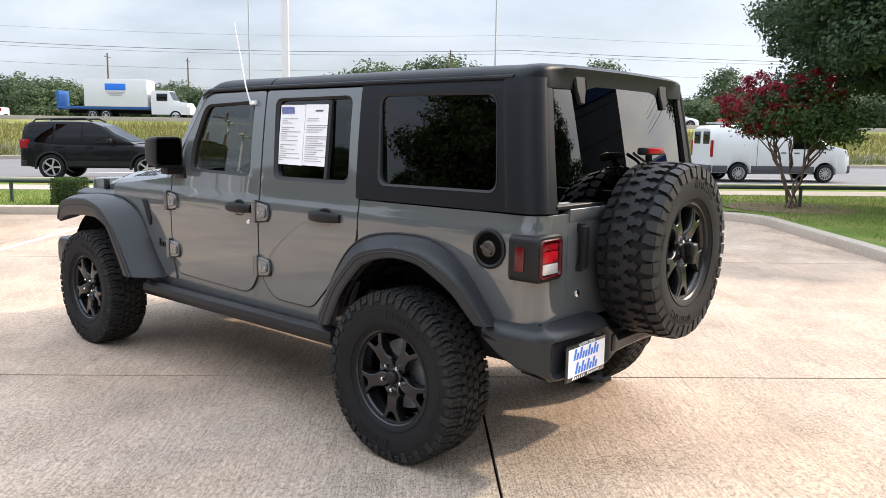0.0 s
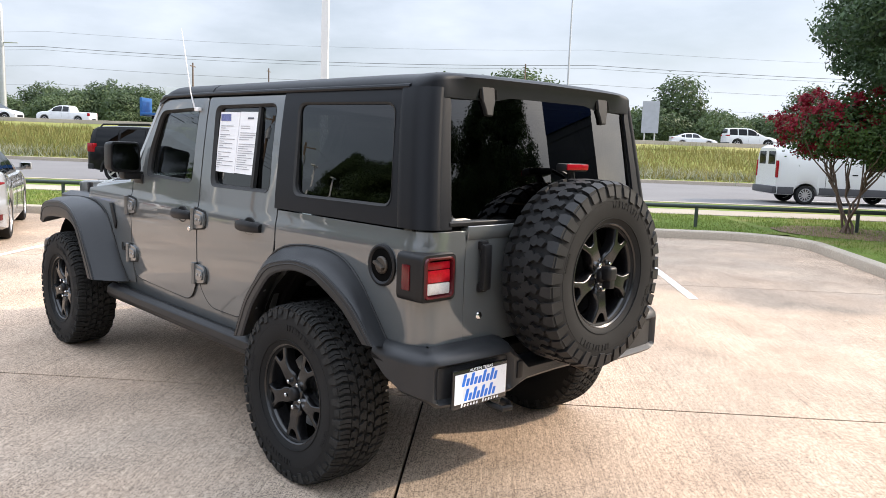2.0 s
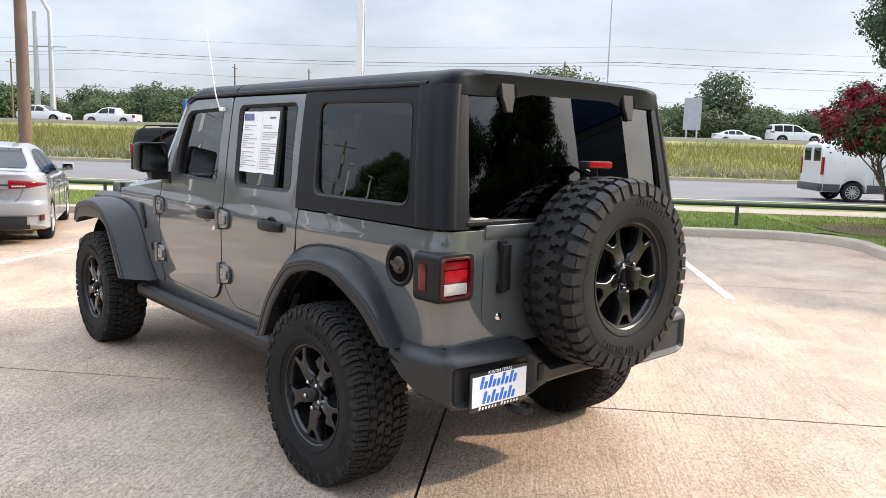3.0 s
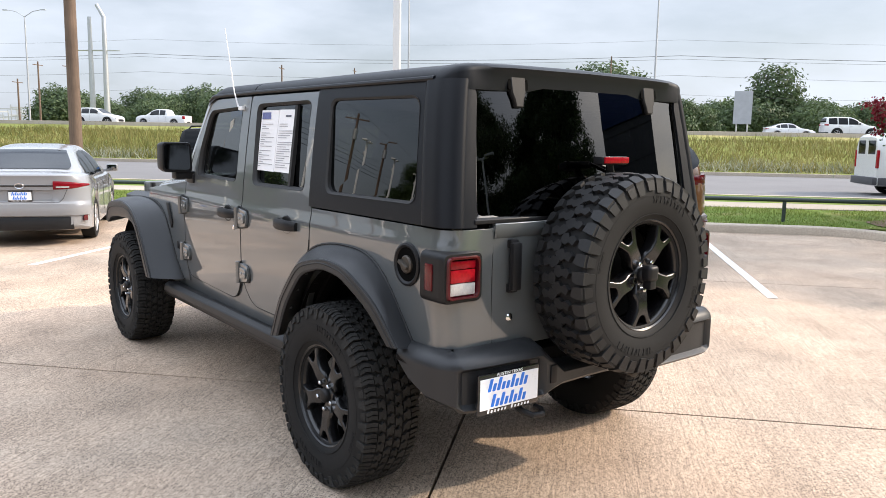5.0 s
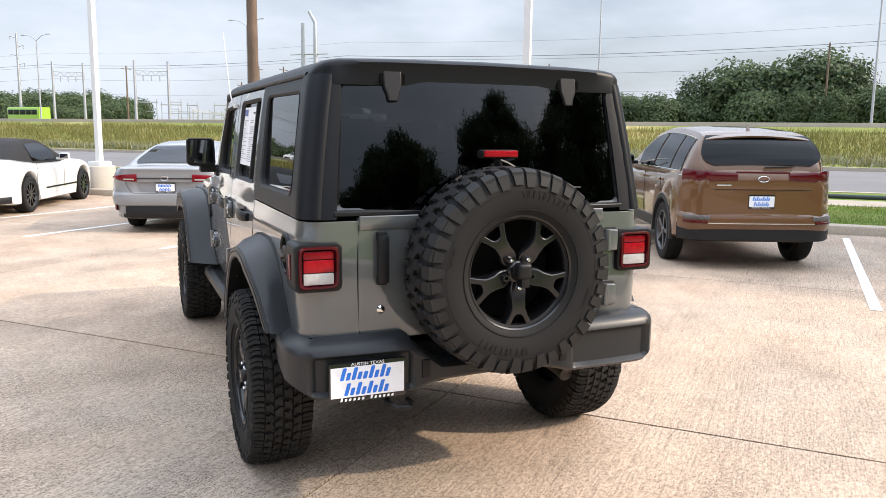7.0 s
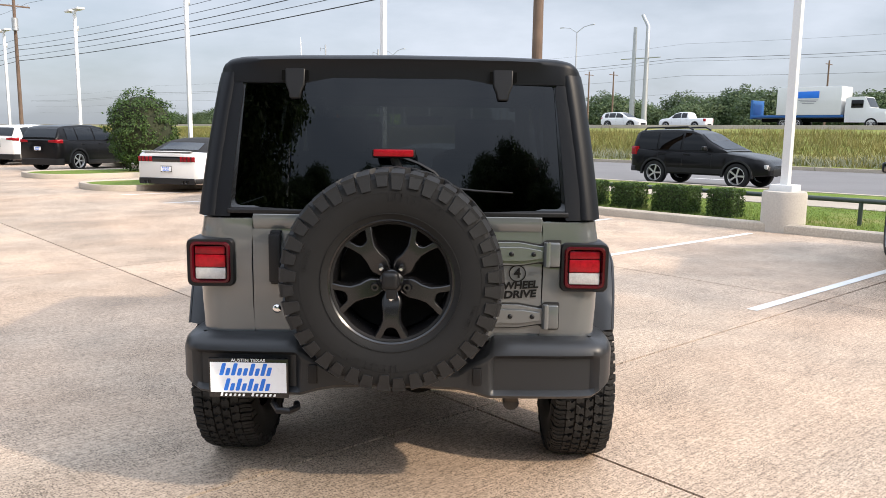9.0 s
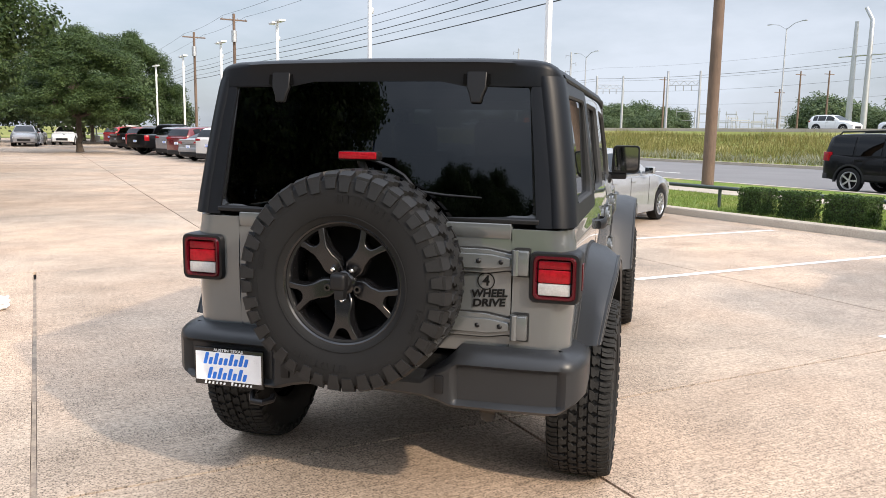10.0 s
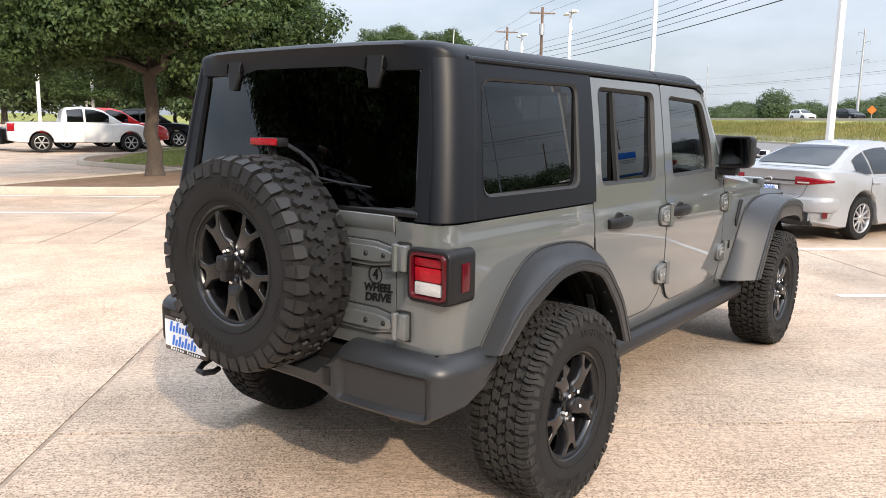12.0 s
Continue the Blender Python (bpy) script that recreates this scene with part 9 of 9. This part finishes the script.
# box truck on the highway
def box_truck(at, heading):
    th = thing("box_truck", "white container truck with a blue flat bed on the highway", "truck", pose(*at, 0, 0, heading))
    part("container", boxed((0.4, 0, 2.35), (5.2, 2.4, 2.3), 0.04), PAINTS["white"], th, "white container box")
    bm = boxed((0.4, -1.215, 2.85), (1.7, 0.02, 0.55), 0.008)
    part("logo_panel", bm, M_BLUE, th, "plain dark blue logo shape")
    bm = bmesh.new()
    for k in range(3):
        box(bm, (0.4, -1.213, 2.42 - k * 0.13), (1.6 - 0.3 * k, 0.012, 0.06))
    part("print_bars", bm, M_INK, th, "dark print bars", 0)
    part("flat_bed", boxed((-0.6, 0, 1.1), (7.6, 2.3, 0.2), 0.03), M_BLUE_STEEL, th, "blue steel bed")
    part("lift_ramp", boxed((-4.4, 0, 1.7), (0.25, 2.2, 1.6), 0.05), M_BLUE_STEEL, th, "blue folding ramp")
    bm = bmesh.new()
    loft(bm, [[(x, -1.1, 0.6), (x, -1.15, 1.3), (x, -1.05, z), (x, 1.05, z), (x, 1.15, 1.3), (x, 1.1, 0.6)] for x, z in ((3.3, 2.5), (3.6, 2.62), (4.7, 2.62), (5.15, 1.75), (6.3, 1.62), (6.5, 1.2))])
    cb = part("cab", bm, PAINTS["white"], th, "white truck cab", 35)
    for sg in (-1, 1):
        part("cab_window", boxed((4.2, sg * 1.115, 2.05), (0.9, 0.02, 0.62), 0.02), M_GLASS_CAR, cb)
    bm = bmesh.new()
    bm.faces.new([bm.verts.new(p) for p in ((4.74, -0.95, 2.56), (4.74, 0.95, 2.56), (5.16, 1.0, 1.82), (5.16, -1.0, 1.82))])
    part("windscreen", bm, M_GLASS_CAR, cb, smooth=0)
    w0 = None
    for x in (-1.6, -0.5, 5.3):
        for y, rz in ((-1.0, 0), (1.0, 180)):
            w = road_wheel(th, pose(x, y, 0.48, 0, 0, rz), 0.48, 0.28, M_SILVER, 8, first=w0)
            w0 = w0 or w
    part("chassis", boxed((1.0, 0, 0.8), (9.5, 0.9, 0.3), 0.03), M_UNDER, th)


M_BLUE_STEEL = material("blue_truck_steel", (0.014, 0.095, 0.29), 0.45, vary=0.12, scale=2, bump=0.05)
M_LIME = paint("lime_bus_paint", (0.30, 0.50, 0.05))
box_truck(on_road(-23.9, 66, 2.1), HD)


def bus(at, heading):
    th = thing("bus", "lime green bus with dark window band on the highway", "bus", pose(*at, 0, 0, heading))
    th.scale = (0.7, 0.85, 0.78)
    bm = bmesh.new()
    sec = [(-1.25, 0.4), (-1.27, 1.3), (-1.25, 2.7), (-1.1, 2.95), (1.1, 2.95), (1.25, 2.7), (1.27, 1.3), (1.25, 0.4)]
    loft(bm, [[(x, y * f, z) for y, z in sec] for x, f in ((-4.6, 0.95), (-4.45, 1), (4.3, 1), (4.6, 0.94))])
    b = part("body", bm, M_LIME, th, "lime green bus body", 35)
    for sg in (-1, 1):
        for k in range(5):
            part("window", boxed((-3.5 + k * 1.7, sg * 1.262, 2.0), (1.62, 0.03, 0.95), 0.02), M_GLASS_CAR, b)
    w0 = None
    for x in (-2.9, 3.0):
        for y, rz in ((-1.1, 0), (1.1, 180)):
            w = road_wheel(th, pose(x, y, 0.47, 0, 0, rz), 0.47, 0.28, M_SILVER, 8, first=w0)
            w0 = w0 or w


bus(on_road(-100.7, 83.2, 2.1), HD)

# a crumpled paper bag on the lot
bm = bmesh.new()
bmesh.ops.create_icosphere(bm, subdivisions=4, radius=1.0)
for v in bm.verts:
    c = v.co.copy()
    k = 1 + 0.35 * noise.noise(c * 1.7) + 0.22 * noise.noise(c * 4.1 + Vector((7, 1, 3))) + 0.1 * abs(noise.noise(c * 9))
    v.co = Vector((c.x * 0.23 * k, c.y * 0.13 * k, max(-0.02, c.z * 0.055 * k + 0.035)))
solid("paper_litter", bm, M_PAPER, "crumpled white paper bag lying on the concrete", "litter", smooth=20, m=pose(-1.72, -4.33, 0.008, 0, 0, 35))


# planted islands among the bays
def island(name, loop, mat, label, r=0.8):
    pts = rounded(loop, r, 7)
    bm = bmesh.new()
    prism(bm, pts, lambda a, b, d: uv(a, b, d), 0.12, -0.05)
    solid(name, bm, mat, label, "island", kind="structure", smooth=0)
    n = len(pts)
    area = sum(pts[i - 1][0] * pts[i][1] - pts[i][0] * pts[i - 1][1] for i in range(n))
    run = pts if area < 0 else pts[::-1]
    dense = []
    for i in range(n):
        a, b = Vector(run[i - 1]), Vector(run[i])
        k = max(1, int((b - a).length / 0.6))
        dense += [a.lerp(b, t / k) for t in range(k)]
    kerb_run([tuple(p) for p in dense] + [tuple(dense[0])])


island("planted_island", [(-12.2, -7.05), (-12.2, -3.45), (-28.8, -2.35), (-34.5, -5.6), (-24, -8.9), (-21, -8.2), (-19.2, -5.9), (-17.9, -4.4), (-16.0, -5.3), (-14.2, -6.3), (-12.9, -7.0)], M_DIRT, "mulched lot island under oaks with patchy grass", [0.5, 1.2, 1.2, 1.2, 1, 0.8, 0.4, 0.3, 0.3, 0.3, 0.2])
island("planted_island", [(-24.6, 5.1), (-22.0, 5.1), (-22.0, 9.9), (-24.6, 9.9)], M_LAWN, "narrow grassed lot island with a round nose", 1.2)
island("planted_island", [(-18.6, 4.8), (-16.4, 4.8), (-16.4, 9.9), (-18.6, 9.9)], M_LAWN, "narrow grassed lot island with a round nose", 1.0)
rng2 = np.random.default_rng(12)
n = 26000
uu, vv = rng2.uniform(-32, -19.2, n), rng2.uniform(-7.8, -2.9, n)
keep = (vv > -4.1 + 1.25 * (uu + 17.9)) & (vv < -3.0 - 0.06 * (uu + 20)) & (vv > -7.2 + 0.17 * (uu + 19))
blades("island_grass", uu[keep], vv[keep], 0.06, 0.016, M_GRASS_SHORT, "patchy short grass on the lot island", rng2, lambda v: 0.12)

# dealership behind the camera, seen only in the glass
def showroom(at, heading):
    th = thing("dealership_building", "long low glazed car showroom with a dark blue fascia", "building", pose(*at, 0, 0, heading))
    part("wall", boxed((0, 0, 2.6), (10, 34, 5.2), 0.05), M_WALKWAY, th, "pale rendered wall")
    part("fascia", boxed((-5.3, 0, 4.7), (1.0, 34.6, 1.5), 0.06), M_FASCIA, th, "dark blue fascia band")
    part("roof", boxed((0, 0, 5.5), (10.6, 34.6, 0.3), 0.05), M_GALV, th)
    for k in range(14):
        w = part("window", boxed((-5.05, -15.6 + k * 2.4, 1.95), (0.08, 2.2, 3.3), 0.02), M_GLASS_CAR, th, "tall showroom window")
        part("window_frame", boxed((-5.08, -14.4 + k * 2.4, 1.95), (0.12, 0.1, 3.5), 0.01), M_SILVER, w)


M_TOWER = material("dark_metal_panel", (0.03, 0.032, 0.036), 0.45, vary=0.12, scale=0.6, fine=8, bump=0.05)
M_FASCIA = material("dark_blue_fascia", (0.01, 0.03, 0.12), 0.35, vary=0.08, bump=0)
showroom((31, 37, 0), 50)
tower = thing("dealership_tower", "tall dark grey panelled entry tower of the dealership", "building", pose(17.3, 25.5, 0, 0, 0, 56.8))
part("wall", boxed((2, 0, 5.4), (4, 5.4, 10.8), 0.05), M_TOWER, tower, "dark grey metal panel wall")
for k in range(5):
    part("panel_joint", boxed((-0.01, 0, 2.0 + k * 1.4), (0.03, 5.42, 0.05)), M_SEAL_SHADE, tower)
part("entry_window", boxed((-0.02, 0, 1.7), (0.06, 3.6, 3.2), 0.02), M_GLASS_CAR, tower, "wide dark entry window")
part("sign_band", boxed((-0.04, 0, 9.1), (0.16, 5.46, 2.2), 0.03), M_FASCIA, tower, "dark blue sign band")
flag = thing("flagpole", "tall white flagpole with a furled dark flag", "flagpole", pose(25, -9.4, 0))
bm = bmesh.new()
tube(bm, [(0, 0, 0), (0, 0, 11)], [0.09, 0.05], 10)
part("pole", bm, M_POLE, flag, smooth=60)
bm = bmesh.new()
loft(bm, [[(0.05 + 0.25 * t, 0.08 * math.sin(6 * t), 10.6), (0.05 + 0.4 * t + 0.1, 0.15 * math.sin(5 * t + 1), 8.8), (0.05 + 0.2 * t, 0.1 * math.cos(7 * t), 7.6)] for t in lin(0, 1, 9)], False, False)
part("furled_flag", bm, M_FASCIA, flag, "dark furled flag cloth")
for x, y in ((20, 11), (30, -2.6)):
    copy_thing(lp, pose(x, y, 0, 0, 0, 40))
